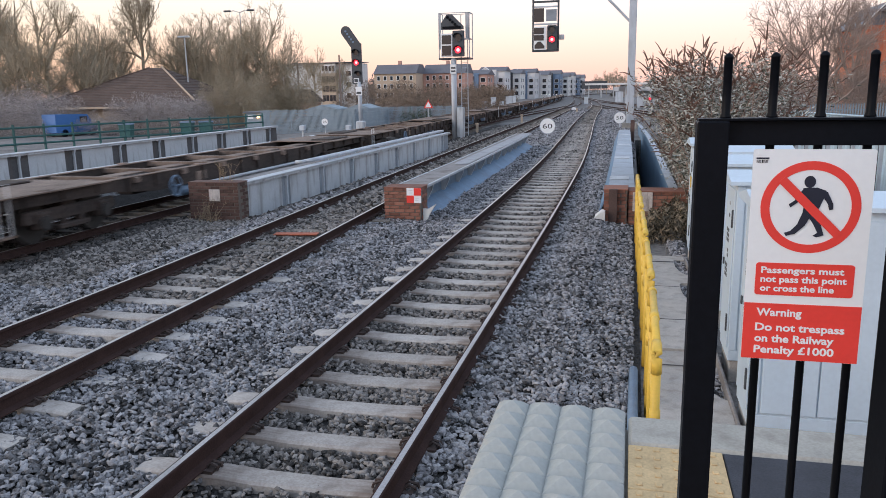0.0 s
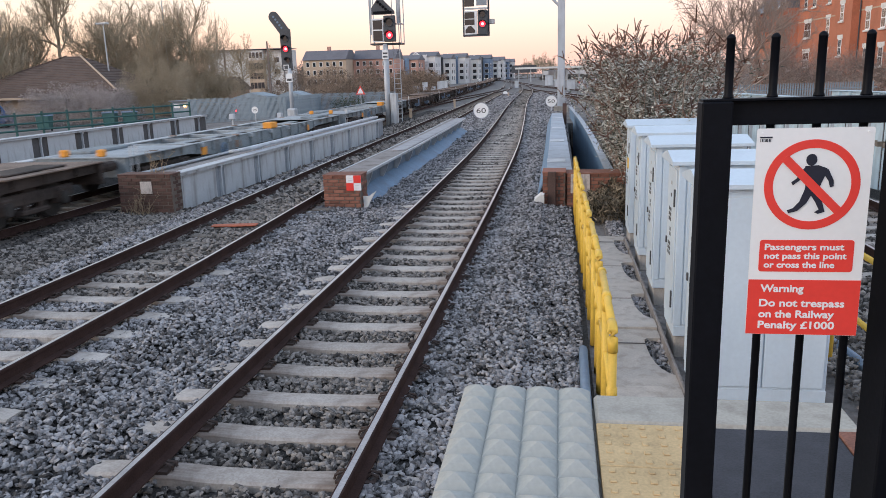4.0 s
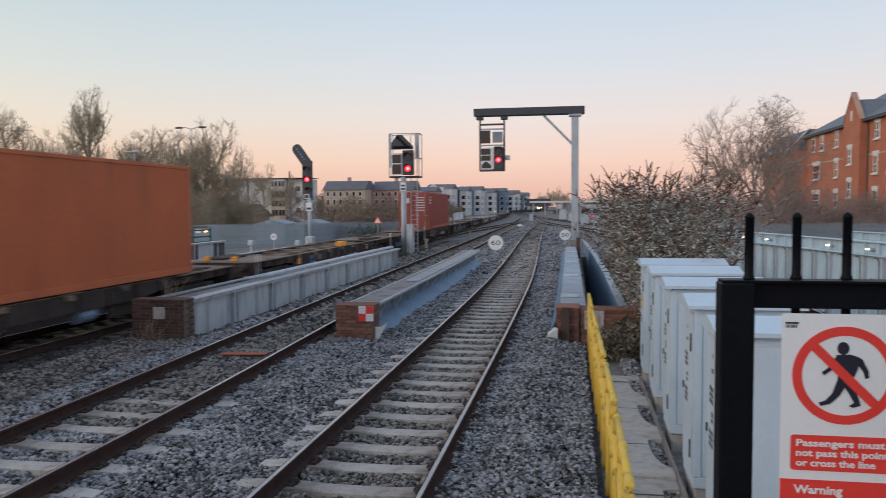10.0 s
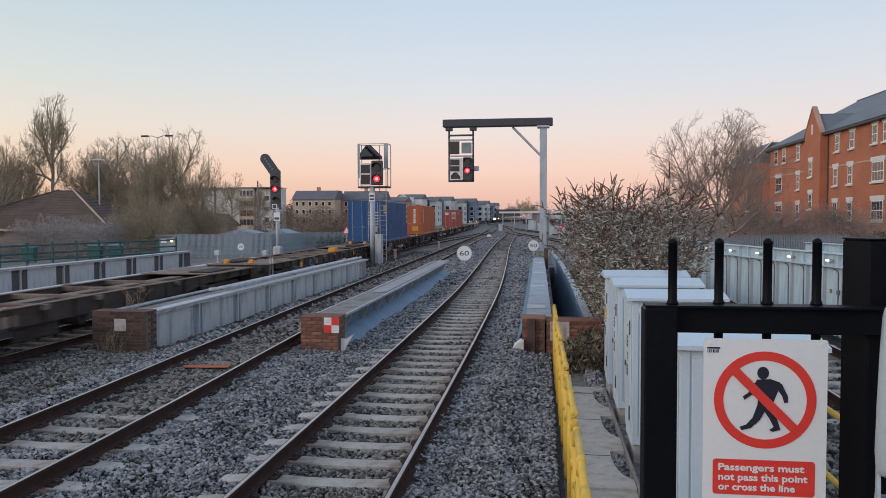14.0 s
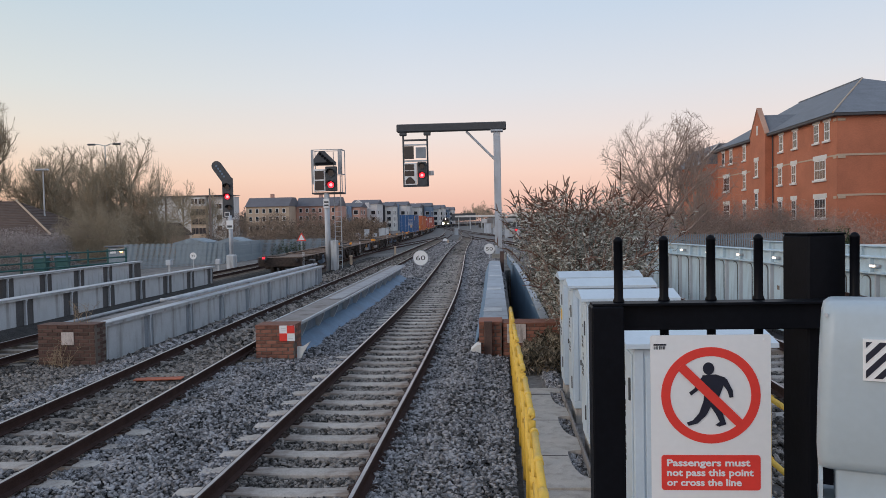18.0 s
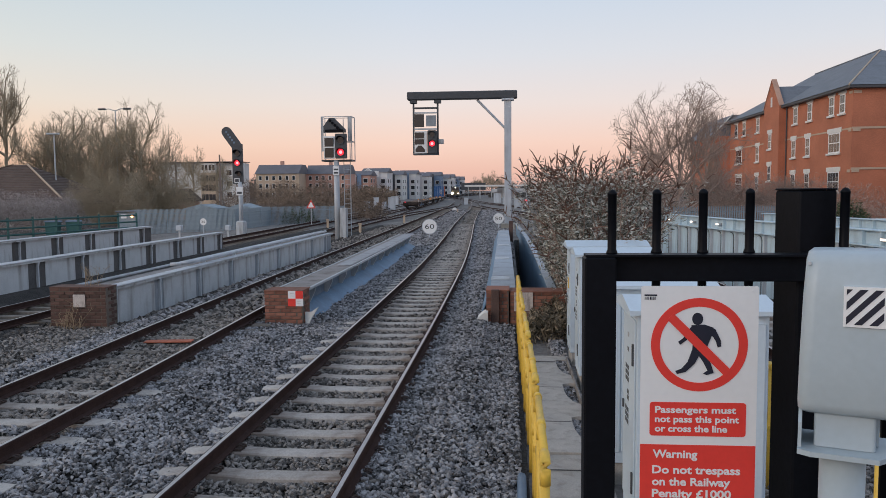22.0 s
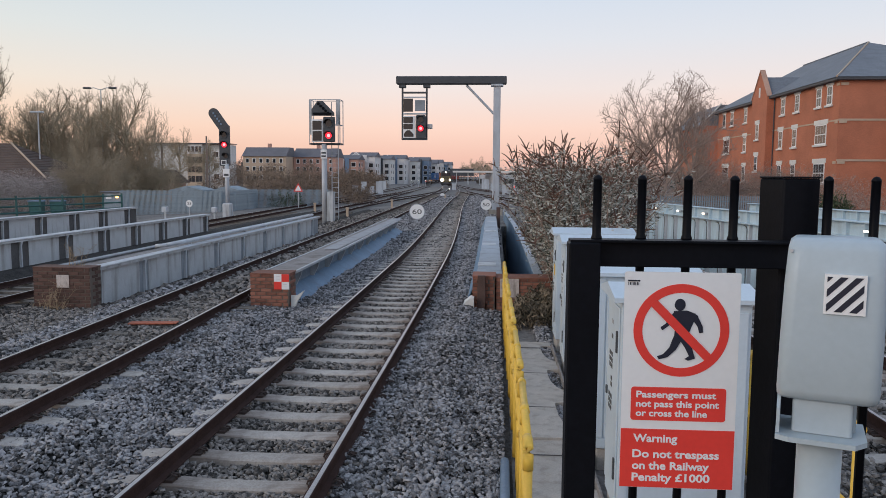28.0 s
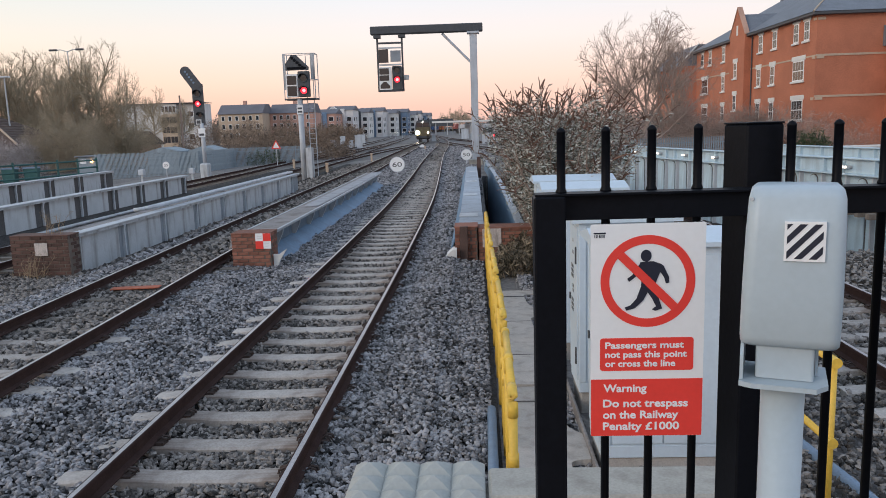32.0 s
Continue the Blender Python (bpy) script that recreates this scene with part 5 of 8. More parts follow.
# ---- yellow handrail and the cable trough beside it ----
def handrail():
    """Five separate bays of tube, each with bent ends, a middle upright and one mid rail."""
    def fx(y):
        return float(np.interp(y, [5, 7, 9.2, 13, 15.5], [0.236, 0.248, 0.235, 0.20, 0.19]))
    for a, b in ((5.0, 6.62), (7.08, 8.72), (9.2, 10.85), (11.35, 13.0), (13.5, 15.4)):
        h = thing("handrail", "yellow tubular handrail bay beside the trough walkway", "handrail", "yellow handrail bays")
        m = a + 0.48 * (b - a)
        part("top_rail", S().tube([(fx(a), a + 0.07, 0.855), (fx(m), m, 0.855), (fx(b), b - 0.07, 0.855)], 0.029, 12), "yellow", h, smooth=True)
        part("mid_rail", S().tube([(fx(a), a + 0.035, 0.40), (fx(m), m, 0.40), (fx(b), b - 0.035, 0.40)], 0.022, 10), "yellow", h, smooth=True)
        for y, sg in ((a, 1), (b, -1)):
            u = part("upright", S().tube([(fx(y), y, -0.3), (fx(y), y, 0.74)], 0.030, 12), "yellow", h, "end upright", smooth=True)
            bend = [(fx(y), y, 0.70), (fx(y), y, 0.76)] + [(fx(y), y + sg * 0.095 * (1 - math.cos(q)), 0.76 + 0.095 * math.sin(q)) for q in (0.4, 0.8, 1.2, math.pi / 2)] + [(fx(y), y + sg * 0.15, 0.855)]
            part("elbow", S().tube(bend, 0.035, 12), "yellow", u, "moulded elbow fitting", smooth=True)
            part("socket", S().tube([(fx(y), y, 0.35), (fx(y), y, 0.45)], 0.036, 12), "yellow", u, "moulded rail socket", smooth=True)
        u = part("upright", S().tube([(fx(m) - 0.004, m, -0.3), (fx(m) - 0.004, m, 0.78)], 0.029, 12), "yellow", h, "middle upright", smooth=True)
        part("tee", S().tube([(fx(m), m - 0.07, 0.855), (fx(m), m + 0.07, 0.855)], 0.036, 12), "yellow", u, "moulded tee fitting", smooth=True)
        part("tee", S().tube([(fx(m), m, 0.74), (fx(m), m, 0.84)], 0.035, 12), "yellow", u, smooth=True)


handrail()


def right_handrail():
    h = thing("handrail", "yellow tubular handrail beyond the cabinets", "handrail")
    for z in (0.93, 0.36):
        part("rail", S().tube([(2.42, 5.32, z), (2.42, 14.5, z)], 0.026, 10), "yellow", h, smooth=True)
    for y in (5.34, 7.4, 9.4, 11.4, 13.4):
        p = part("upright", S().tube([(2.42, y, -0.35), (2.42, y, 0.93)], 0.026, 10), "yellow", h, smooth=True)
        for z in (0.93, 0.36):
            part("clamp", S().tube([(2.42, y - 0.05, z), (2.42, y + 0.05, z)], 0.037, 10), "yellow", p)


right_handrail()
bp = thing("cable_duct", "blue-grey plastic cable duct lying on the ballast", "pipe")
part("duct", S().tube([(2.62, 8.0, -0.24), (2.74, 6.6, -0.2), (2.84, 5.6, -0.2), (2.92, 4.2, -0.22)], 0.055, 10), "bluepipe", bp, smooth=True)


def trough():
    """Concrete trough lids in a row, every one with a hand notch on its outer edge."""
    t = thing("cable_trough", "row of worn concrete cable trough lids with weeds in the notches", "cable trough", "", "structure")
    lid = S()
    prof = [(0.0, -0.79), (0.64, -0.79), (0.64, -0.50), (0.60, -0.47), (0.54, -0.36), (0.50, -0.20), (0.475, 0.0), (0.465, 0.3), (0.47, 0.46), (0.50, 0.5), (0.57, 0.52), (0.64, 0.52), (0.64, 0.79), (0.0, 0.79)]
    lid.prism(prof, -0.06, 0.0, "z")
    me = lid.mesh("trough_lid", "slab")
    y = 4.18
    while y < 13.6:
        part("trough_lid", me, "slab", t).matrix_basis = pose(0.29 + random.uniform(-0.008, 0.008), y, -0.20 + random.uniform(-0.01, 0.01), random.uniform(-0.6, 0.6), random.uniform(-0.8, 0.8), random.uniform(-0.5, 0.5))
        for q in (0.30,):
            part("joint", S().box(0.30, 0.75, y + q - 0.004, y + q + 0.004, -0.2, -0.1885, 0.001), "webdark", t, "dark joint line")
        y += 1.59
    part("dirt", S().box(0.70, 0.93, 3.76, 14.4, -0.5, -0.285), "ground", t, "dirt and dead weeds in the notches")
    part("trough_wall", S().box(0.26, 0.32, 3.76, 15.9, -0.5, -0.24, 0.01), "slab", t)
    part("trough_wall", S().box(0.931, 0.965, 3.76, 15.9, -0.5, -0.26, 0.01), "slab", t)
    part("pipe", S().tube([(0.10, 4.0, -0.16), (0.115, 6.0, -0.19), (0.13, 7.6, -0.25)], 0.045, 8), "bluepipe", t, "blue-grey plastic pipe", smooth=True)


trough()
plk = thing("timber_edging", "weathered thin timber board lying beside the trough", "board")
part("board", S().box(0.937, 0.962, 5.6, 12.6, -0.259, -0.15, 0.004), "deck", plk)


# ---- signals and signs ----
def lamp_unit(parent, x, y, z, r, lit):
    """A signal lens with its hood; lit red or dark."""
    part("bezel", ring(x, z, r * 0.98, r * 1.22, y - 0.05, y - 0.002, 24), "dark", parent)
    n = 20
    disc = S().prism([(x + r * math.cos(2 * math.pi * k / n), z + r * math.sin(2 * math.pi * k / n)) for k in range(n)], y - 0.02, y - 0.003)
    part("lens", disc, "redlamp" if lit else "lens", parent, "glowing red lens" if lit else "unlit dark lens")
    if lit:
        core = S().prism([(x + r * 0.5 * math.cos(2 * math.pi * k / n), z + r * 0.5 * math.sin(2 * math.pi * k / n)) for k in range(n)], y - 0.026, y - 0.021)
        part("lamp_core", core, "redcore", parent, "bright red lamp core")
    n = 10
    arc = [math.pi * k / (n - 1) for k in range(n)]
    vs = [(x + q * math.cos(a), yy, z + q * math.sin(a)) for q, yy in ((r * 1.2, y - 0.30), (r * 1.28, y - 0.30), (r * 1.28, y - 0.05), (r * 1.2, y - 0.05)) for a in arc]
    fs = [(i * n + k, i * n + k + 1, ((i + 1) % 4) * n + k + 1, ((i + 1) % 4) * n + k) for i in range(4) for k in range(n - 1)] + [(0, n, 2 * n, 3 * n), (4 * n - 1, 3 * n - 1, 2 * n - 1, n - 1)]
    hood = S().add(vs, fs)
    part("hood", hood, "black", parent, "black lamp hood")


def left_signal():
    """Colour-light signal with a slanted route indicator arm on a grey post."""
    x, y = -18.95, 52.5
    s = thing("railway_signal", "black signal with slanted route indicator showing red on grey post", "signal", "railway signals")
    part("foot", S().box(x - 0.3 + 0.15, x + 0.45, y - 0.3, y + 0.3, -0.5, 0.55, 0.08), "galv", s, "flared grey post base")
    part("post", S().tube([(x + 0.15, y, 0.4), (x + 0.15, y, 3.3)], 0.14, 14), "galvlight", s, "round grey post", smooth=True)
    part("number_plate", S().box(x - 0.08, x + 0.38, y - 0.2, y - 0.15, 2.35, 2.95, 0.01), "white", s, "small white plate with dark bars")
    part("plate_bar", S().box(x - 0.02, x + 0.32, y - 0.21, y - 0.201, 2.45, 2.6), "dark", s, "dark bar")
    part("backboard", S().prism(round_rect(x - 0.36, x + 0.40, 3.15, 5.95, 0.08), y - 0.04, y + 0.04), "dark", s, "tall dark backboard")
    part("repeater_box", S().box(x - 0.22, x + 0.15, y - 0.12, y - 0.041, 3.22, 3.55, 0.01), "white", s, "small white-framed box")
    part("repeater_face", S().box(x - 0.17, x + 0.10, y - 0.13, y - 0.121, 3.27, 3.5), "dark", s)
    lamp_unit(s, x - 0.0, y - 0.04, 4.62, 0.19, True)
    lamp_unit(s, x - 0.0, y - 0.04, 5.30, 0.19, False)
    lamp_unit(s, x + 0.1, y - 0.04, 3.85, 0.16, False)
    # slanted indicator arm with five small lamps
    a, b = Vector((x + 0.10, 0, 5.62)), Vector((x - 0.72, 0, 6.78))
    d = (b - a).normalized()
    n = Vector((-d.z, 0, d.x)) * 0.36
    poly = [(a - n), (a + n)] + [b + Vector((d.x * math.sin(t) - 0, 0, d.z * math.sin(t))) * 0.36 + n * math.cos(t) for t in np.linspace(0, math.pi, 9)]
    part("indicator_arm", S().prism([(p.x, p.z) for p in poly], y - 0.045, y + 0.045), "dark", s, "slanted dark indicator arm")
    for k in range(5):
        p = a + (b - a) * (0.36 + 0.16 * k)
        part("indicator_lamp", S().prism([(p.x + 0.075 * math.cos(2 * math.pi * q / 12), p.z + 0.075 * math.sin(2 * math.pi * q / 12)) for q in range(12)], y - 0.07, y - 0.046), "bluepipe", s, "small unlit lamp")


left_signal()


def centre_signal():
    """Signal head in a caged platform with a ladder."""
    x, y = -10.42, 46.25
    s = thing("railway_signal", "black caged signal with triangular route indicator showing red, grey post", "signal", "railway signals")
    part("post", S().tube([(x - 0.05, y, -0.5), (x - 0.05, y, 4.45)], 0.17, 14), "galvlight", s, "round grey post", smooth=True)
    part("cabinet", S().box(x + 0.18, x + 0.55, y - 0.35, y + 0.25, -0.5, 1.55, 0.02), "galv", s, "slim grey equipment case")
    part("number_plate", S().box(x - 0.22, x + 0.15, y - 0.24, y - 0.19, 3.55, 4.1, 0.01), "white", s, "small plate with dark bars")
    for z in (3.65, 3.85):
        part("plate_bar", S().box(x - 0.17, x + 0.10, y - 0.25, y - 0.241, z, z + 0.1), "dark", s)
    # ladder
    for xx in (x + 0.35, x + 0.75):
        part("ladder_rail", S().tube([(xx, y + 0.3, -0.4), (xx, y + 0.3, 7.0)], 0.025, 6), "galv", s)
    for z in np.arange(0.0, 4.4, 0.3):
        part("rung", S().tube([(x + 0.35, y + 0.3, z), (x + 0.75, y + 0.3, z)], 0.015, 6), "galv", s)
    part("platform_grate", S().box(x - 0.95, x + 0.95, y - 0.1, y + 0.9, 4.4, 4.5, 0.01), "dark", s, "dark grating")
    for xx in (x - 0.93, x + 0.93):
        for yy in (y - 0.05, y + 0.9):
            part("cage_post", S().tube([(xx, yy, 4.4), (xx, yy, 7.1)], 0.028, 6), "galv", s)
    for z in (5.6, 7.1):
        for p, q in (((x - 0.93, y - 0.05, z), (x + 0.93, y - 0.05, z)), ((x - 0.93, y + 0.9, z), (x + 0.93, y + 0.9, z)), ((x - 0.93, y - 0.05, z), (x - 0.93, y + 0.9, z)), ((x + 0.93, y - 0.05, z), (x + 0.93, y + 0.9, z))):
            part("cage_rail", S().tube([p, q], 0.024, 6), "galv", s)
    part("head_case", S().box(x - 0.02, x + 0.68, y - 0.42, y - 0.2, 4.55, 6.05, 0.04), "dark", s, "black two-lamp head")
    lamp_unit(s, x + 0.32, y - 0.42, 4.93, 0.2, True)
    lamp_unit(s, x + 0.32, y - 0.42, 5.65, 0.2, False)
    part("side_case", S().box(x - 0.75, x - 0.05, y - 0.35, y - 0.2, 4.55, 5.9, 0.02), "white", s, "white-framed side indicator")
    part("side_face", S().box(x - 0.68, x - 0.12, y - 0.37, y - 0.351, 5.28, 5.8, 0.005), "lens", s)
    part("side_face", S().box(x - 0.68, x - 0.12, y - 0.37, y - 0.351, 4.62, 5.2, 0.005), "lens", s)
    tri = [(x - 0.72, 6.12), (x + 0.62, 6.12), (x + 0.62, 6.3), (x - 0.08, 7.0), (x - 0.35, 7.0), (x - 0.72, 6.5)]
    ri = part("route_indicator", S().prism(tri, y - 0.4, y - 0.15), "dark", s, "dark grey triangular route indicator")
    for k in range(5):
        px, pz = x - 0.30 + 0.15 * k, 6.82 - 0.14 * k
        part("indicator_lamp", S().prism([(px + 0.085 * math.cos(2 * math.pi * q / 12), pz + 0.085 * math.sin(2 * math.pi * q / 12)) for q in range(12)], y - 0.46, y - 0.401), "black", ri, "unlit lamp in a black hood")
    part("lamp_strip", S().box(x - 0.62, x + 0.5, y - 0.44, y - 0.401, 6.16, 6.3, 0.02), "black", ri, "long dark lamp strip")
    part("side_sheet", S().box(x + 0.70, x + 0.90, y - 0.06, y - 0.03, 5.62, 7.08, 0.004), "galv", s, "pale mesh guard sheet")
    part("side_sheet", S().box(x - 0.925, x - 0.80, y - 0.06, y - 0.03, 5.0, 7.08, 0.004), "galv", s, "pale mesh guard sheet")


centre_signal()


def gantry():
    """Cantilever gantry: post, arm, strut and hanging signal head."""
    x, y = -0.03, 56.9
    g = thing("signal_gantry", "grey steel cantilever gantry with a dark arm and hanging red signal", "signal", "railway signals")
    part("post", S().box(x - 0.26, x + 0.26, y - 0.26, y + 0.26, -0.5, 9.2, 0.03), "galvlight", g, "square pale grey post")
    part("base_plate", S().box(x - 0.5, x + 0.5, y - 0.5, y + 0.5, -0.35, 0.1, 0.03), "stone", g)
    part("arm", S().box(-7.45, 0.66, y - 0.35, y + 0.35, 9.25, 9.82, 0.05), "dark", g, "dark box-section arm")
    part("arm_foot", S().box(x - 0.45, x + 0.45, y - 0.4, y + 0.4, 9.1, 9.249, 0.02), "galvlight", g)
    part("strut", S().tube([(x - 0.2, y, 7.1), (x - 2.25, y, 9.2)], 0.09, 8), "galvlight", g, "diagonal strut")
    for xx in (-7.0, -5.2):
        part("hanger", S().box(xx - 0.06, xx + 0.06, y - 0.1, y + 0.1, 5.2, 9.26, 0.01), "dark", g, "dark hanger")
    part("hanger_bolt", S().box(-7.25, -6.75, y - 0.25, y + 0.25, 9.0, 9.249, 0.02), "dark", g)
    part("hanger_bolt", S().box(-5.45, -4.95, y - 0.25, y + 0.25, 9.0, 9.249, 0.02), "dark", g)
    for z in (5.25, 8.6):
        part("cross_bar", S().box(-7.05, -5.15, y - 0.12, y + 0.12, z, z + 0.12, 0.01), "dark", g)
    part("cross_bar", S().box(-6.94, -5.26, y - 0.14, y - 0.06, 8.25, 8.36, 0.01), "galvlight", g)
    part("plate", S().box(-6.9, -6.2, y - 0.28, y - 0.2, 7.25, 8.2, 0.01), "lens", g, "dark blank panel")
    part("plate", S().box(-6.05, -5.3, y - 0.28, y - 0.2, 7.3, 8.1, 0.01), "webgrey", g, "grey blank panel")
    part("cross_bar", S().box(-6.94, -5.26, y - 0.14, y - 0.06, 7.05, 7.17, 0.01), "galvlight", g)
    part("head_case", S().prism(round_rect(-5.95, -5.25, 5.3, 7.0, 0.12), y - 0.45, y - 0.2), "dark", g, "black two-lamp head")
    lamp_unit(g, -5.6, y - 0.45, 6.02, 0.21, True)
    lamp_unit(g, -5.6, y - 0.45, 6.68, 0.2, False)
    part("side_frame", S().box(-6.92, -6.0, y - 0.3, y - 0.2, 5.32, 6.95, 0.01), "white", g, "white-framed side indicator")
    for z0, z1 in ((6.42, 6.86), (5.98, 6.36)):
        part("side_face", S().box(-6.9, -6.2, y - 0.32, y - 0.301, z0, z1, 0.005), "lens", g)
    part("side_face", S().prism([(-6.85, 5.42), (-6.15, 5.42), (-6.15, 5.6), (-6.42, 5.9), (-6.62, 5.9), (-6.85, 5.65)], y - 0.32, y - 0.301), "lens", g)
    part("side_lamp", S().box(-5.14, -4.75, y - 0.3, y - 0.1, 6.0, 6.35, 0.03), "galv", g, "small side box")
    part("bottom_tray", S().box(-7.0, -5.2, y - 0.46, y - 0.1, 5.18, 5.27, 0.02), "dark", g)


gantry()


def speed_sign(x, y, z, r, body, w, base):
    s = thing("speed_sign", "round white speed restriction sign with black figures on a thin post", "sign", "speed signs")
    part("post", S().tube([(x, y + 0.03, base), (x, y + 0.03, z)], 0.03, 8), "galv", s)
    n = 28
    part("disc", S().prism([(x + r * math.cos(2 * math.pi * k / n), z + r * math.sin(2 * math.pi * k / n)) for k in range(n)], y - 0.02, y), "white", s)
    part("rim", ring(x, z, r * 0.95, r * 1.03, y - 0.026, y - 0.019, 28), "galvlight", s, "thin grey rim")
    if body:
        lt = lettering(body, r * 0.9, x - w / 2, y - 0.0225, z - r * 0.31, "webdark", s, w, 0.004)
    return s


speed_sign(-4.60, 44.5, 0.47, 0.44, "60", 0.55, -0.4)
speed_sign(-0.72, 56.0, 0.49, 0.40, "50", 0.50, -0.4)
speed_sign(-7.05, 100.0, -0.05, 0.35, "", 0.4, -0.5)
speed_sign(-22.6, 55.0, 0.40, 0.26, "25", 0.29, -0.6)


# ---- the freight train ----
PITCH, TAIL = 20.75, -268.6


def bogie_mesh():
    s = S()
    for sx in (-1, 1):
        s.box(sx * 1.0 - 0.06, sx * 1.0 + 0.06, -1.35, 1.35, 0.42, 0.66, 0.02)
        for dy in (-0.9, 0.9):
            s.box(sx * 1.0 - 0.13, sx * 1.0 + 0.13, dy - 0.18, dy + 0.18, 0.30, 0.62, 0.03)
        s.tube([(sx * 1.0, -0.25, 0.30), (sx * 1.0, -0.25, 0.62)], 0.09, 8), s.tube([(sx * 1.0, 0.25, 0.30), (sx * 1.0, 0.25, 0.62)], 0.09, 8)
        s.box(sx * 1.0 - 0.1, sx * 1.0 + 0.1, -0.45, 0.45, 0.22, 0.32, 0.02)
    s.box(-1.0, 1.0, -0.2, 0.2, 0.45, 0.8, 0.02)
    return s.mesh("bogie", "wagon")


def wheelset_mesh():
    s = S().tube([(-0.95, 0, 0.42), (0.95, 0, 0.42)], 0.08, 8)
    for x in (-0.75, 0.75):
        s.tube([(x * 1.26, 0, 0.42), (x * 1.58, 0, 0.42)], 0.14, 10)
        s.tube([(x - 0.065, 0, 0.42), (x + 0.065, 0, 0.42)], 0.42, 20)
        s.tube([(x * 0.9 - 0.02, 0, 0.42), (x * 0.9 + 0.02, 0, 0.42)], 0.45, 20)
    return s.mesh("wheelset", "wheel")


def wagon(marked, skin="wagon", deck="wagondeck"):
    """A flat container wagon, its rear end at y = 0, its rails at z = 0."""
    lab = "dirty brown skeletal flat wagon with yellow end blocks" if marked else "dirty dark brown skeletal container flat wagon"
    w = thing("container_wagon", "blue-grey painted skeletal flat wagon with yellow end blocks" if skin != "wagon" else lab, "wagon", "train wagons")
    L = PITCH - 0.9
    for x in (-1.13, 1.03):
        s = S().prism([(0.1, 0.98), (L - 0.1, 0.98), (L - 0.1, 0.78), (L - 3.6, 0.74), (L - 5.2, 0.58), (5.2, 0.58), (3.6, 0.74), (0.1, 0.78)], x, x + 0.10, "x")
        part("side_sill", s, skin, w, "fish-bellied side sill")
    part("centre_sill", S().box(-0.35, 0.35, 0.05, L - 0.05, 0.62, 0.9, 0.01), "wagon", w)
    for y in np.arange(4.4, L - 4.0, 1.95):
        part("cross_bearer", S().box(-1.25, 1.25, y - 0.09, y + 0.09, 0.86, 0.98, 0.01), deck, w, "rusty cross bearer")
    for a, b in ((0.0, 3.4), (L - 3.4, L)):
        part("end_deck", S().box(-1.25, 1.25, a, b, 0.985, 1.015, 0.004), deck, w, "rusty end deck")
        part("head_stock", S().box(-1.22, 1.22, a + 0.02 if a == 0 else b - 0.2, a + 0.2 if a == 0 else b - 0.02, 0.5, 0.984, 0.02), skin, w, "heavy end beam")
    for a, b, x0, x1 in ((0.9, 2.9, -0.95, -0.25), (L - 3.0, L - 1.0, 0.2, 0.95)):
        part("deck_hatch", S().box(x0, x1, a, b, 1.016, 1.10 if marked else 1.06, 0.02), skin, w, "raised deck box")
    for y in (6.4, L - 7.2):
        part("brake_cylinder", S().tube([(0.95, y, 0.45), (0.95, y + 0.55, 0.45), (0.95, y + 0.55, 0.45)], 0.17, 12), "fargrey" if marked else "bluepipe", w, "pale brake cylinder")
        part("skirt", S().box(0.98, 1.02, y + 1.1, y + 2.6, 0.25, 0.6, 0.03), skin, w, "dirty skirt plate")
    for x in (-1.13, 1.03):
        part("sill_cap", S().box(x - 0.03, x + 0.13, 3.41, L - 3.41, 0.982, 1.0, 0.003), deck, w, "worn pale sill top")
    part("walkway", S().box(-0.2, 0.2, 3.42, L - 3.42, 0.905, 0.93, 0.003), deck, w, "narrow mesh walkway")
    part("brake_pipe", S().tube([(0.7, 0.6, 0.72), (0.7, L - 0.6, 0.72)], 0.05, 6), "wagon", w)
    part("equipment_box", S().box(-0.9, -0.4, 6.5, 8.2, 0.3, 0.72, 0.02), "wagon", w, "brake equipment box")
    for x in (-0.62, 0.36) if marked else ():
        part("end_mark", S().box(x + 0.03, x + 0.21, 0.1, 0.3, 1.016, 1.19, 0.03), "orangemark", w, "orange-yellow painted end block")
    if marked:
        part("deck_block", S().box(0.86, 1.22, L / 2 + 0.4, L / 2 + 1.0, 1.002, 1.22, 0.03), "orangemark", w, "orange deck block")
    for x in (-1.2, 1.0):
        for y in (1.6, 7.2, L - 7.4, L - 1.8):
            part("container_spigot", S().box(x, x + 0.2, y - 0.12, y + 0.12, 0.985, 1.035, 0.02), "wagondeck", w, "folding container spigot")
    for y in np.arange(1.0, L - 0.6, 1.05):
        z0 = 0.80 if y < 3.6 or y > L - 3.6 else (0.60 if 5.2 < y < L - 5.2 else 0.70)
        for sx in (-1, 1):
            part("sill_rib", S().box(sx * 1.16 - 0.03, sx * 1.16 + 0.03, y - 0.03, y + 0.03, z0, 0.97), skin, w)
    for y in (8.6, 9.9):
        part("air_tank", S().tube([(0.2, y, 0.5), (1.0, y, 0.5)], 0.19, 12), "wagon", w, "round air tank")
    part("step", S().box(1.1, 1.25, 0.25, 0.6, 0.3, 0.34), "wagondeck", w, "shunter's step")
    part("grab_rail", S().tube([(1.2, 0.28, 0.34), (1.2, 0.28, 1.25), (1.2, 0.57, 1.25), (1.2, 0.57, 0.34)], 0.018, 5), "fargrey", w, "bent pale grab rail")
    for y in (4.4, L - 5.2) if marked else ():
        part("side_mark", S().box(1.131, 1.16, y, y + 0.36, 0.62, 0.86, 0.006), "orangemark", w, "orange mark plate")
    part("side_mark", S().box(1.131, 1.15, 7.0, 7.5, 0.62, 0.85, 0.006), "wagondeck", w, "worn data panel")
    n = 14
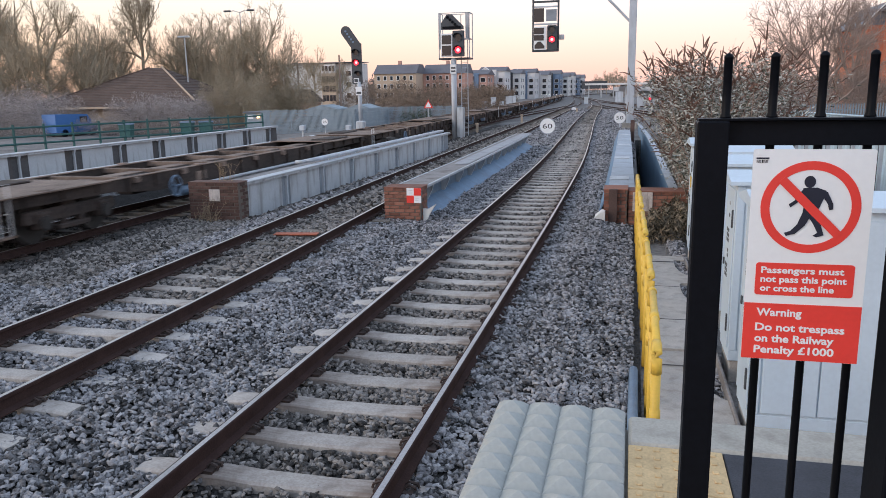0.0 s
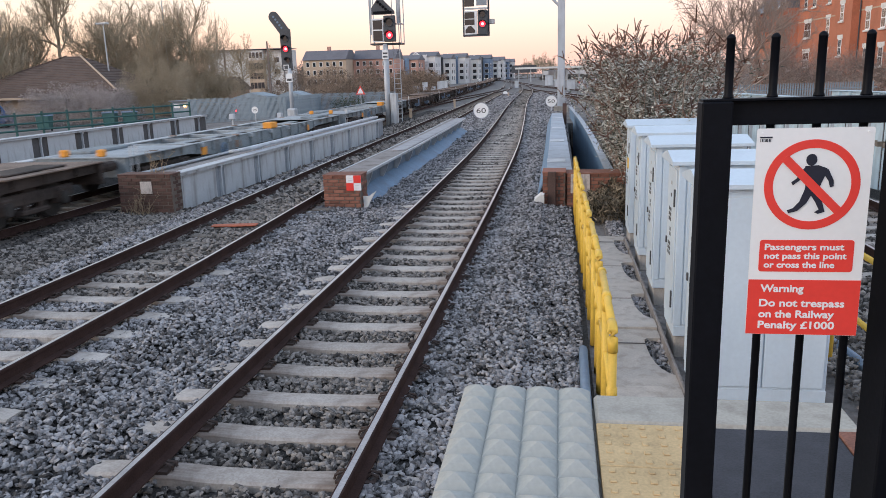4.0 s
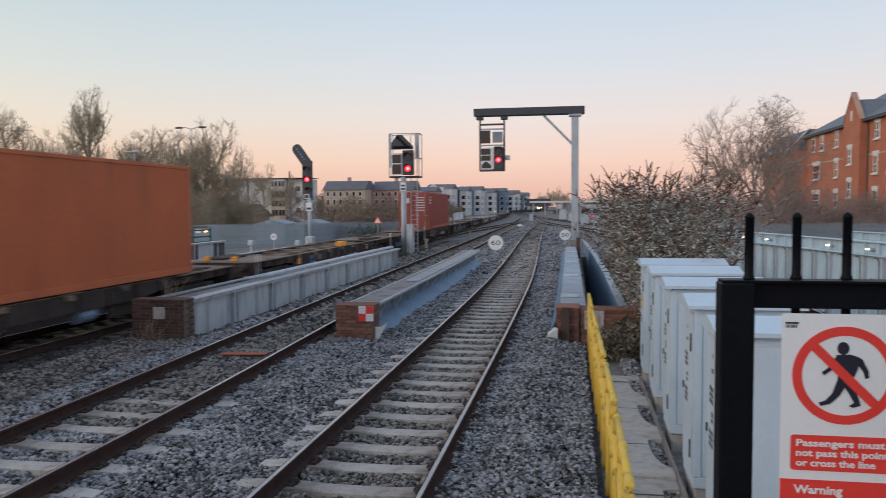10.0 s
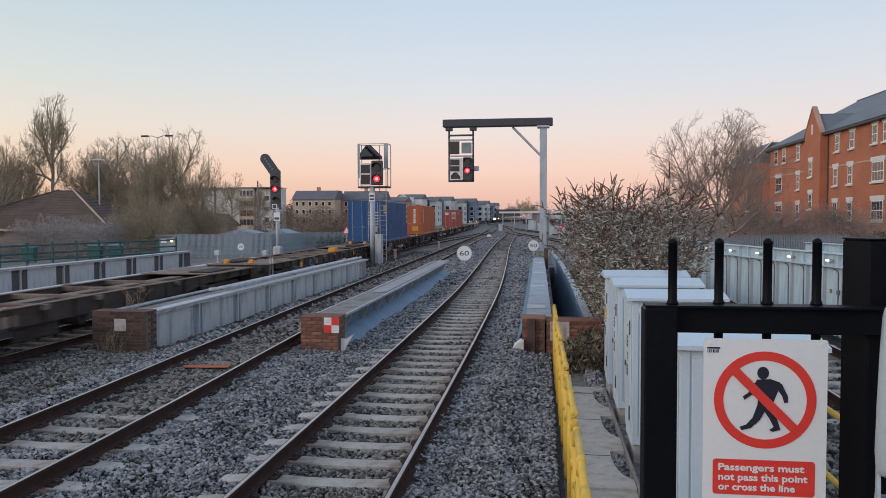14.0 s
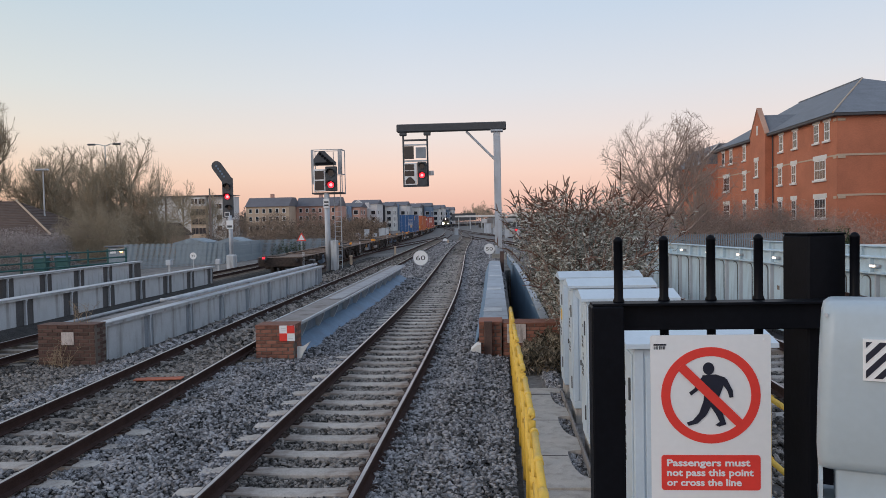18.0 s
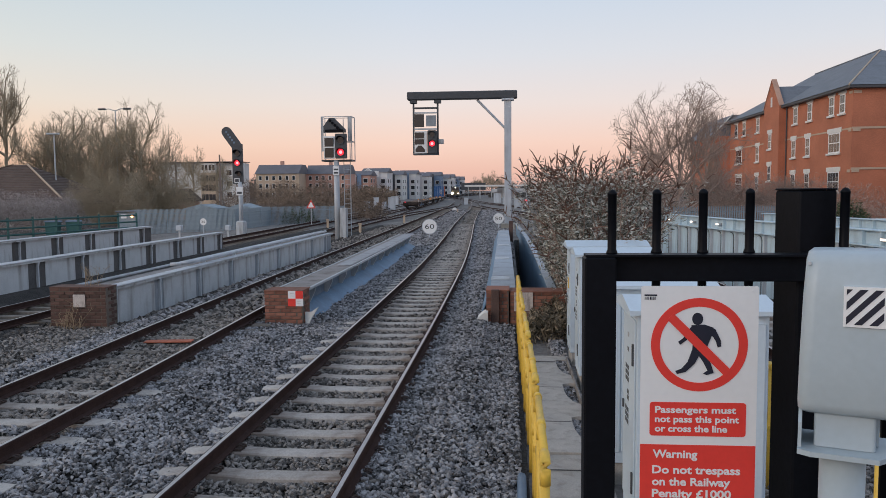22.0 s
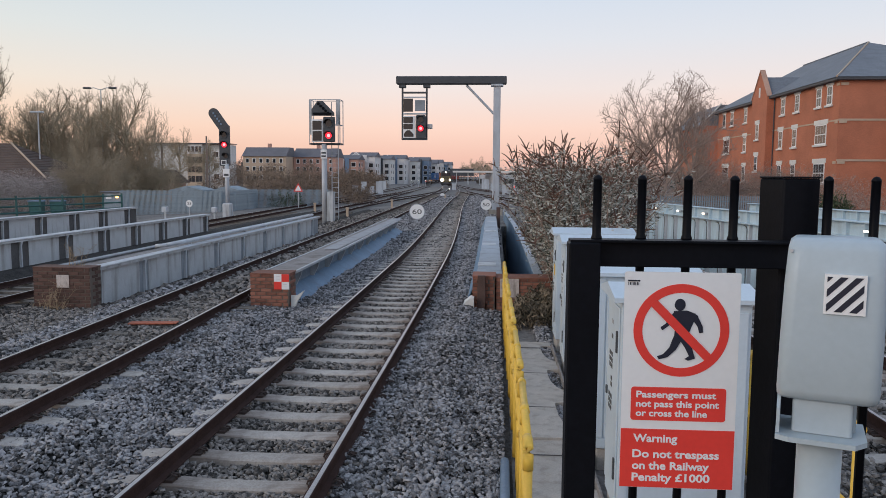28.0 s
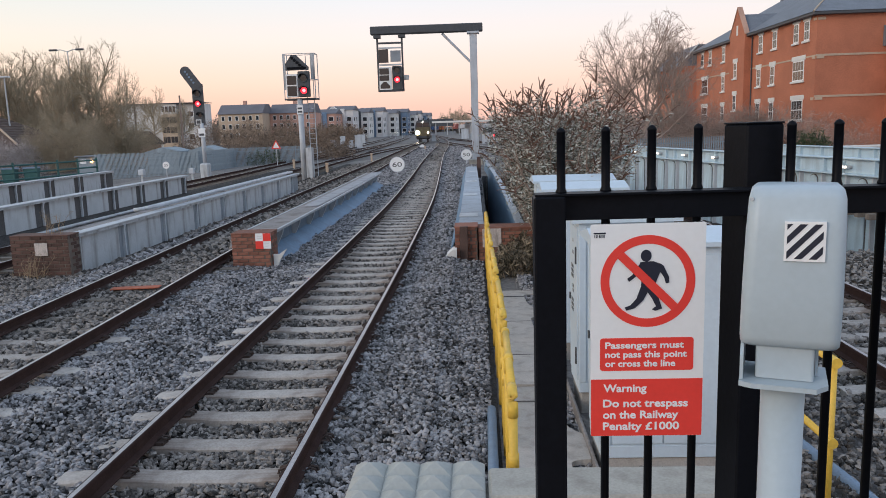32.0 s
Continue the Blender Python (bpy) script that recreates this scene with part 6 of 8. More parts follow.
    hw = S()
    for k in range(n):
        a0, a1 = 2 * math.pi * k / n, 2 * math.pi * (k + 1) / n
        hw.tube([(1.22, 5.9 + 0.24 * math.cos(a0), 0.62 + 0.24 * math.sin(a0)), (1.22, 5.9 + 0.24 * math.cos(a1), 0.62 + 0.24 * math.sin(a1))], 0.025, 5)
    hw.tube([(1.15, 5.9, 0.62), (1.23, 5.9, 0.62)], 0.05, 6)
    for a in (0, 2.1, 4.2):
        hw.tube([(1.22, 5.9, 0.62), (1.22, 5.9 + 0.24 * math.cos(a), 0.62 + 0.24 * math.sin(a))], 0.02, 5)
    part("hand_wheel", hw, "bluepipe", w, "blue-grey brake hand wheel")
    for x in (-0.87, 0.87):
        for y, d in ((0.0, -0.45), (L, 0.45)):
            part("buffer", S().tube([(x, y, 0.82), (x, y + d * 0.9, 0.82), (x, y + d * 0.9, 0.82), (x, y + d, 0.82)], 0.12, 10), "wagon", w, "round buffer")
    bg, ws = bogie_mesh(), wheelset_mesh()
    for y in (2.4, L - 2.4):
        b = part("bogie", bg, "wagon", w, "grimy bogie frame")
        b.matrix_basis = pose(0, y, 0)
        for dy in (-0.9, 0.9):
            part("wheelset", ws, "wheel", b).matrix_basis = pose(0, dy, 0)
    return w


def container(mat, label, kind):
    """A high-cube box: corner posts, rails, corrugated walls, door gear; its rear end at y = 0, its floor at z = 0."""
    c = thing("freight_container", label, "container", "freight containers")
    L, W, Hh = 12.19, 2.44, 2.90
    h = W / 2
    for x in (-h, h - 0.12):
        for y in (0.0, L - 0.14):
            part("corner_post", S().box(x, x + 0.12, y, y + 0.14, 0.0, Hh, 0.01), mat, c)
        part("bottom_rail", S().box(x + (0.0 if x < 0 else 0.04), x + (0.08 if x < 0 else 0.12), 0.141, L - 0.141, 0.0, 0.16, 0.008), mat, c)
        part("top_rail", S().box(x + (0.01 if x < 0 else 0.04), x + (0.08 if x < 0 else 0.11), 0.141, L - 0.141, Hh - 0.1, Hh - 0.01, 0.008), mat, c)
        # corrugated side
        ys, pts = 0.15, []
        while ys < L - 0.3:
            pts += [(ys, 0.0), (ys + 0.07, 0.0), (ys + 0.11, 0.045), (ys + 0.20, 0.045), (ys + 0.24, 0.0)]
            ys += 0.276
        pts.append((L - 0.15, 0.0))
        sg = 1 if x > 0 else -1
        vs = [(sg * (h - 0.012 - d), y, z) for z in (0.161, Hh - 0.101) for y, d in pts]
        m = len(pts)
        part("side_wall", S().add(vs, [(k, k + 1, k + 1 + m, k + m) for k in range(m - 1)]), mat, c, "corrugated side wall")
    part("roof", S().box(-h + 0.08, h - 0.08, 0.02, L - 0.02, Hh - 0.04, Hh - 0.02), mat, c)
    part("floor", S().box(-h + 0.09, h - 0.09, 0.02, L - 0.02, 0.02, 0.14), "wagon", c)
    part("front_wall", S().box(-h + 0.121, h - 0.121, L - 0.07, L - 0.03, 0.161, Hh - 0.101), mat, c)
    part("header", S().box(-h + 0.121, h - 0.121, 0.0, 0.1, Hh - 0.13, Hh - 0.005, 0.008), mat, c)
    part("sill", S().box(-h + 0.121, h - 0.121, 0.0, 0.1, 0.0, 0.15, 0.008), mat, c)
    for x0, x1 in ((-h + 0.125, -0.006), (0.006, h - 0.125)):
        dr = part("door", S().box(x0, x1, 0.03, 0.07, 0.155, Hh - 0.135, 0.006), mat, c, "container door leaf")
        for k in range(5):
            part("door_panel", S().box(x0 + 0.06, x1 - 0.06, 0.012, 0.0295, 0.27 + 0.5 * k, 0.62 + 0.5 * k, 0.015), mat, dr, "raised door panel")
        for xx in (x0 + 0.22, x1 - 0.22):
            part("lock_rod", S().tube([(xx, -0.01, 0.08), (xx, -0.01, Hh - 0.08)], 0.017, 6), "galv" if mat != "orange" else mat, dr, "vertical lock rod")
            part("lock_handle", S().box(xx - 0.02, xx + 0.2, -0.035, -0.02, 1.05, 1.09), "galv", dr)
    if kind == "blue":
        part("logo_panel", S().box(h + 0.001, h + 0.004, 0.35, 1.75, 2.25, 2.62), "amber", c, "yellow panel of plain shapes")
        part("code_bar", S().box(h + 0.001, h + 0.004, 0.45, 1.4, 2.02, 2.12), "white", c, "white bar")
        part("code_bar", S().box(h + 0.001, h + 0.004, 0.3, 0.7, 2.02, 2.12), "signred", c, "red bar")
        for k in range(5):
            part("code_bar", S().box(0.2, 0.95, -0.016, -0.012, 2.05 - 0.2 * k, 2.10 - 0.2 * k), "fargrey", c, "white line of writing")
        for k in range(4):
            part("code_bar", S().box(h + 0.001, h + 0.004, L - 0.75, L - 0.35, 2.5 - 0.42 * k, 2.78 - 0.42 * k), "fargrey" if k % 2 == 0 else "amber", c, "column of code marks")
        part("placard", S().box(0.55, 0.85, -0.018, -0.012, 0.75, 1.15), "tan", c, "worn placard")
    if kind == "orange":
        for k in range(6):
            part("code_bar", S().box(h + 0.001, h + 0.004, 0.25, 0.55, 2.35 - 0.24 * k, 2.54 - 0.24 * k), "white", c, "white code mark in a column")
            part("code_bar", S().box(0.28, 0.5, -0.016, -0.012, 2.35 - 0.24 * k, 2.54 - 0.24 * k), "cream", c, "pale code mark")
        part("yellow_label", S().box(0.15, 0.75, -0.018, -0.012, 0.38, 0.80), "amber", c, "yellow label")
        part("placard", S().box(-0.85, -0.55, -0.018, -0.012, 2.3, 2.5), "cream", c, "small placard")
    if kind == "red":
        for k in range(3):
            part("code_bar", S().box(h + 0.001, h + 0.004, 0.25, 1.0, 2.45 - 0.22 * k, 2.56 - 0.22 * k), "white", c, "white line of writing")
        for k in range(6):
            part("code_bar", S().box(0.15, 0.85, -0.016, -0.012, 2.45 - 0.2 * k, 2.52 - 0.2 * k), "cream", c, "pale line of writing")
        part("placard", S().box(-0.95, -0.35, -0.018, -0.012, 2.05, 2.45), "cream", c, "pale panel of plain shapes")
    return c


PACE = ((0, 16.4), (11, 16.4), (13, 17.4), (15, 19.2), (18, 19.2), (24, 18.9), (32, 18.9))


def gone(t):
    """Metres that the train has run by t seconds, as it gathers speed."""
    ts = np.linspace(0, t, 200)
    v = np.interp(ts, [p[0] for p in PACE], [p[1] for p in PACE])
    return float(((v[1:] + v[:-1]) / 2 * np.diff(ts)).sum()) + 1.0


def rows_for(p, z, fx, length, times):
    """Poses along a line for a body whose rear end is p metres along at the start."""
    rows = []
    for t in times:
        y = p + gone(t)
        ya, yb = y + length * 0.15, y + length * 0.85
        xa, xb = fx(ya), fx(yb)
        yaw = math.atan2(-(xb - xa), yb - ya)
        rows.append((t, Matrix.Translation((xa + math.sin(yaw) * length * 0.15, y, z)) @ pose(0, 0, 0, 0, 0, math.degrees(yaw))))
    return rows


TRAIN = []
plain_wagon, marked_wagon, blue_wagon = wagon(False), wagon(True), wagon(True, "wagonblue", "deckblue")
FRONT = 19.7
starts = [TAIL + 21.2 * k for k in range(7)] + [-121.2] + [-108.55 + FRONT * k for k in range(19)]
for k, p in enumerate(starts):
    src = marked_wagon if k in (1, 3, 4, 6, 8, 12) else plain_wagon
    src = blue_wagon if k in (11, 12) else src
    w = src if k in (0, 1, 11) else copy_thing(src, pose(0, 0, 0))
    long = PITCH
    if k == 7:
        w.scale = (1, 0.59, 1)
        long = PITCH * 0.59
    if k > 7:
        w.scale = (1, FRONT / PITCH, 1)
        long = FRONT
    TRAIN.append((w, p, Z3, long))
for mat, label, kind, p in (("red", "faded red high-cube freight container riding on a flat wagon", "red", -105.8), ("orange", "orange high-cube freight container with white code column and yellow label", "orange", -157.5), ("cblue", "dark blue high-cube freight container with yellow panel", "blue", -180.95)):
    TRAIN.append((container(mat, label, kind), p, Z3 + 1.04, 12.19))
tail_lamp = thing("tail_lamp", "small red flashing tail lamp on the last wagon", "lamp")
part("lamp_case", S().box(-0.95, -0.7, -0.25, -0.02, 0.86, 1.12, 0.02), "dark", tail_lamp)
part("lamp_glass", S().box(-0.89, -0.76, -0.262, -0.251, 0.95, 1.06, 0.005), "redlamp", tail_lamp, "red lamp glass")
TRAIN.append((tail_lamp, TAIL, Z3, PITCH))


# ---- the oncoming locomotive ----
def locomotive():
    """A diesel locomotive seen end on: cab front, windows, lamps, bogies; its front at y = 0, facing -y."""
    e = thing("locomotive", "oncoming diesel locomotive with yellow front and bright headlamps", "locomotive")
    prof = [(-1.32, 0.95), (1.32, 0.95), (1.34, 2.7), (1.12, 3.55), (0.6, 3.85), (-0.6, 3.85), (-1.12, 3.55), (-1.34, 2.7)]
    part("body", S().prism(prof, 0.5, 20.5), "dark", e, "dark body shell")
    front = S()
    fr = [(-1.25, 0.95), (1.25, 0.95), (1.25, 2.5), (-1.25, 2.5)]
    front.prism(fr, 0.0, 0.499)
    part("nose", front, "locoyellow", e, "yellow cab front")
    part("cab_roof", S().prism([(-1.25, 2.5), (1.25, 2.5), (1.05, 3.5), (0.55, 3.8), (-0.55, 3.8), (-1.05, 3.5)], 0.25, 0.499), "dark", e, "dark cab top")
    for x0, x1 in ((-1.08, -0.06), (0.06, 1.08)):
        part("windscreen", S().box(x0, x1, 0.22, 0.249, 2.55, 3.3, 0.01), "pane", e, "dark windscreen")
    # the left disc is widened so that its glow includes the lamp's glare
    for x in (-0.95, 0.95):
        part("headlamp", S().tube([(x, -0.06, 1.55), (x, -0.001, 1.55)], 0.36 if x < 0 else 0.14, 16), "headlamp", e, "bright headlamp")
    part("top_lamp", S().tube([(0, 0.19, 3.4), (0, 0.249, 3.4)], 0.11, 12), "headlamp", e, "bright top lamp")
    part("buffer_beam", S().box(-1.3, 1.3, -0.05, 0.4, 0.55, 0.949, 0.02), "dark", e)
    for x in (-0.87, 0.87):
        part("buffer", S().tube([(x, -0.05, 0.85), (x, -0.5, 0.85)], 0.2, 12), "wagon", e, "round buffer")
    bg, ws = bogie_mesh(), wheelset_mesh()
    for y in (3.5, 17.0):
        b = part("bogie", bg, "wagon", e)
        b.matrix_basis = pose(0, y, 0.05)
        for dy in (-0.9, 0.9):
            part("wheelset", ws, "wheel", b).matrix_basis = pose(0, dy, 0)
    return e


LOCO = locomotive()


def car():
    """A hatchback seen from behind through the palisade: body, windows, lamps, wheels; its tail at x = 0 facing -x."""
    c = thing("car", "dark hatchback with lit red tail lamps behind the palisade fence", "car")
    part("body", S().prism([(0.0, 0.3), (3.9, 0.3), (3.95, 0.7), (3.2, 0.9), (2.5, 1.4), (0.7, 1.45), (0.15, 1.0), (0.0, 0.8)], -0.82, 0.82, "y"), "dark", c, "dark painted body")
    part("rear_window", S().prism([(0.17, 1.02), (0.66, 1.41), (0.63, 1.43), (0.14, 1.04)], -0.65, 0.65, "y"), "pane", c)
    for y in (-0.7, 0.7):
        part("tail_lamp", S().box(-0.03, -0.001, y - 0.13, y + 0.13, 0.72, 0.92, 0.005), "redlamp", c, "lit red tail lamp")
    for x in (0.7, 3.1):
        for y in (-0.85, 0.65):
            part("wheel", S().tube([(x, y, 0.3), (x, y + 0.2, 0.3)], 0.3, 14), "black", c)
    return c


CAR = car()


def motions():
    grid = [0, 4, 8, 12, 16, 20, 24, 28, 32]
    fine = [0, 2, 4, 6, 8, 10, 11, 12, 13, 14, 15, 16, 18, 20, 22, 24, 26, 28, 30, 32]
    for ob, p, z, length in TRAIN:
        walk(ob, rows_for(p, z, x3, length, fine))
    rows = []
    for t in [0, 4, 8, 12, 16] + list(range(18, 33)):
        y = 138 + 12.0 * (32 - t)
        xa, xb = x2(y), x2(y + 18)
        rows.append((t, pose(xa, y, Z2 - 0.05, 0, 0, math.degrees(math.atan2(-(xb - xa), 18)))))
    walk(LOCO, rows)
    walk(CAR, [(t, pose(x, 67.5, -0.9, 0, 0, 172)) for t, x in ((0, -27.3), (0.8, -27.5), (3.5, -28.2), (6, -42), (9, -75), (14, -140), (32, -370))])


# ---- the red brick flats on the right ----
def sash_window(parent, y, z, w, h, x, mat="white"):
    """A white sash window with lintel and sill, set in the wall that faces -x."""
    f = part("window", S().box(x - 0.03, x + 0.05, y - w / 2, y + w / 2, z, z + h, 0.01), mat, parent, "white-framed sash window")
    n = 4 if w > 1.5 else 2
    step = (w - 0.18) / n
    for k in range(n):
        a = y - w / 2 + 0.09 + k * step
        for c, d in ((z + 0.09, z + h / 2 - 0.04), (z + h / 2 + 0.04, z + h - 0.09)):
            part("pane", S().box(x - 0.04, x - 0.031, a + 0.03, a + step - 0.03, c, d), "pane", f)
    part("sill", S().box(x - 0.16, x - 0.001, y - w / 2 - 0.15, y + w / 2 + 0.15, z - 0.16, z - 0.005, 0.02), "cream", f, "pale stone sill")
    part("lintel", S().box(x - 0.05, x - 0.001, y - w / 2 - 0.22, y + w / 2 + 0.22, z + h + 0.005, z + h + 0.36, 0.01), "cream", f, "pale stone lintel")


def brick_flats():
    b = thing("apartment_building", "three-storey orange-red brick flats with slate roof and white sash windows", "building")
    x, ya, yb, ev = 25.3, 59.3, 90.3, 9.8
    part("wall", S().box(x, x + 16, ya, yb, -1.2, ev), "brickwall", b, "orange-red brick walls")
    part("string_course", S().box(x - 0.03, x - 0.001, ya, yb, 6.84, 6.96), "tan", b, "pale brick band")
    part("string_course", S().box(x, x + 16, ya - 0.05, ya - 0.001, 6.85, 7.0), "tan", b, "pale brick band")
    part("string_course", S().box(x, x + 16, ya - 0.05, ya - 0.001, 3.85, 4.0), "tan", b, "pale brick band")
    part("fascia", S().box(x - 0.45, x + 16.4, ya - 0.45, yb + 0.4, ev + 0.001, ev + 0.22, 0.02), "dark", b, "dark eaves gutter")
    ro = S()
    e, r = 0.5, 4.6
    z0, z1 = ev + 0.222, ev + 5.0
    xr = x + 8
    ro.add([(x - e, ya - e, z0), (x + 16 + e, ya - e, z0), (x + 16 + e, yb + e, z0), (x - e, yb + e, z0), (xr, ya + 13.4, z1), (xr, yb - 3, z1)], [(0, 1, 4), (1, 2, 5, 4), (2, 3, 5), (3, 0, 4, 5), (3, 2, 1, 0)])
    part("roof", ro, "slate", b, "hipped slate roof")
    part("hip_ridge", S().tube([(x - e, ya - e, z0 + 0.02), (xr, ya + 13.4, z1 + 0.02)], 0.07, 6), "tan", b, "pale hip tiles")
    part("hip_ridge", S().tube([(xr, ya + 13.4, z1 + 0.02), (xr, yb - 3, z1 + 0.02)], 0.09, 6), "slate", b, "ridge tiles")
    # gabled bay
    g0, g1 = 72.9, 77.0
    gm = (g0 + g1) / 2
    gb = part("gable_bay", S().prism([(g0, -1.2), (g1, -1.2), (g1, ev + 0.3), (gm, ev + 2.75), (g0, ev + 0.3)], x - 0.6, x - 0.28, "x"), "brickwall", b, "brick gabled bay")
    part("bay_body", S().box(x - 0.279, x - 0.001, g0, g1, -1.2, ev - 0.01), "brickwall", gb, "brick bay side")
    part("gable_coping", S().prism([(g0 - 0.12, ev + 0.22), (gm, ev + 2.77), (g1 + 0.12, ev + 0.22), (g1 + 0.12, ev + 0.33), (gm, ev + 2.9), (g0 - 0.12, ev + 0.33)], x - 0.66, x - 0.2, "x"), "brickpale", gb, "pale brick gable coping")
    part("gable_roof", S().prism([(g0 - 0.1, ev + 0.2), (gm, ev + 2.2), (g1 + 0.1, ev + 0.2)], x - 0.1, x + 4.4, "x"), "slate", b, "small slate gable roof")
    part("gable_slot", S().box(x - 0.64, x - 0.601, gm - 0.18, gm + 0.18, ev + 0.3, ev + 1.2), "cream", gb, "narrow pale slot window")
    for y in (gm + 0.3,):
        for z in (6.2, 3.2):
            sash_window(b, y, z, 0.85, 1.45, x - 0.6)
    for y, w in ((61.0, 0.95), (62.95, 0.95), (67.3, 0.95), (70.5, 0.95), (80.7, 0.95), (85.2, 1.0), (88.0, 1.0)):
        sash_window(b, y, 8.15, w, 1.45, x)
    for z in (5.2, 2.2):
        for y, w in ((62.3, 2.1), (67.6, 0.95), (70.8, 0.95), (80.7, 0.95), (86.9, 2.1)):
            sash_window(b, y, z, w, 1.55, x)
    for z, h in ((8.15, 1.5), (5.2, 1.6), (2.2, 1.6)):
        for xx in (x + 7.2, x + 12.0):
            f = part("window", S().box(xx - 0.7, xx + 0.7, ya - 0.04, ya + 0.05, z, z + h, 0.01), "white", b, "white-framed sash window")
            part("pane", S().box(xx - 0.6, xx - 0.04, ya - 0.05, ya - 0.041, z + 0.1, z + h - 0.1), "pane", f)
            part("pane", S().box(xx + 0.04, xx + 0.6, ya - 0.05, ya - 0.041, z + 0.1, z + h - 0.1), "pane", f)
    # quoin pieces where the bands meet the near corner
    for z in (9.5, 6.72, 3.7):
        part("quoin", S().box(x - 0.045, x - 0.001, ya + 0.05, ya + 0.55, z - 0.05, z + 0.16, 0.01), "tan", b, "pale corner stone")
        part("quoin", S().box(x + 0.05, x + 0.6, ya - 0.06, ya - 0.001, z - 0.05, z + 0.16, 0.01), "tan", b, "pale corner stone")
    part("rain_pipe", S().tube([(x - 0.1, g0 - 0.5, 0.0), (x - 0.1, g0 - 0.5, ev)], 0.06, 6), "dark", b, "dark rain pipe")
    # lower porch wing on the near end
    part("side_wing", S().box(x + 5.2, x + 16.2, ya - 2.4, ya - 0.002, -1.2, 7.4), "brickwall", b, "lower brick wing")
    part("wing_roof", S().prism([(ya - 2.9, 7.402), (ya - 0.003, 7.402), (ya - 0.003, 8.9)], x + 4.8, x + 16.6, "x"), "slate", b, "lean-to slate roof")
    # far lower wing
    part("far_wing", S().box(x - 1.6, x + 12, yb + 0.002, yb + 12, -1.2, 8.5), "brickwall", b, "lower brick wing")
    part("far_roof", S().prism([(x - 2.0, 8.51), (x + 12.5, 8.51), (x + 10.0, 10.9), (x + 0.3, 10.9)], yb + 0.4, yb + 12.4, "y"), "slate", b, "slate roof")
    part("wing_verge", S().prism([(x - 2.05, 8.44), (x + 0.3, 10.92), (x + 0.3, 11.05), (x - 2.05, 8.6)], yb + 0.1, yb + 0.39, "y"), "cream", b, "pale verge board")


brick_flats()
gw = thing("garden_wall", "low pale brick wall along the building's grounds", "wall", "", "structure")
part("wall_body", S().box(17.0, 60, 47.6, 48.0, -1.0, 0.55), "tan", gw)
part("coping", S().box(16.95, 60, 47.5, 48.1, 0.552, 0.66, 0.01), "cream", gw, "pale coping")


# ---- terrace of new flats in the distance ----
def far_flats():
    """A stepped row of four-storey flats, each block its own building: wall, gable front, bays, windows, balconies."""
    mats = ("farbrick", "fargrey", "cream", "fargrey", "cream", "farblue", "cream", "fargrey", "farblue", "fargrey")
    for k, mat in enumerate(mats):
        y, w = 262 + 15.5 * k, 9.5
        x = min(-57.5 + 3.55 * k, x3(y + 7) - 3 - w)
        top = (8.0, 9.4, 8.7, 9.3, 8.6, 9.2, 8.2, 8.8, 8.0, 8.2)[k]
        b = thing("apartment_building", "distant modern four-storey flats with grey gabled roofs and pale bays", "building", "distant flats")
        part("wall", S().box(x, x + w, y, y + 14, -1, top), mat, b)
        part("roof", S().prism([(y - 0.4, top + 0.001), (y + 14.4, top + 0.001), (y + 7, top + 1.7)], x - 0.3, x + w + 0.3, "x"), "roofdark", b, "pitched grey roof")
        g0, g1 = x + 0.6, x + 4.8
        gm = (g0 + g1) / 2
        gab = part("gable_front", S().prism([(g0, -1), (g1, -1), (g1, top - 0.4), (gm, top + 1.2), (g0, top - 0.4)], y - 0.9, y - 0.002), "cream" if k % 2 == 0 else mat, b, "gabled front bay")
        part("verge", S().prism([(g0 - 0.2, top - 0.5), (gm, top + 1.25), (g1 + 0.2, top - 0.5), (g1 + 0.2, top - 0.2), (gm, top + 1.55), (g0 - 0.2, top - 0.2)], y - 1.05, y - 0.4), "white", gab, "white verge boards")
        part("stair_tower", S().box(x + 5.1, x + 6.6, y - 0.5, y - 0.002, -1, top + 0.5), ("farblue", "fargrey", "dark")[k % 3], b, "narrow stair tower")
        for z in (0.6, 3.0, 5.4):
            for xx in (g0 + 0.4, gm + 0.25):
                f = part("window", S().box(xx, xx + 1.4, y - 0.96, y - 0.901, z, z + 1.7), "white", b, "white-framed window")
                part("pane", S().box(xx + 0.12, xx + 1.28, y - 0.98, y - 0.961, z + 0.1, z + 1.6), "pane", f)
            part("balcony", S().box(gm - 1.2, gm + 1.2, y - 1.7, y - 0.981, z - 0.3, z - 0.15), "white", b, "pale balcony slab")
            part("balcony_rail", S().box(gm - 1.2, gm + 1.2, y - 1.7, y - 1.65, z - 0.149, z + 0.55), "fargrey", b, "balcony rail panel")
            f = part("window", S().box(x + 7.2, x + 8.9, y - 0.08, y - 0.001, z, z + 1.6), "white", b, "white-framed window")
            part("pane", S().box(x + 7.32, x + 8.78, y - 0.1, y - 0.081, z + 0.1, z + 1.5), "pane", f)
            for yy in (y + 2.5, y + 7.5):
                f = part("window", S().box(x + w + 0.001, x + w + 0.06, yy, yy + 1.8, z, z + 1.6), "white", b, "white-framed window")
                part("pane", S().box(x + w + 0.061, x + w + 0.08, yy + 0.12, yy + 1.68, z + 0.1, z + 1.5), "pane", f)


far_flats()


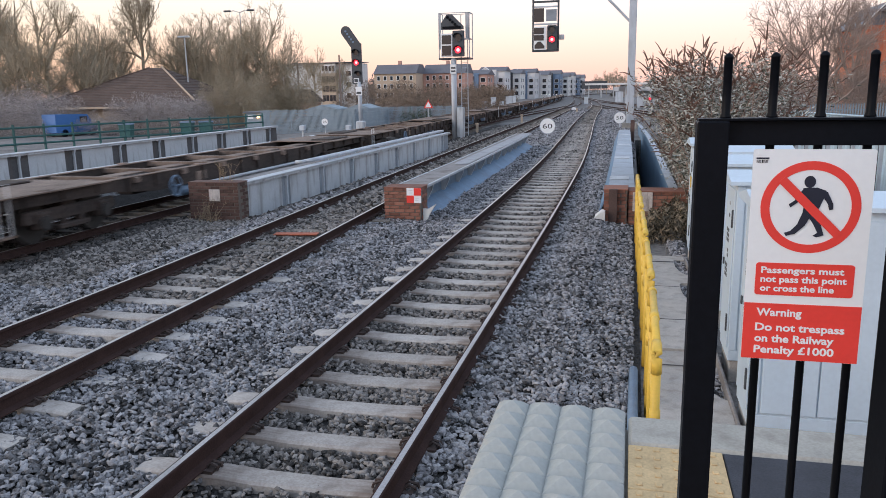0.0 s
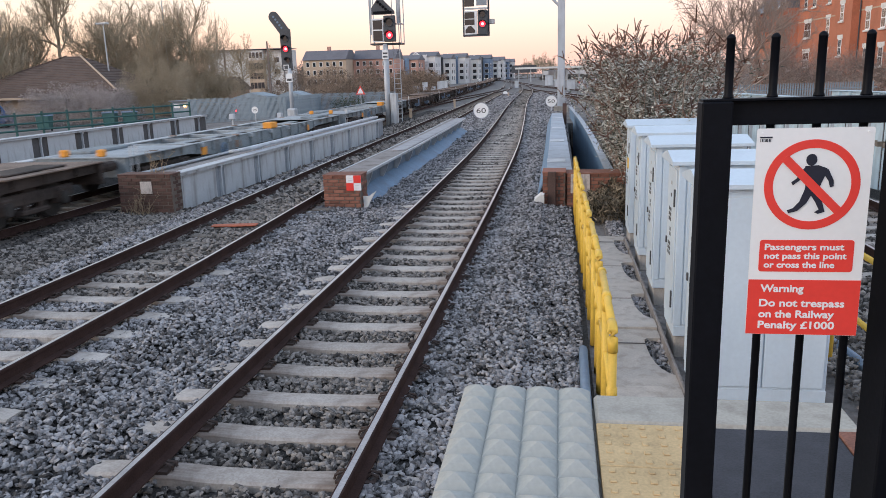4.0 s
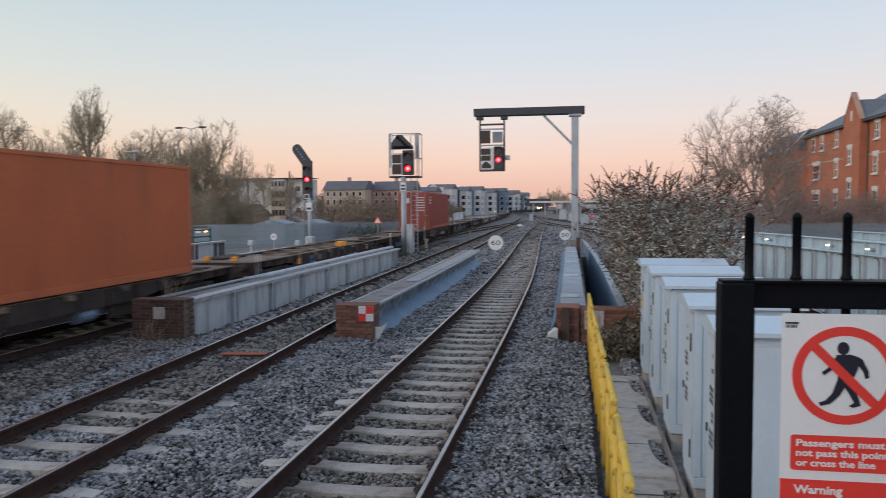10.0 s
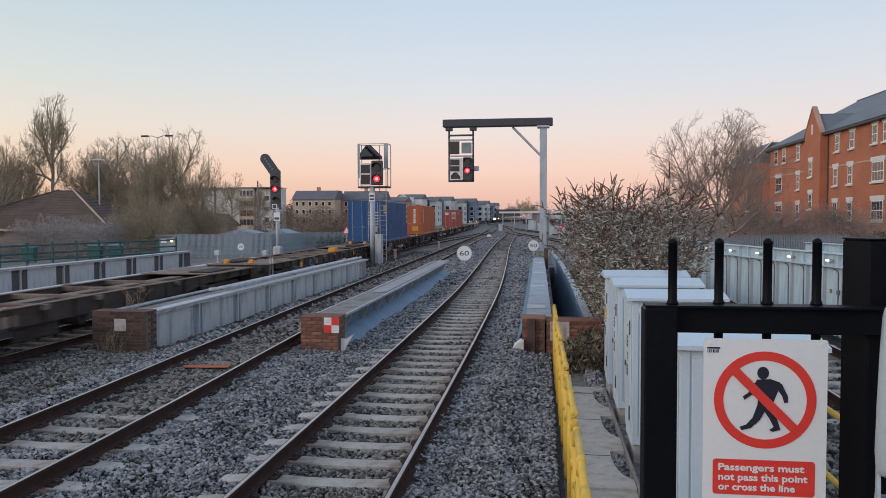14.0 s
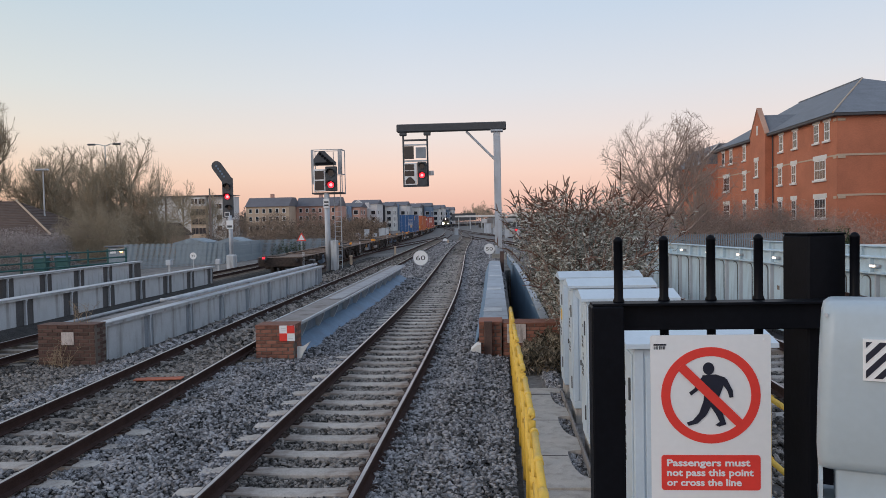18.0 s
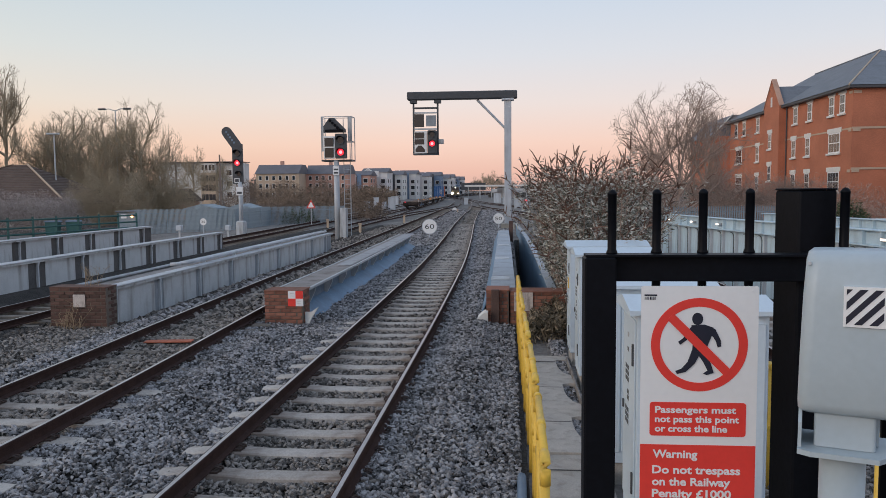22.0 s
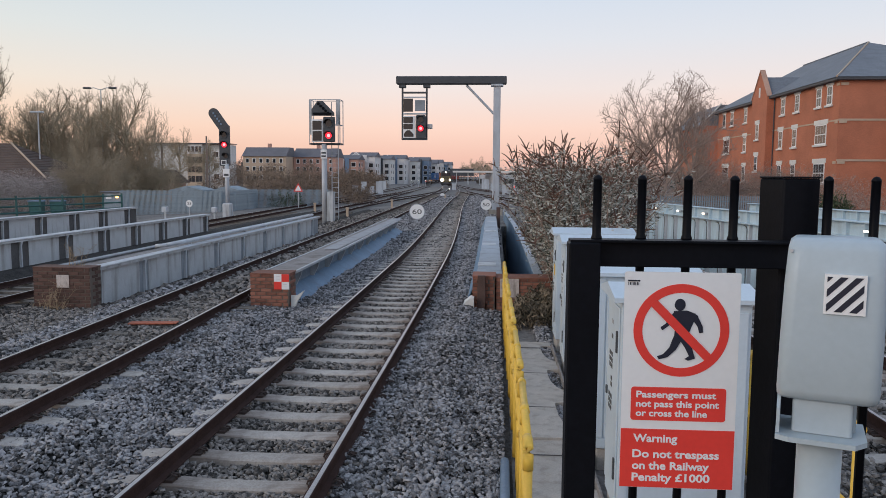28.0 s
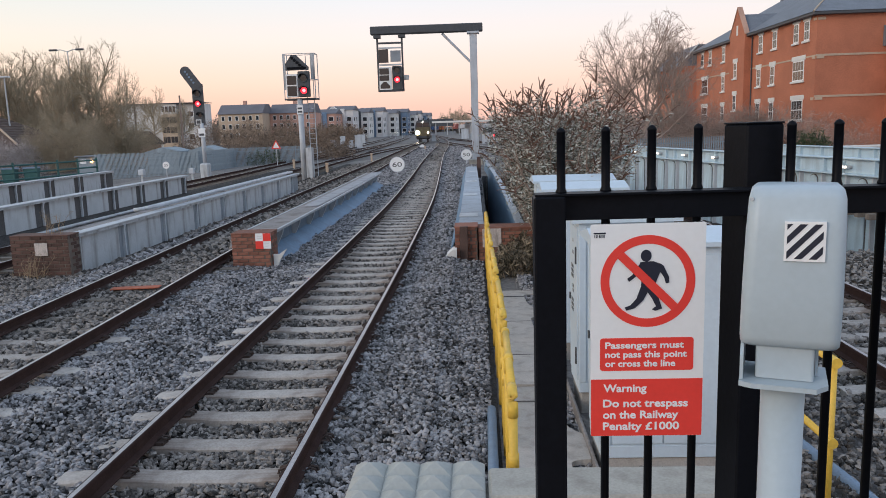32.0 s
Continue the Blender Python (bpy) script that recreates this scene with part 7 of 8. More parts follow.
def left_flats():
    b = thing("apartment_building", "pale rendered flats with a buff brick front, past the trees", "building", "distant flats")
    part("wall", S().box(-90, -78.05, 190, 195, -1, 10.2), "rendergrey", b, "pale grey rendered wall")
    part("front_bay", S().box(-78.0, -74.1, 188.5, 195, -1, 7.6), "tan", b, "buff brick bay")
    part("attic", S().box(-77.95, -74.15, 188.8, 195, 7.602, 10.1), "rendergrey", b, "pale attic storey")
    part("stair_block", S().box(-74.05, -67.6, 190, 195, -1, 10.0), "rendergrey", b, "pale rendered block")
    part("roof", S().box(-90.4, -67.4, 188.2, 195.4, 10.22, 10.36), "roofdark", b, "flat grey roof")
    for xx in (-80.6, -73.0, -69.3):
        part("rain_pipe", S().box(xx, xx + 0.14, 189.85, 189.999, -1, 10.0), "roofdark", b, "dark rain pipe")
    for z in (1.2, 4.0, 6.8):
        f = part("window", S().box(-71.9, -70.3, 189.9, 189.999, z, z + 1.5), "white", b, "white-framed window")
        part("pane", S().box(-71.75, -70.45, 189.88, 189.899, z + 0.12, z + 1.38), "pane", f)
    for z in (0.6, 3.0, 5.4, 8.1):
        for xx in (-77.8, -76.9, -75.9, -75.0):
            f = part("window", S().box(xx, xx + 0.8, 188.42, 188.499, z, z + 1.5), "dark" if z < 8 else "white", b, "window")
            part("pane", S().box(xx + 0.06, xx + 0.74, 188.40, 188.419, z + 0.06, z + 1.44), "pane", f)
    c = thing("apartment_building", "long buff and brown brick flats with grey roof and chimneys", "building", "distant flats")
    for k in range(2):
        x, y = -76 + 13.3 * k, 225 + 8 * k
        part("wall", S().box(x, x + 13.2, y, y + 12, -1, 8.0), "farbrick" if k else "tan", c, "brick wall")
        part("roof", S().prism([(y - 0.5, 8.002), (y + 12.5, 8.002), (y + 8, 10.8), (y + 4, 10.8)], x - 0.2, x + 13.3, "x"), "roofdark", c, "grey pitched roof")
        part("chimney", S().box(x + 6, x + 7, y + 5.5, y + 6.5, 10.801, 12.0), "farbrick", c, "brick chimney")
        for z in (1.0, 3.6, 6.0):
            for i in range(6):
                xx = x + 0.9 + 2.05 * i
                f = part("window", S().box(xx, xx + 1.0, y - 0.06, y - 0.001, z, z + 1.4), "white", c, "white window frame")
                part("pane", S().box(xx + 0.1, xx + 0.9, y - 0.08, y - 0.061, z + 0.1, z + 1.3), "pane", f)


left_flats()


def house():
    b = thing("house", "low house with a broad brown hipped tile roof behind the hedge", "house")
    part("wall", S().box(-60.2, -43.2, 70, 81, -0.9, 1.5), "tan", b, "buff walls")
    E0, W0, Z0, AP = -41.6, -61.5, 1.5, (-49.5, 75.2, 5.55)
    part("roof", S().add([(W0, 69, Z0), (E0, 69, Z0), (E0, 82, Z0), (W0, 82, Z0), AP, (-51.0, 75.2, 5.55)], [(0, 1, 4, 5), (1, 2, 4), (2, 3, 5, 4), (3, 0, 5), (3, 2, 1, 0)]), "tile", b, "brown tiled hipped roof")
    part("hip_tiles", S().tube([(E0, 69, Z0 + 0.1), (-49.5, 75.2, 5.65)], 0.1, 6), "tan", b, "pale hip tiles")
    part("hip_tiles", S().tube([(W0, 69, Z0 + 0.08), (-51.0, 75.2, 5.63)], 0.07, 6), "tile", b, "hip tiles")
    # courses of tiles on the two slopes that show
    for k in range(24):
        t0, t1 = k / 24, (k + 1) / 24 - 0.004
        za, zb = Z0 + 4.05 * t0 + 0.07, Z0 + 4.05 * t1 + 0.025
        ya, yb = 69 + 6.2 * t0, 69 + 6.2 * t1
        part("tile_course", S().add([(W0 + 10.5 * t0, ya, za), (E0 - 7.9 * t0, ya, za), (E0 - 7.9 * t1, yb, zb), (W0 + 10.5 * t1, yb, zb), (W0 + 10.5 * t0, ya, za - 0.06), (E0 - 7.9 * t0, ya, za - 0.06)], [(0, 1, 2, 3), (4, 5, 1, 0)]), "tile", b)
        xa, xb = E0 - 7.9 * t0, E0 - 7.9 * t1
        part("tile_course", S().add([(xa, 69 + 6.2 * t0, za), (xa, 82 - 6.8 * t0, za), (xb, 82 - 6.8 * t1, zb), (xb, 69 + 6.2 * t1, zb), (xa, 69 + 6.2 * t0, za - 0.06), (xa, 82 - 6.8 * t0, za - 0.06)], [(0, 1, 2, 3), (4, 5, 1, 0)]), "tile", b)
    part("fascia", S().box(W0, E0, 68.95, 69.0, Z0 - 0.14, Z0 + 0.06), "tan", b, "pale eaves board")
    c = thing("house", "long low dark building with a tiled roof behind the palisade", "house")
    part("wall", S().box(-49, -41.6, 92, 100, -0.9, 1.4), "farbrick", c, "dark brick wall")
    part("roof", S().prism([(91.3, 1.4), (100.6, 1.4), (96, 3.1)], -49.4, -41.2, "x"), "tile", c, "dark brown tiled roof")


house()


# ---- fences on the left ----
def palisade():
    f = thing("palisade_fence", "dull grey galvanised steel palisade fence", "fence", "", "structure")
    pts = [(-31.4, 62), (-22.7, 62), (-22.3, 70), (-15.5, 72)]
    for (xa, ya), (xb, yb) in zip(pts, pts[1:]):
        n = int(math.hypot(xb - xa, yb - ya) / 0.105)
        pale = S().prism([(-0.035, -0.9), (0.035, -0.9), (0.035, 1.15), (0.0, 1.22), (-0.035, 1.15)], -0.006, 0.006).mesh("pale", "palis")
        for k in range(n):
            t = k / n
            part("pale", pale, "palis", f).matrix_basis = pose(xa + (xb - xa) * t, ya + (yb - ya) * t - 0.03, random.uniform(-0.01, 0.01), 0, 0, math.degrees(math.atan2(yb - ya, xb - xa)))
        for z in (-0.55, 0.85):
            part("rail", S().tube([(xa, ya, z), (xb, yb, z)], 0.03, 4), "palis", f)
        for k in range(int(n * 0.105 / 2.75) + 1):
            t = min(1.0, k * 2.75 / (n * 0.105))
            part("post", S().box(-0.05, 0.05, 0.02, 0.12, -1.0, 1.1, 0.004), "palis", f).matrix_basis = pose(xa + (xb - xa) * t, ya + (yb - ya) * t, 0)


palisade()


def green_fence():
    f = thing("railing_fence", "dark green painted three-rail steel fence along the bank", "fence")
    xa, ya, xb, yb = -38, 36, -30.8, 61
    for z in (-0.25, 0.2, 0.75):
        part("rail", S().tube([(xa, ya, z), (xb, yb, z - 0.0)], 0.07, 6), "green", f)
    for k in range(14):
        t = k / 13
        part("post", S().box(-0.06, 0.06, -0.06, 0.06, -0.95, 0.95, 0.01), "green", f).matrix_basis = pose(xa + (xb - xa) * t, ya + (yb - ya) * t, 0)


green_fence()


def street_lamp(x, y, h, twin):
    l = thing("street_lamp", "tall thin grey lamp post with twin heads" if twin else "thin pale lamp post with a flat head", "lamp post", "lamp posts")
    part("pole", S().tube([(x, y, -1.0), (x, y, h)], 0.11, 8, 0.06), "galv", l)
    if twin:
        for k, dx in enumerate((-1.6, 1.4)):
            part("arm", S().tube([(x, y, h - 0.1), (x + dx * 0.5, y, h + 0.15), (x + dx, y, h + 0.05)], 0.05, 6), "galv", l)
            part("lamp_head", S().box(x + dx - 0.45, x + dx + 0.45, y - 0.15, y + 0.15, h + 0.02, h + 0.22, 0.05), "dark", l)
    else:
        part("lamp_head", S().box(x - 0.75, x + 0.55, y - 0.2, y + 0.2, h, h + 0.18, 0.05), "galvlight", l)


street_lamp(-46.35, 75.0, 8.6, False)
street_lamp(-45.0, 85.0, 12.1, True)
for x, y, h in ((-44.7, 88, 10.8), (-39.4, 88, 6.5), (-34.0, 88, 7.0)):
    pl = thing("utility_pole", "bare grey pole among the trees", "pole", "poles")
    part("shaft", S().tube([(x, y, -1), (x, y, h)], 0.14, 7, 0.09), "barkgrey", pl)


# ---- trees ----
def tree_shape(seed, height, width, bole, limbs, splay, rise, lean=0.0):
    """A bole with limbs that fork again and again into fine twigs, brought to a height and a crown width."""
    rng = random.Random(seed)
    segs = []

    def grow(p, d, ln, r, level):
        n = (4, 4, 3, 2, 2, 1)[level]
        pts = [p]
        for _ in range(n):
            d = (d + Vector((rng.gauss(0, 0.15), rng.gauss(0, 0.15), rng.gauss(0, 0.12) + rise * (0.6 - d.z)))).normalized()
            p = p + d * (ln / n)
            pts.append(p)
        segs.append((pts, r, max(0.5 * r, 0.005), level))
        kids = (0, 5, 5, 4, 5, 0)[level]
        for k in range(kids):
            t = 1.0 if k == 0 else rng.uniform(0.25, 0.95)
            i = min(n - 1, int(t * n))
            at = pts[i].lerp(pts[i + 1], t * n - i)
            side = d.cross(Vector((rng.gauss(0, 1), rng.gauss(0, 1), rng.gauss(0, 1)))).normalized()
            ang = radians(rng.uniform(6, 25) if k == 0 else rng.uniform(32, 62))
            grow(at, (d * math.cos(ang) + side * math.sin(ang) + Vector((0, 0, 0.13))).normalized(), ln * rng.uniform(0.5, 0.74), max(r * 0.52, 0.008), level + 1)

    top = Vector((lean * height, 0, height * (bole + 0.22)))
    line = [Vector((0, 0, -0.3)).lerp(top, k / 6) + (Vector((rng.gauss(0, 0.01), rng.gauss(0, 0.01), 0)) * height if 0 < k < 6 else Vector()) for k in range(7)]
    segs.append((line, 0.018 * height, 0.009 * height, 0))
    for k in range(limbs):
        f = bole / (bole + 0.22) + (1 - bole / (bole + 0.22)) * (k + rng.random()) / limbs
        i = min(5, int(f * 6))
        at = line[i].lerp(line[i + 1], f * 6 - i)
        az = 2.4 * k + rng.gauss(0, 0.35)
        pol = radians(splay * (1 - 0.75 * k / limbs) + rng.gauss(0, 6))
        grow(at, Vector((math.sin(pol) * math.cos(az), math.sin(pol) * math.sin(az), math.cos(pol))), height * 0.28 * rng.uniform(0.8, 1.15), 0.0085 * height, 1)
    pts = np.array([tuple(p) for q in segs for p in q[0]])
    kx = (width / 2) / np.percentile(np.hypot(pts[:, 0] - lean * pts[:, 2], pts[:, 1]), 97)
    zs = height / np.percentile(pts[:, 2], 99)
    mid = height * (bole + (1 - bole) * 0.42)
    ph = [rng.uniform(0, 6.28) for _ in range(3)]

    def crowned(p):
        """Draws stray twigs back to an uneven dome."""
        q = Vector((p.x * kx, p.y * kx, p.z * zs))
        o = Vector((lean * q.z, 0, mid))
        v = q - o
        az, el = math.atan2(v.y, v.x), math.atan2(v.z, math.hypot(v.x, v.y))
        lump = 1 + 0.05 * math.sin(3 * az + ph[0]) + 0.05 * math.sin(5 * el + 2 * az + ph[1]) + 0.04 * math.sin(9 * az + 7 * el + ph[2])
        rho = math.sqrt((v.x ** 2 + v.y ** 2) / (width / 2) ** 2 + (v.z / ((height - mid) if v.z > 0 else mid * 0.9)) ** 2) / lump
        if rho > 0.85:
            v = v * ((0.85 + 0.24 * (1 - math.exp(-(rho - 0.85) / 0.26))) / rho)
        return o + v

    trunk, crown = S(), S()
    for q, r0, r1, level in segs:
        if level == 0:
            trunk.tube([(p.x * kx, p.y * kx, p.z * zs) for p in q], r0, 6, r1, caps=False)
        else:
            (trunk if level < 2 else crown).tube([crowned(p) for p in q], r0, 4 if level < 3 else 3, r1, caps=False)
    return trunk, crown


def make_tree(label, mat, *shape):
    t = thing("tree", label, "tree", "bare trees")
    tr, cr = tree_shape(*shape)
    part("trunk", tr, mat, t)
    part("crown", cr, mat, t, "bare twigs")
    return t


# seed, height, crown width, bole, limbs, splay, rise, lean
KINDS = {
    "round": ("bare winter tree with a round crown of fine twigs", "bark", 11, 13.5, 8.6, 0.26, 9, 84, 0.10),
    "tall": ("tall bare winter tree with a long clear bole", "bark", 12, 17, 7.4, 0.42, 8, 78, 0.10),
    "spreading": ("bare winter tree with long upright forking limbs", "bark", 17, 15.5, 8.0, 0.20, 8, 60, 0.12),
    "leaning": ("bare winter tree leaning to one side", "bark", 21, 11.5, 8.0, 0.34, 7, 80, 0.10, -0.34),
    "dense": ("bushy bare tree forking low with many fine twigs", "bark", 25, 12.8, 8.0, 0.14, 14, 72, 0.10),
    "broad": ("broad bare tree with reddish twigs by the brick flats", "barkgrey", 35, 9.9, 10.4, 0.10, 12, 88, 0.14),
    "slender": ("slender bare tree with upright twigs by the brick flats", "barkgrey", 36, 11, 4.4, 0.12, 6, 40, 0.25),
}
protos = {}
# kind, x, y, height, crown width, ground
spots = [("round", -41.6, 84, 13.7, 9.8, -0.9), ("tall", -55.0, 80, 17.4, 7.4, -0.9), ("spreading", -61.6, 72, 15.6, 10.4, -0.9), ("spreading", -58.0, 74, 12.6, 8.2, -0.9), ("leaning", -56.4, 77, 10.8, 7.0, -0.9),
         ("dense", -54.2, 87, 13.2, 10.4, -0.9), ("round", -50.8, 84, 13.2, 10.0, -0.9), ("dense", -47.9, 87, 13.3, 10.0, -0.9), ("round", -46.0, 83, 12.4, 9.0, -0.9), ("spreading", -44.4, 87, 14.2, 8.0, -0.9),
         ("spreading", -66.2, 73, 15.4, 10.5, -0.9), ("tall", -70.4, 75, 15.8, 9.5, -0.9), ("spreading", -75.2, 71, 17.2, 11.5, -0.9), ("round", -80.5, 75, 16.0, 9.0, -0.9), ("spreading", -87, 72, 17.0, 9.0, -0.9),
         ("leaning", -72.0, 80, 12.5, 8.0, -0.9), ("dense", -62.5, 84, 13.0, 10.0, -0.9), ("dense", -68.5, 86, 13.0, 10.5, -0.9), ("dense", -57.5, 92, 12.5, 7.0, -0.9), ("dense", -76.5, 86, 13.0, 8.0, -0.9), ("dense", -44.0, 80, 10.0, 5.6, -0.9), ("dense", -39.2, 82, 8.6, 6.0, -0.9),
         ("round", -56.0, 132, 11.6, 7.0, -0.9), ("round", -52.5, 136, 9.8, 6.0, -0.9),
         ("round", -16.5, 400, 10.6, 7.5, -0.9), ("round", -12.4, 405, 12.6, 8.5, -0.9), ("round", -8.2, 398, 13.6, 9.0, -0.9), ("round", -4.4, 402, 11.4, 7.5, -0.9),
         ("broad", 10.2, 47.6, 9.7, 9.4, -0.6), ("slender", 14.6, 58, 9.0, 4.6, -0.6), ("broad", 15.2, 53, 4.4, 7.0, -0.6), ("broad", 19.5, 54, 4.0, 6.5, -0.6), ("broad", 7.2, 53, 4.4, 5.0, -0.6)]
for k, (kind, x, y, h, wd, ground) in enumerate(spots):
    m = pose(x, y, ground, 0, 0, 0 if kind == "leaning" else 67 * k)
    dims = KINDS[kind]
    if kind not in protos:
        t = protos[kind] = make_tree(*dims)
    else:
        t = copy_thing(protos[kind], m)
    t.matrix_basis = m
    q = wd / dims[4]
    t.scale = (q, q, h / dims[3])


def thicket(label, category, x0, x1, y0, y1, z0, ztop, n, mat, size, seed, name="hedge", thin=1.0):
    """A mass of thin bent twigs and small leaves with an uneven top."""
    rng = np.random.default_rng(seed)
    u, w = rng.uniform(0, 1, n), rng.uniform(0, 1, n)
    x, y = x0 + (x1 - x0) * u, y0 + (y1 - y0) * w
    bumpy = 0.72 + 0.28 * np.sin(u * 17 + seed) * np.cos(u * 41 + 2 * seed + w * 3)
    bumpy = bumpy * (1 - np.abs(2 * u - 1) ** 8) ** 0.6
    z = z0 + (ztop - z0) * bumpy * rng.uniform(0, 1, n) ** 0.55
    d = rng.normal(0, 1, (n, 3)) + np.array([0, 0, 0.7])
    d /= np.linalg.norm(d, axis=1)[:, None]
    side = np.cross(d, rng.normal(0, 1, (n, 3)))
    side /= np.linalg.norm(side, axis=1)[:, None]
    ln = size * rng.uniform(0.5, 1.6, n)[:, None]
    wd = size * thin * rng.uniform(0.05, 0.18, n)[:, None]
    c = np.stack([x, y, z], 1)
    up = np.cross(d, side) * wd * 0.6
    v = np.stack([c - d * ln * 0.5, c + side * wd, c + up, c + d * ln * 0.5, c - side * wd], 1)
    tri = np.array([(0, 1, 2), (1, 3, 2), (3, 4, 2), (4, 0, 2)])
    me = bpy.data.meshes.new(name)
    me.vertices.add(n * 5), me.loops.add(n * 12), me.polygons.add(n * 4)
    me.vertices.foreach_set("co", v.ravel())
    me.loops.foreach_set("vertex_index", (tri[None] + 5 * np.arange(n)[:, None, None]).ravel().astype(np.int32))
    me.polygons.foreach_set("loop_start", np.arange(0, n * 12, 3, dtype=np.int32))
    me.update(calc_edges=True)
    me.materials.append(M[mat])
    return tagged(new(name, me), label, category, kind="stuff")


thicket("pale grey bramble hedge along the bank", "hedge", -46.5, -37.4, 60, 66, -0.9, 3.0, 60000, "hedge", 0.17, 1, thin=0.6)
thicket("tangled brown shrub beside the house", "shrub", -41.5, -34.3, 67.5, 71, -0.9, 5.2, 16000, "bark", 0.5, 77, thin=0.16)
thicket("pale grey bramble hedge along the bank", "hedge", -64, -50.5, 58, 66, -0.9, 3.5, 60000, "hedge", 0.18, 71, thin=0.6)
thicket("low bramble along the bank", "hedge", -52.5, -45.5, 60, 64, -0.9, 1.0, 8000, "hedge", 0.2, 72, thin=0.55)
thicket("bare brown scrub below the left trees", "scrub", -82, -58, 66, 76, -0.9, 5.0, 30000, "hedge", 0.4, 2, thin=0.3)
thicket("dense twiggy scrub under the trees", "scrub", -50, -37.5, 78, 86, -0.9, 5.6, 20000, "bark", 0.6, 3, thin=0.14)
thicket("dense twiggy scrub behind the house", "scrub", -62, -49, 82, 88, -0.9, 5.6, 16000, "bark", 0.6, 33, thin=0.14)
thicket("rounded bare shrub beside the palisade", "shrub", -39.2, -34.4, 80, 84, -0.9, 5.0, 11000, "bark", 0.5, 31, thin=0.15)
thicket("brown scrub beyond the palisade", "scrub", -27, -13.5, 76, 86, -0.9, 3.1, 30000, "scrubbrown", 0.3, 4, thin=0.4)
thicket("bare brown scrub before the distant flats", "scrub", -48, -24, 118, 132, -0.9, 5.0, 20000, "scrubbrown", 0.5, 5, thin=0.4)
thicket("bare reddish scrub beside the brick building", "scrub", 5.5, 26, 48, 58, -0.6, 3.4, 42000, "scrubred", 0.36, 6, thin=0.14)
thicket("bare reddish scrub beside the brick building", "scrub", 13.5, 25.0, 57, 82, -0.6, 4.4, 16000, "scrubred", 0.5, 7, thin=0.12)
thicket("bare brown scrub before the distant flats", "scrub", -38, -27.5, 165, 195, -0.9, 4.2, 9000, "scrubbrown", 0.8, 55, thin=0.5)
thicket("green ivy by the brick flats", "scrub", 18.8, 21.2, 46.4, 47.6, -0.6, 1.9, 3500, "ivy", 0.2, 18)
thicket("low ivy along the palisade", "scrub", -21.5, -18, 70.0, 71.5, -0.9, 1.3, 2500, "ivy", 0.16, 8)
for k, (x0, x1, y, h) in enumerate(((-60, 70, 580, 11), (10, 120, 330, 7), (-8, 50, 300, 4.6), (-130, -60, 330, 11), (-160, -85, 230, 10))):
    thicket("distant bare woods at the skyline", "woods", x0, x1, y, y + 25, -0.9, h, 5000, "farwood", 1.7, 20 + k)


# ---- the far station and yard ----
def far_station():
    b = thing("station_canopy", "long pale station canopy and footbridge far down the line", "canopy")
    part("roof", S().box(-15, 12, 262, 270, 3.7, 4.3, 0.05), "cream", b, "long pale roof edge")
    part("deck_wall", S().box(-6, 16, 276, 278, 1.6, 3.0), "fargrey", b, "grey parapet")
    for x in range(-14, 13, 4):
        part("column", S().box(x, x + 0.35, 264, 264.4, -0.5, 3.699), "galv", b)
    part("dark_span", S().box(-18.5, -9, 300, 303, 2.6, 5.4), "dark", b, "dark footbridge span")
    part("end_wall", S().box(-4, 2.5, 271, 275, -0.5, 3.2), "fargrey", b, "grey hut")


far_station()


def lineside_box(x, y, w, h, mat="galvlight"):
    c = thing("lineside_cabinet", "small pale lineside equipment cabinet by the far tracks", "cabinet", "far lineside cabinets")
    part("body", S().box(x - w / 2, x + w / 2, y, y + 0.6, -0.6, h, 0.02), mat, c)
    part("lid", S().box(x - w / 2 - 0.04, x + w / 2 + 0.04, y - 0.05, y + 0.65, h + 0.001, h + 0.07, 0.01), mat, c)
    part("door", S().box(x - w / 2 + 0.05, x + w / 2 - 0.05, y - 0.015, y - 0.001, -0.45, h - 0.06), mat, c)


for x, y, w, h in ((-20.6, 110, 0.8, 1.0), (-19.4, 118, 0.6, 0.8), (-18.8, 122, 1.1, 1.5), (-24.5, 140, 0.9, 1.3), (-22.5, 150, 1.4, 1.4), (-8.9, 160, 0.8, 0.9), (1.5, 118, 1.2, 1.2), (3.2, 126, 0.8, 1.0), (5.5, 134, 1.4, 1.3), (7.8, 120, 0.9, 0.9), (-0.6, 150, 1.0, 1.1), (-2.5, 172, 1.6, 1.8)):
    lineside_box(x, y, w, h)
rs = thing("ground_signal", "small far signal showing a red light beyond the gantry", "signal")
part("post", S().tube([(2.75, 120, -0.6), (2.75, 120, 0.7)], 0.05, 6), "galv", rs)
part("head", S().box(2.5, 3.0, 120, 120.2, 0.7, 1.2, 0.04), "dark", rs)
part("lamp", S().tube([(2.75, 119.97, 0.95), (2.75, 119.999, 0.95)], 0.16, 12), "redlamp", rs, "lit red lamp")
for x, y in ((-10.2, 52), (-9.6, 70), (-14.4, 60), (-6.0, 90)):
    mp = thing("marker_post", "short pale marker post beside the track", "post", "marker posts")
    part("shaft", S().box(x - 0.09, x + 0.09, y - 0.06, y + 0.06, -0.6, 0.25, 0.02), "tan", mp)
    part("cap", S().box(x - 0.12, x + 0.12, y - 0.09, y + 0.09, 0.251, 0.36, 0.02), "tan", mp, "yellowish cap")
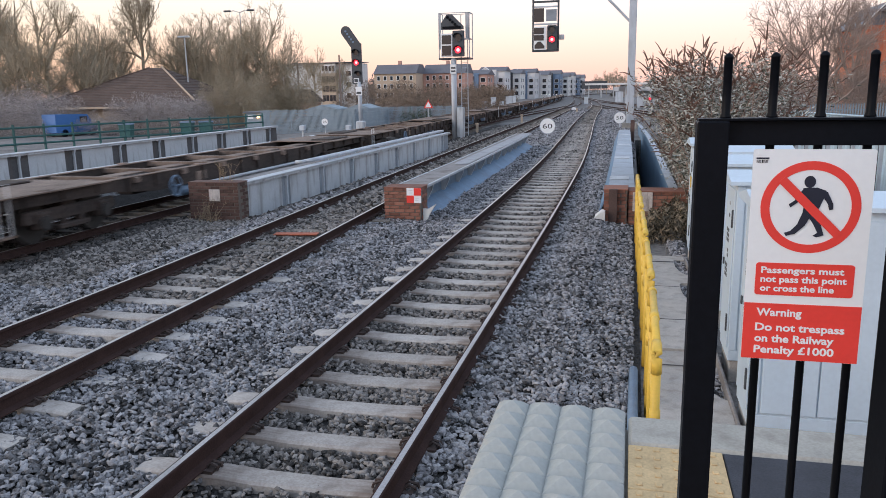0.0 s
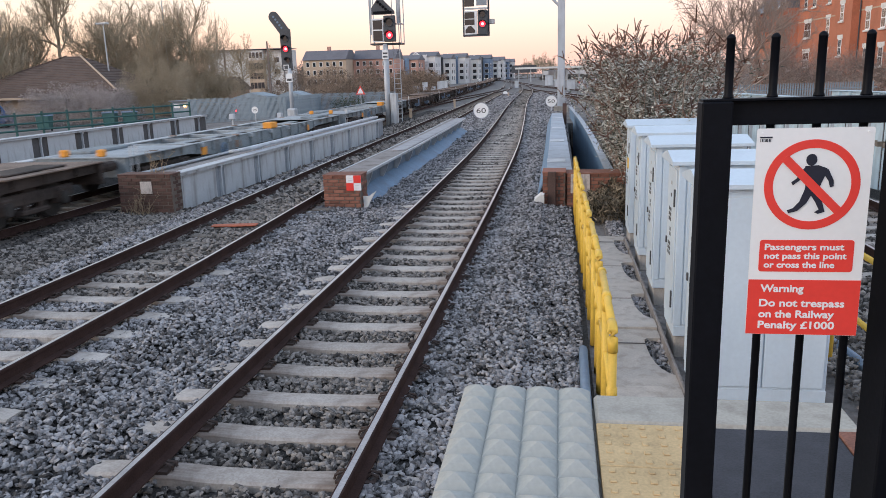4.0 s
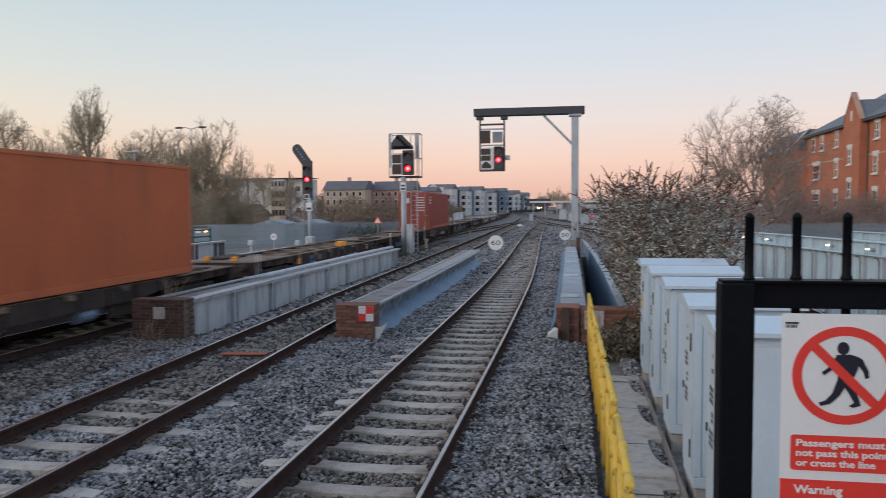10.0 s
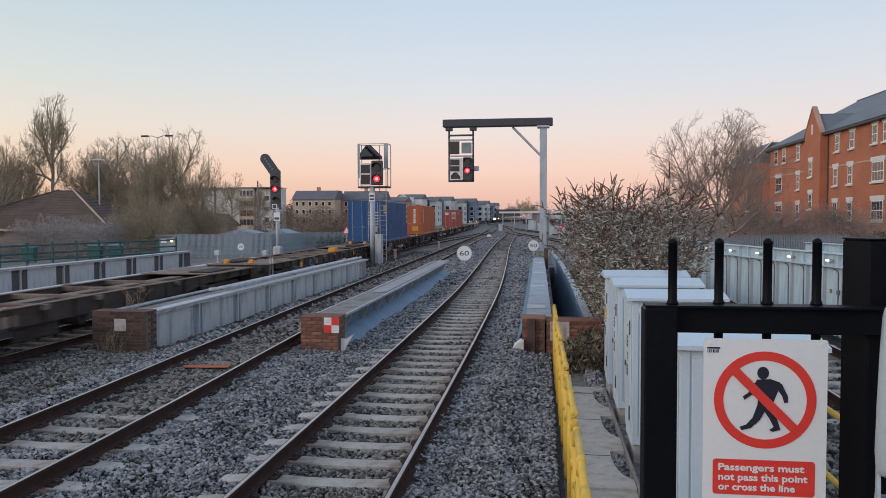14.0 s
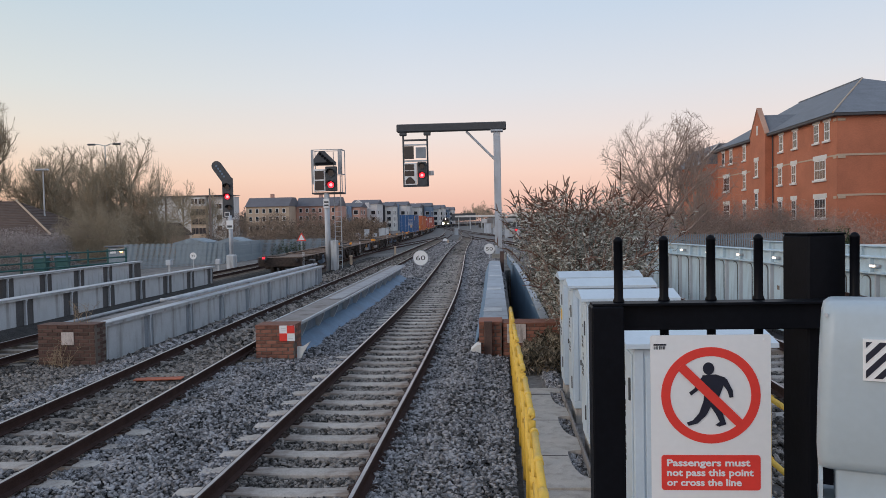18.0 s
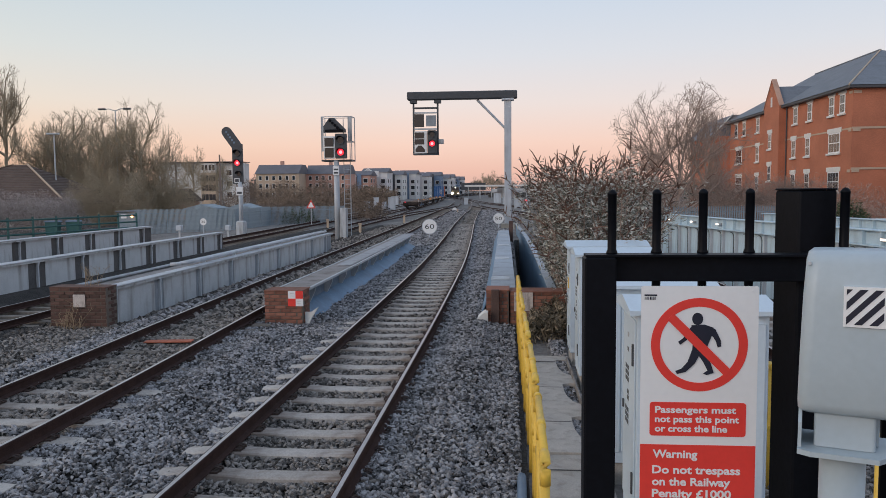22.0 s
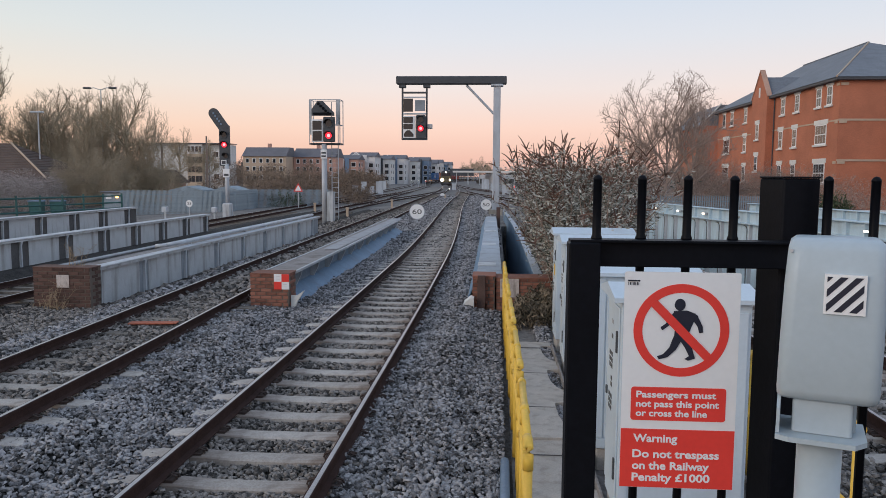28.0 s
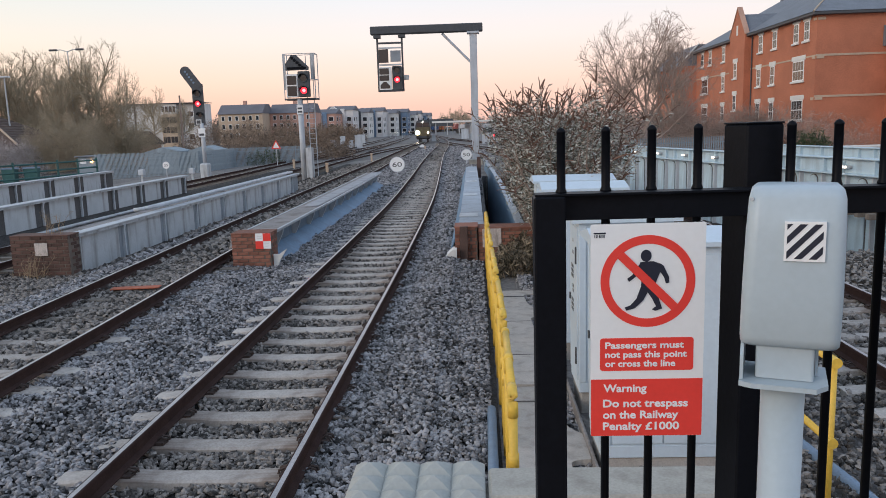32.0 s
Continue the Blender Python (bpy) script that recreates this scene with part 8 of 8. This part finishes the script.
for k in range(6):
    gl = thing("yard_lamp", "tiny lit white lamp low in the far yard", "lamp", "yard lamps", at=pose(-24 + 1.0 * k + 0.3 * (k % 2), 215, 1.3))
    part("lamp_stem", S().box(-0.04, 0.04, -0.04, 0.04, -2.2, -0.101), "galv", gl)
    part("lamp_glass", S().box(-0.05, 0.05, -0.1, 0.1, -0.08, 0.02, 0.02), "warmlamp", gl, "lit lamp")


def parked_van(x, y, mat, label):
    v = thing("van", label, "van", at=pose(x, y, -0.9, 0, 0, 78))
    part("body", S().prism([(-2.4, 0.35), (2.3, 0.35), (2.3, 0.9), (1.5, 1.15), (1.0, 1.95), (-2.35, 2.0), (-2.4, 1.2)], -0.9, 0.9, "y"), mat, v)
    part("windscreen", S().prism([(1.53, 1.17), (1.06, 1.90), (1.10, 1.92), (1.57, 1.19)], -0.8, 0.8, "y"), "pane", v)
    part("side_window", S().box(0.15, 0.95, -0.912, -0.901, 1.2, 1.75), "pane", v)
    for dx in (-1.5, 1.45):
        for dy in (-0.9, 0.72):
            w = part("wheel", S().tube([(dx, dy, 0.33), (dx, dy + 0.2, 0.33)], 0.33, 16), "black", v)
    part("bumper", S().box(2.301, 2.4, -0.85, 0.85, 0.35, 0.6, 0.03), "dark", v)


parked_van(-50.0, 61.0, "bluesign", "small blue van parked behind the green fence")
hut = thing("hut", "small teal-grey hut with a lit orange lamp by the palisade", "hut")
part("wall", S().box(-33.4, -31.9, 63, 64.6, -0.9, 0.95, 0.02), "palis", hut)
part("roof", S().box(-33.6, -31.7, 62.8, 64.8, 0.951, 1.05, 0.02), "slate", hut, "flat grey roof")
part("notice", S().box(-33.2, -32.7, 62.97, 62.999, 0.4, 0.75), "white", hut, "white notice")
part("lamp", S().box(-32.3, -32.1, 62.9, 62.999, 0.5, 0.68, 0.02), "orangelamp", hut, "lit orange lamp")
for x0, x1, y0, top, mat, lab in ((-29.2, -26.4, 67.0, 1.0, "palis", "low blue-grey steel store behind the palisade"), (-25.6, -23.4, 68.0, 1.0, "palis", "pale grey site cabin behind the palisade")):
    sh = thing("site_store", lab, "shed", "site stores")
    part("wall", S().box(x0, x1, y0, y0 + 3.0, -0.9, top, 0.03), mat, sh, "ribbed steel wall")
    part("roof", S().prism([(x0 - 0.15, top + 0.001), (x1 + 0.15, top + 0.001), (x1 + 0.15, top + 0.12), ((x0 + x1) / 2, top + 0.5), (x0 - 0.15, top + 0.12)], y0 - 0.15, y0 + 3.15), mat, sh, "shallow sheet roof")
    for k in range(6):
        xx = x0 + (k + 0.5) * (x1 - x0) / 6
        part("rib", S().box(xx - 0.04, xx + 0.04, y0 - 0.04, y0 - 0.001, -0.8, top - 0.05), mat, sh)
for x, y in ((-36.6, 58.6), (-35.2, 59.2), (-40.3, 55.5)):
    bn = thing("wheeled_bin", "teal plastic wheeled bin behind the green fence", "bin", "wheeled bins", at=pose(x, y, -0.9, 0, 0, 12))
    part("body", S().prism([(-0.42, 0.15), (0.42, 0.15), (0.5, 1.2), (-0.5, 1.2)], -0.4, 0.4), "green", bn, "tapered body")
    part("lid", S().prism([(-0.54, 1.201), (0.54, 1.201), (0.5, 1.3), (-0.5, 1.3)], -0.46, 0.44), "bluepipe", bn, "blue-grey lid")
    for dx in (-0.3, 0.3):
        part("wheel", S().tube([(dx - 0.03, 0.38, 0.1), (dx + 0.03, 0.38, 0.1)], 0.1, 10), "black", bn)
for x, y, w in ((-20.9, 47.0, 0.34), (-17.7, 47.0, 0.3)):
    pb = thing("marker_box", "small white box on a short post by the far track", "box", "white boxes")
    part("post", S().box(x - 0.05, x + 0.05, y, y + 0.1, -0.9, 0.15), "galv", pb)
    part("case", S().box(x - w / 2, x + w / 2, y - 0.12, y + 0.2, 0.151, 0.5, 0.03), "galvlight", pb, "white case")
tri = thing("warning_triangle", "red-edged triangular warning sign on a thin post", "sign")
part("post", S().tube([(-17.3, 66, -0.9), (-17.3, 66, 1.6)], 0.035, 6), "galv", tri)
part("border", S().prism([(-17.72, 1.1), (-16.88, 1.1), (-17.3, 1.85)], 65.93, 65.95), "signred", tri, "red border")
part("face", S().prism([(-17.58, 1.18), (-17.02, 1.18), (-17.3, 1.68)], 65.915, 65.929), "white", tri, "white face")
pf = thing("palisade_fence", "grey palisade fence before the brick building's scrub", "fence")
pl_mesh = S().prism([(-0.035, -0.6), (0.035, -0.6), (0.035, 1.45), (0.0, 1.52), (-0.035, 1.45)], -0.006, 0.006).mesh("pale", "palis")
for k in range(60):
    part("pale", pl_mesh, "palis", pf).matrix_basis = pose(9.2 + 0.14 * k, 46.2 + 0.02 * k, 0)
for z in (-0.2, 1.15):
    part("rail", S().tube([(9.1, 46.24, z), (17.7, 47.45, z)], 0.03, 4), "palis", pf)


# ---- the buddleia by the abutment ----
def buddleia():
    b = thing("shrub", "overgrown buddleia with drooping grey-green leaves and dry brown seedheads", "shrub")
    rng = random.Random(5)
    stems, leaves, heads = S(), S(), S()
    for k in range(430):
        y = rng.uniform(15.0, 21.0)
        x = rng.uniform(1.3, 0.152 * y)
        p = Vector((x, y, -0.4))
        tall = float(np.interp(x, [1.2, 1.6, 2.3, 3.2], [3.5, 3.95, 3.75, 3.3])) * rng.uniform(0.45, 1.0) ** 0.8
        d = Vector((rng.gauss(-0.03 if x < 1.9 else 0.0, 0.12), rng.gauss(-0.08, 0.25), 1)).normalized()
        pts = [p.copy()]
        n = 6
        for i in range(n):
            d = (d + Vector((rng.gauss(0, 0.10), rng.gauss(0, 0.10), -0.03 * i))).normalized()
            p = p + d * (tall / n)
            pts.append(p.copy())
        stems.tube(pts, 0.016, 4, 0.005, caps=False)
        for i in range(1, n + 1):
            for _ in range(30):
                c = pts[i - 1].lerp(pts[i], rng.random()) + Vector((rng.gauss(0, 0.1), rng.gauss(0, 0.1), rng.gauss(0, 0.08)))
                a = Vector((rng.gauss(0, 1), rng.gauss(0, 1), rng.uniform(-0.9, 0.3))).normalized()
                s = a.cross(Vector((rng.gauss(0, 1), rng.gauss(0, 1), rng.gauss(0, 1)))).normalized()
                if c.z < 0.7 and c.x < 1.8 and rng.random() < 0.8:
                    continue
                ln, wd = rng.uniform(0.06, 0.135), rng.uniform(0.009, 0.02)
                u = a.cross(s) * wd * 0.5
                leaves.add([c, c + a * ln * 0.45 + s * wd + u, c + a * ln * 0.5, c + a * ln, c + a * ln * 0.45 - s * wd + u], [(0, 1, 2), (1, 3, 2), (0, 2, 4), (2, 3, 4)])
        for _ in range(2 if rng.random() < 0.7 else 1):
            a = (d + Vector((rng.gauss(0, 0.5), rng.gauss(0, 0.5), rng.uniform(-0.3, 0.3)))).normalized()
            q = pts[-1]
            hl = rng.uniform(0.2, 0.42)
            for _ in range(2):
                o = pts[-2].lerp(q, rng.random())
                e = (a + Vector((rng.gauss(0, 0.6), rng.gauss(0, 0.6), rng.uniform(0, 0.5)))).normalized()
                heads.tube([o, o + e * 0.1, o + e * 0.2], 0.013, 4, 0.004)
            heads.tube([q, q + a * hl * 0.33, q + a * hl * 0.66 + Vector((0, 0, -0.01)), q + a * hl + Vector((0, 0, -0.05))], 0.017, 5, 0.005)
    # long side sprays that reach over the gap
    for k in range(30):
        p = Vector((rng.uniform(1.1, 1.5), rng.uniform(15, 21), rng.uniform(1.7, 3.0)))
        a = Vector((-1, rng.gauss(0, 0.3), rng.uniform(-0.1, 0.5))).normalized()
        ln = rng.uniform(0.2, 0.5)
        pts = [p, p + a * ln * 0.5, p + a * ln + Vector((0, 0, -0.08))]
        stems.tube(pts, 0.008, 4, 0.004, caps=False)
        for j in range(3):
            q = pts[1].lerp(pts[2], j / 2)
            e = (a + Vector((0, rng.gauss(0, 0.4), rng.gauss(0, 0.45)))).normalized()
            heads.tube([q, q + e * 0.1, q + e * 0.22], 0.022, 5, 0.007)
    part("stem", stems, "barkgrey", b, "thin woody stems")
    tagged(part("leaf", leaves, "leaf", b, "drooping narrow leaves"), kind="stuff")
    tagged(part("seedhead", heads, "seed", b, "dry brown seedheads"), kind="stuff")


buddleia()
thicket("low brambles and ivy at the abutment's foot", "scrub", 0.35, 2.6, 14.4, 16.25, -0.4, 0.42, 9000, "bramble", 0.12, 9)


motions()
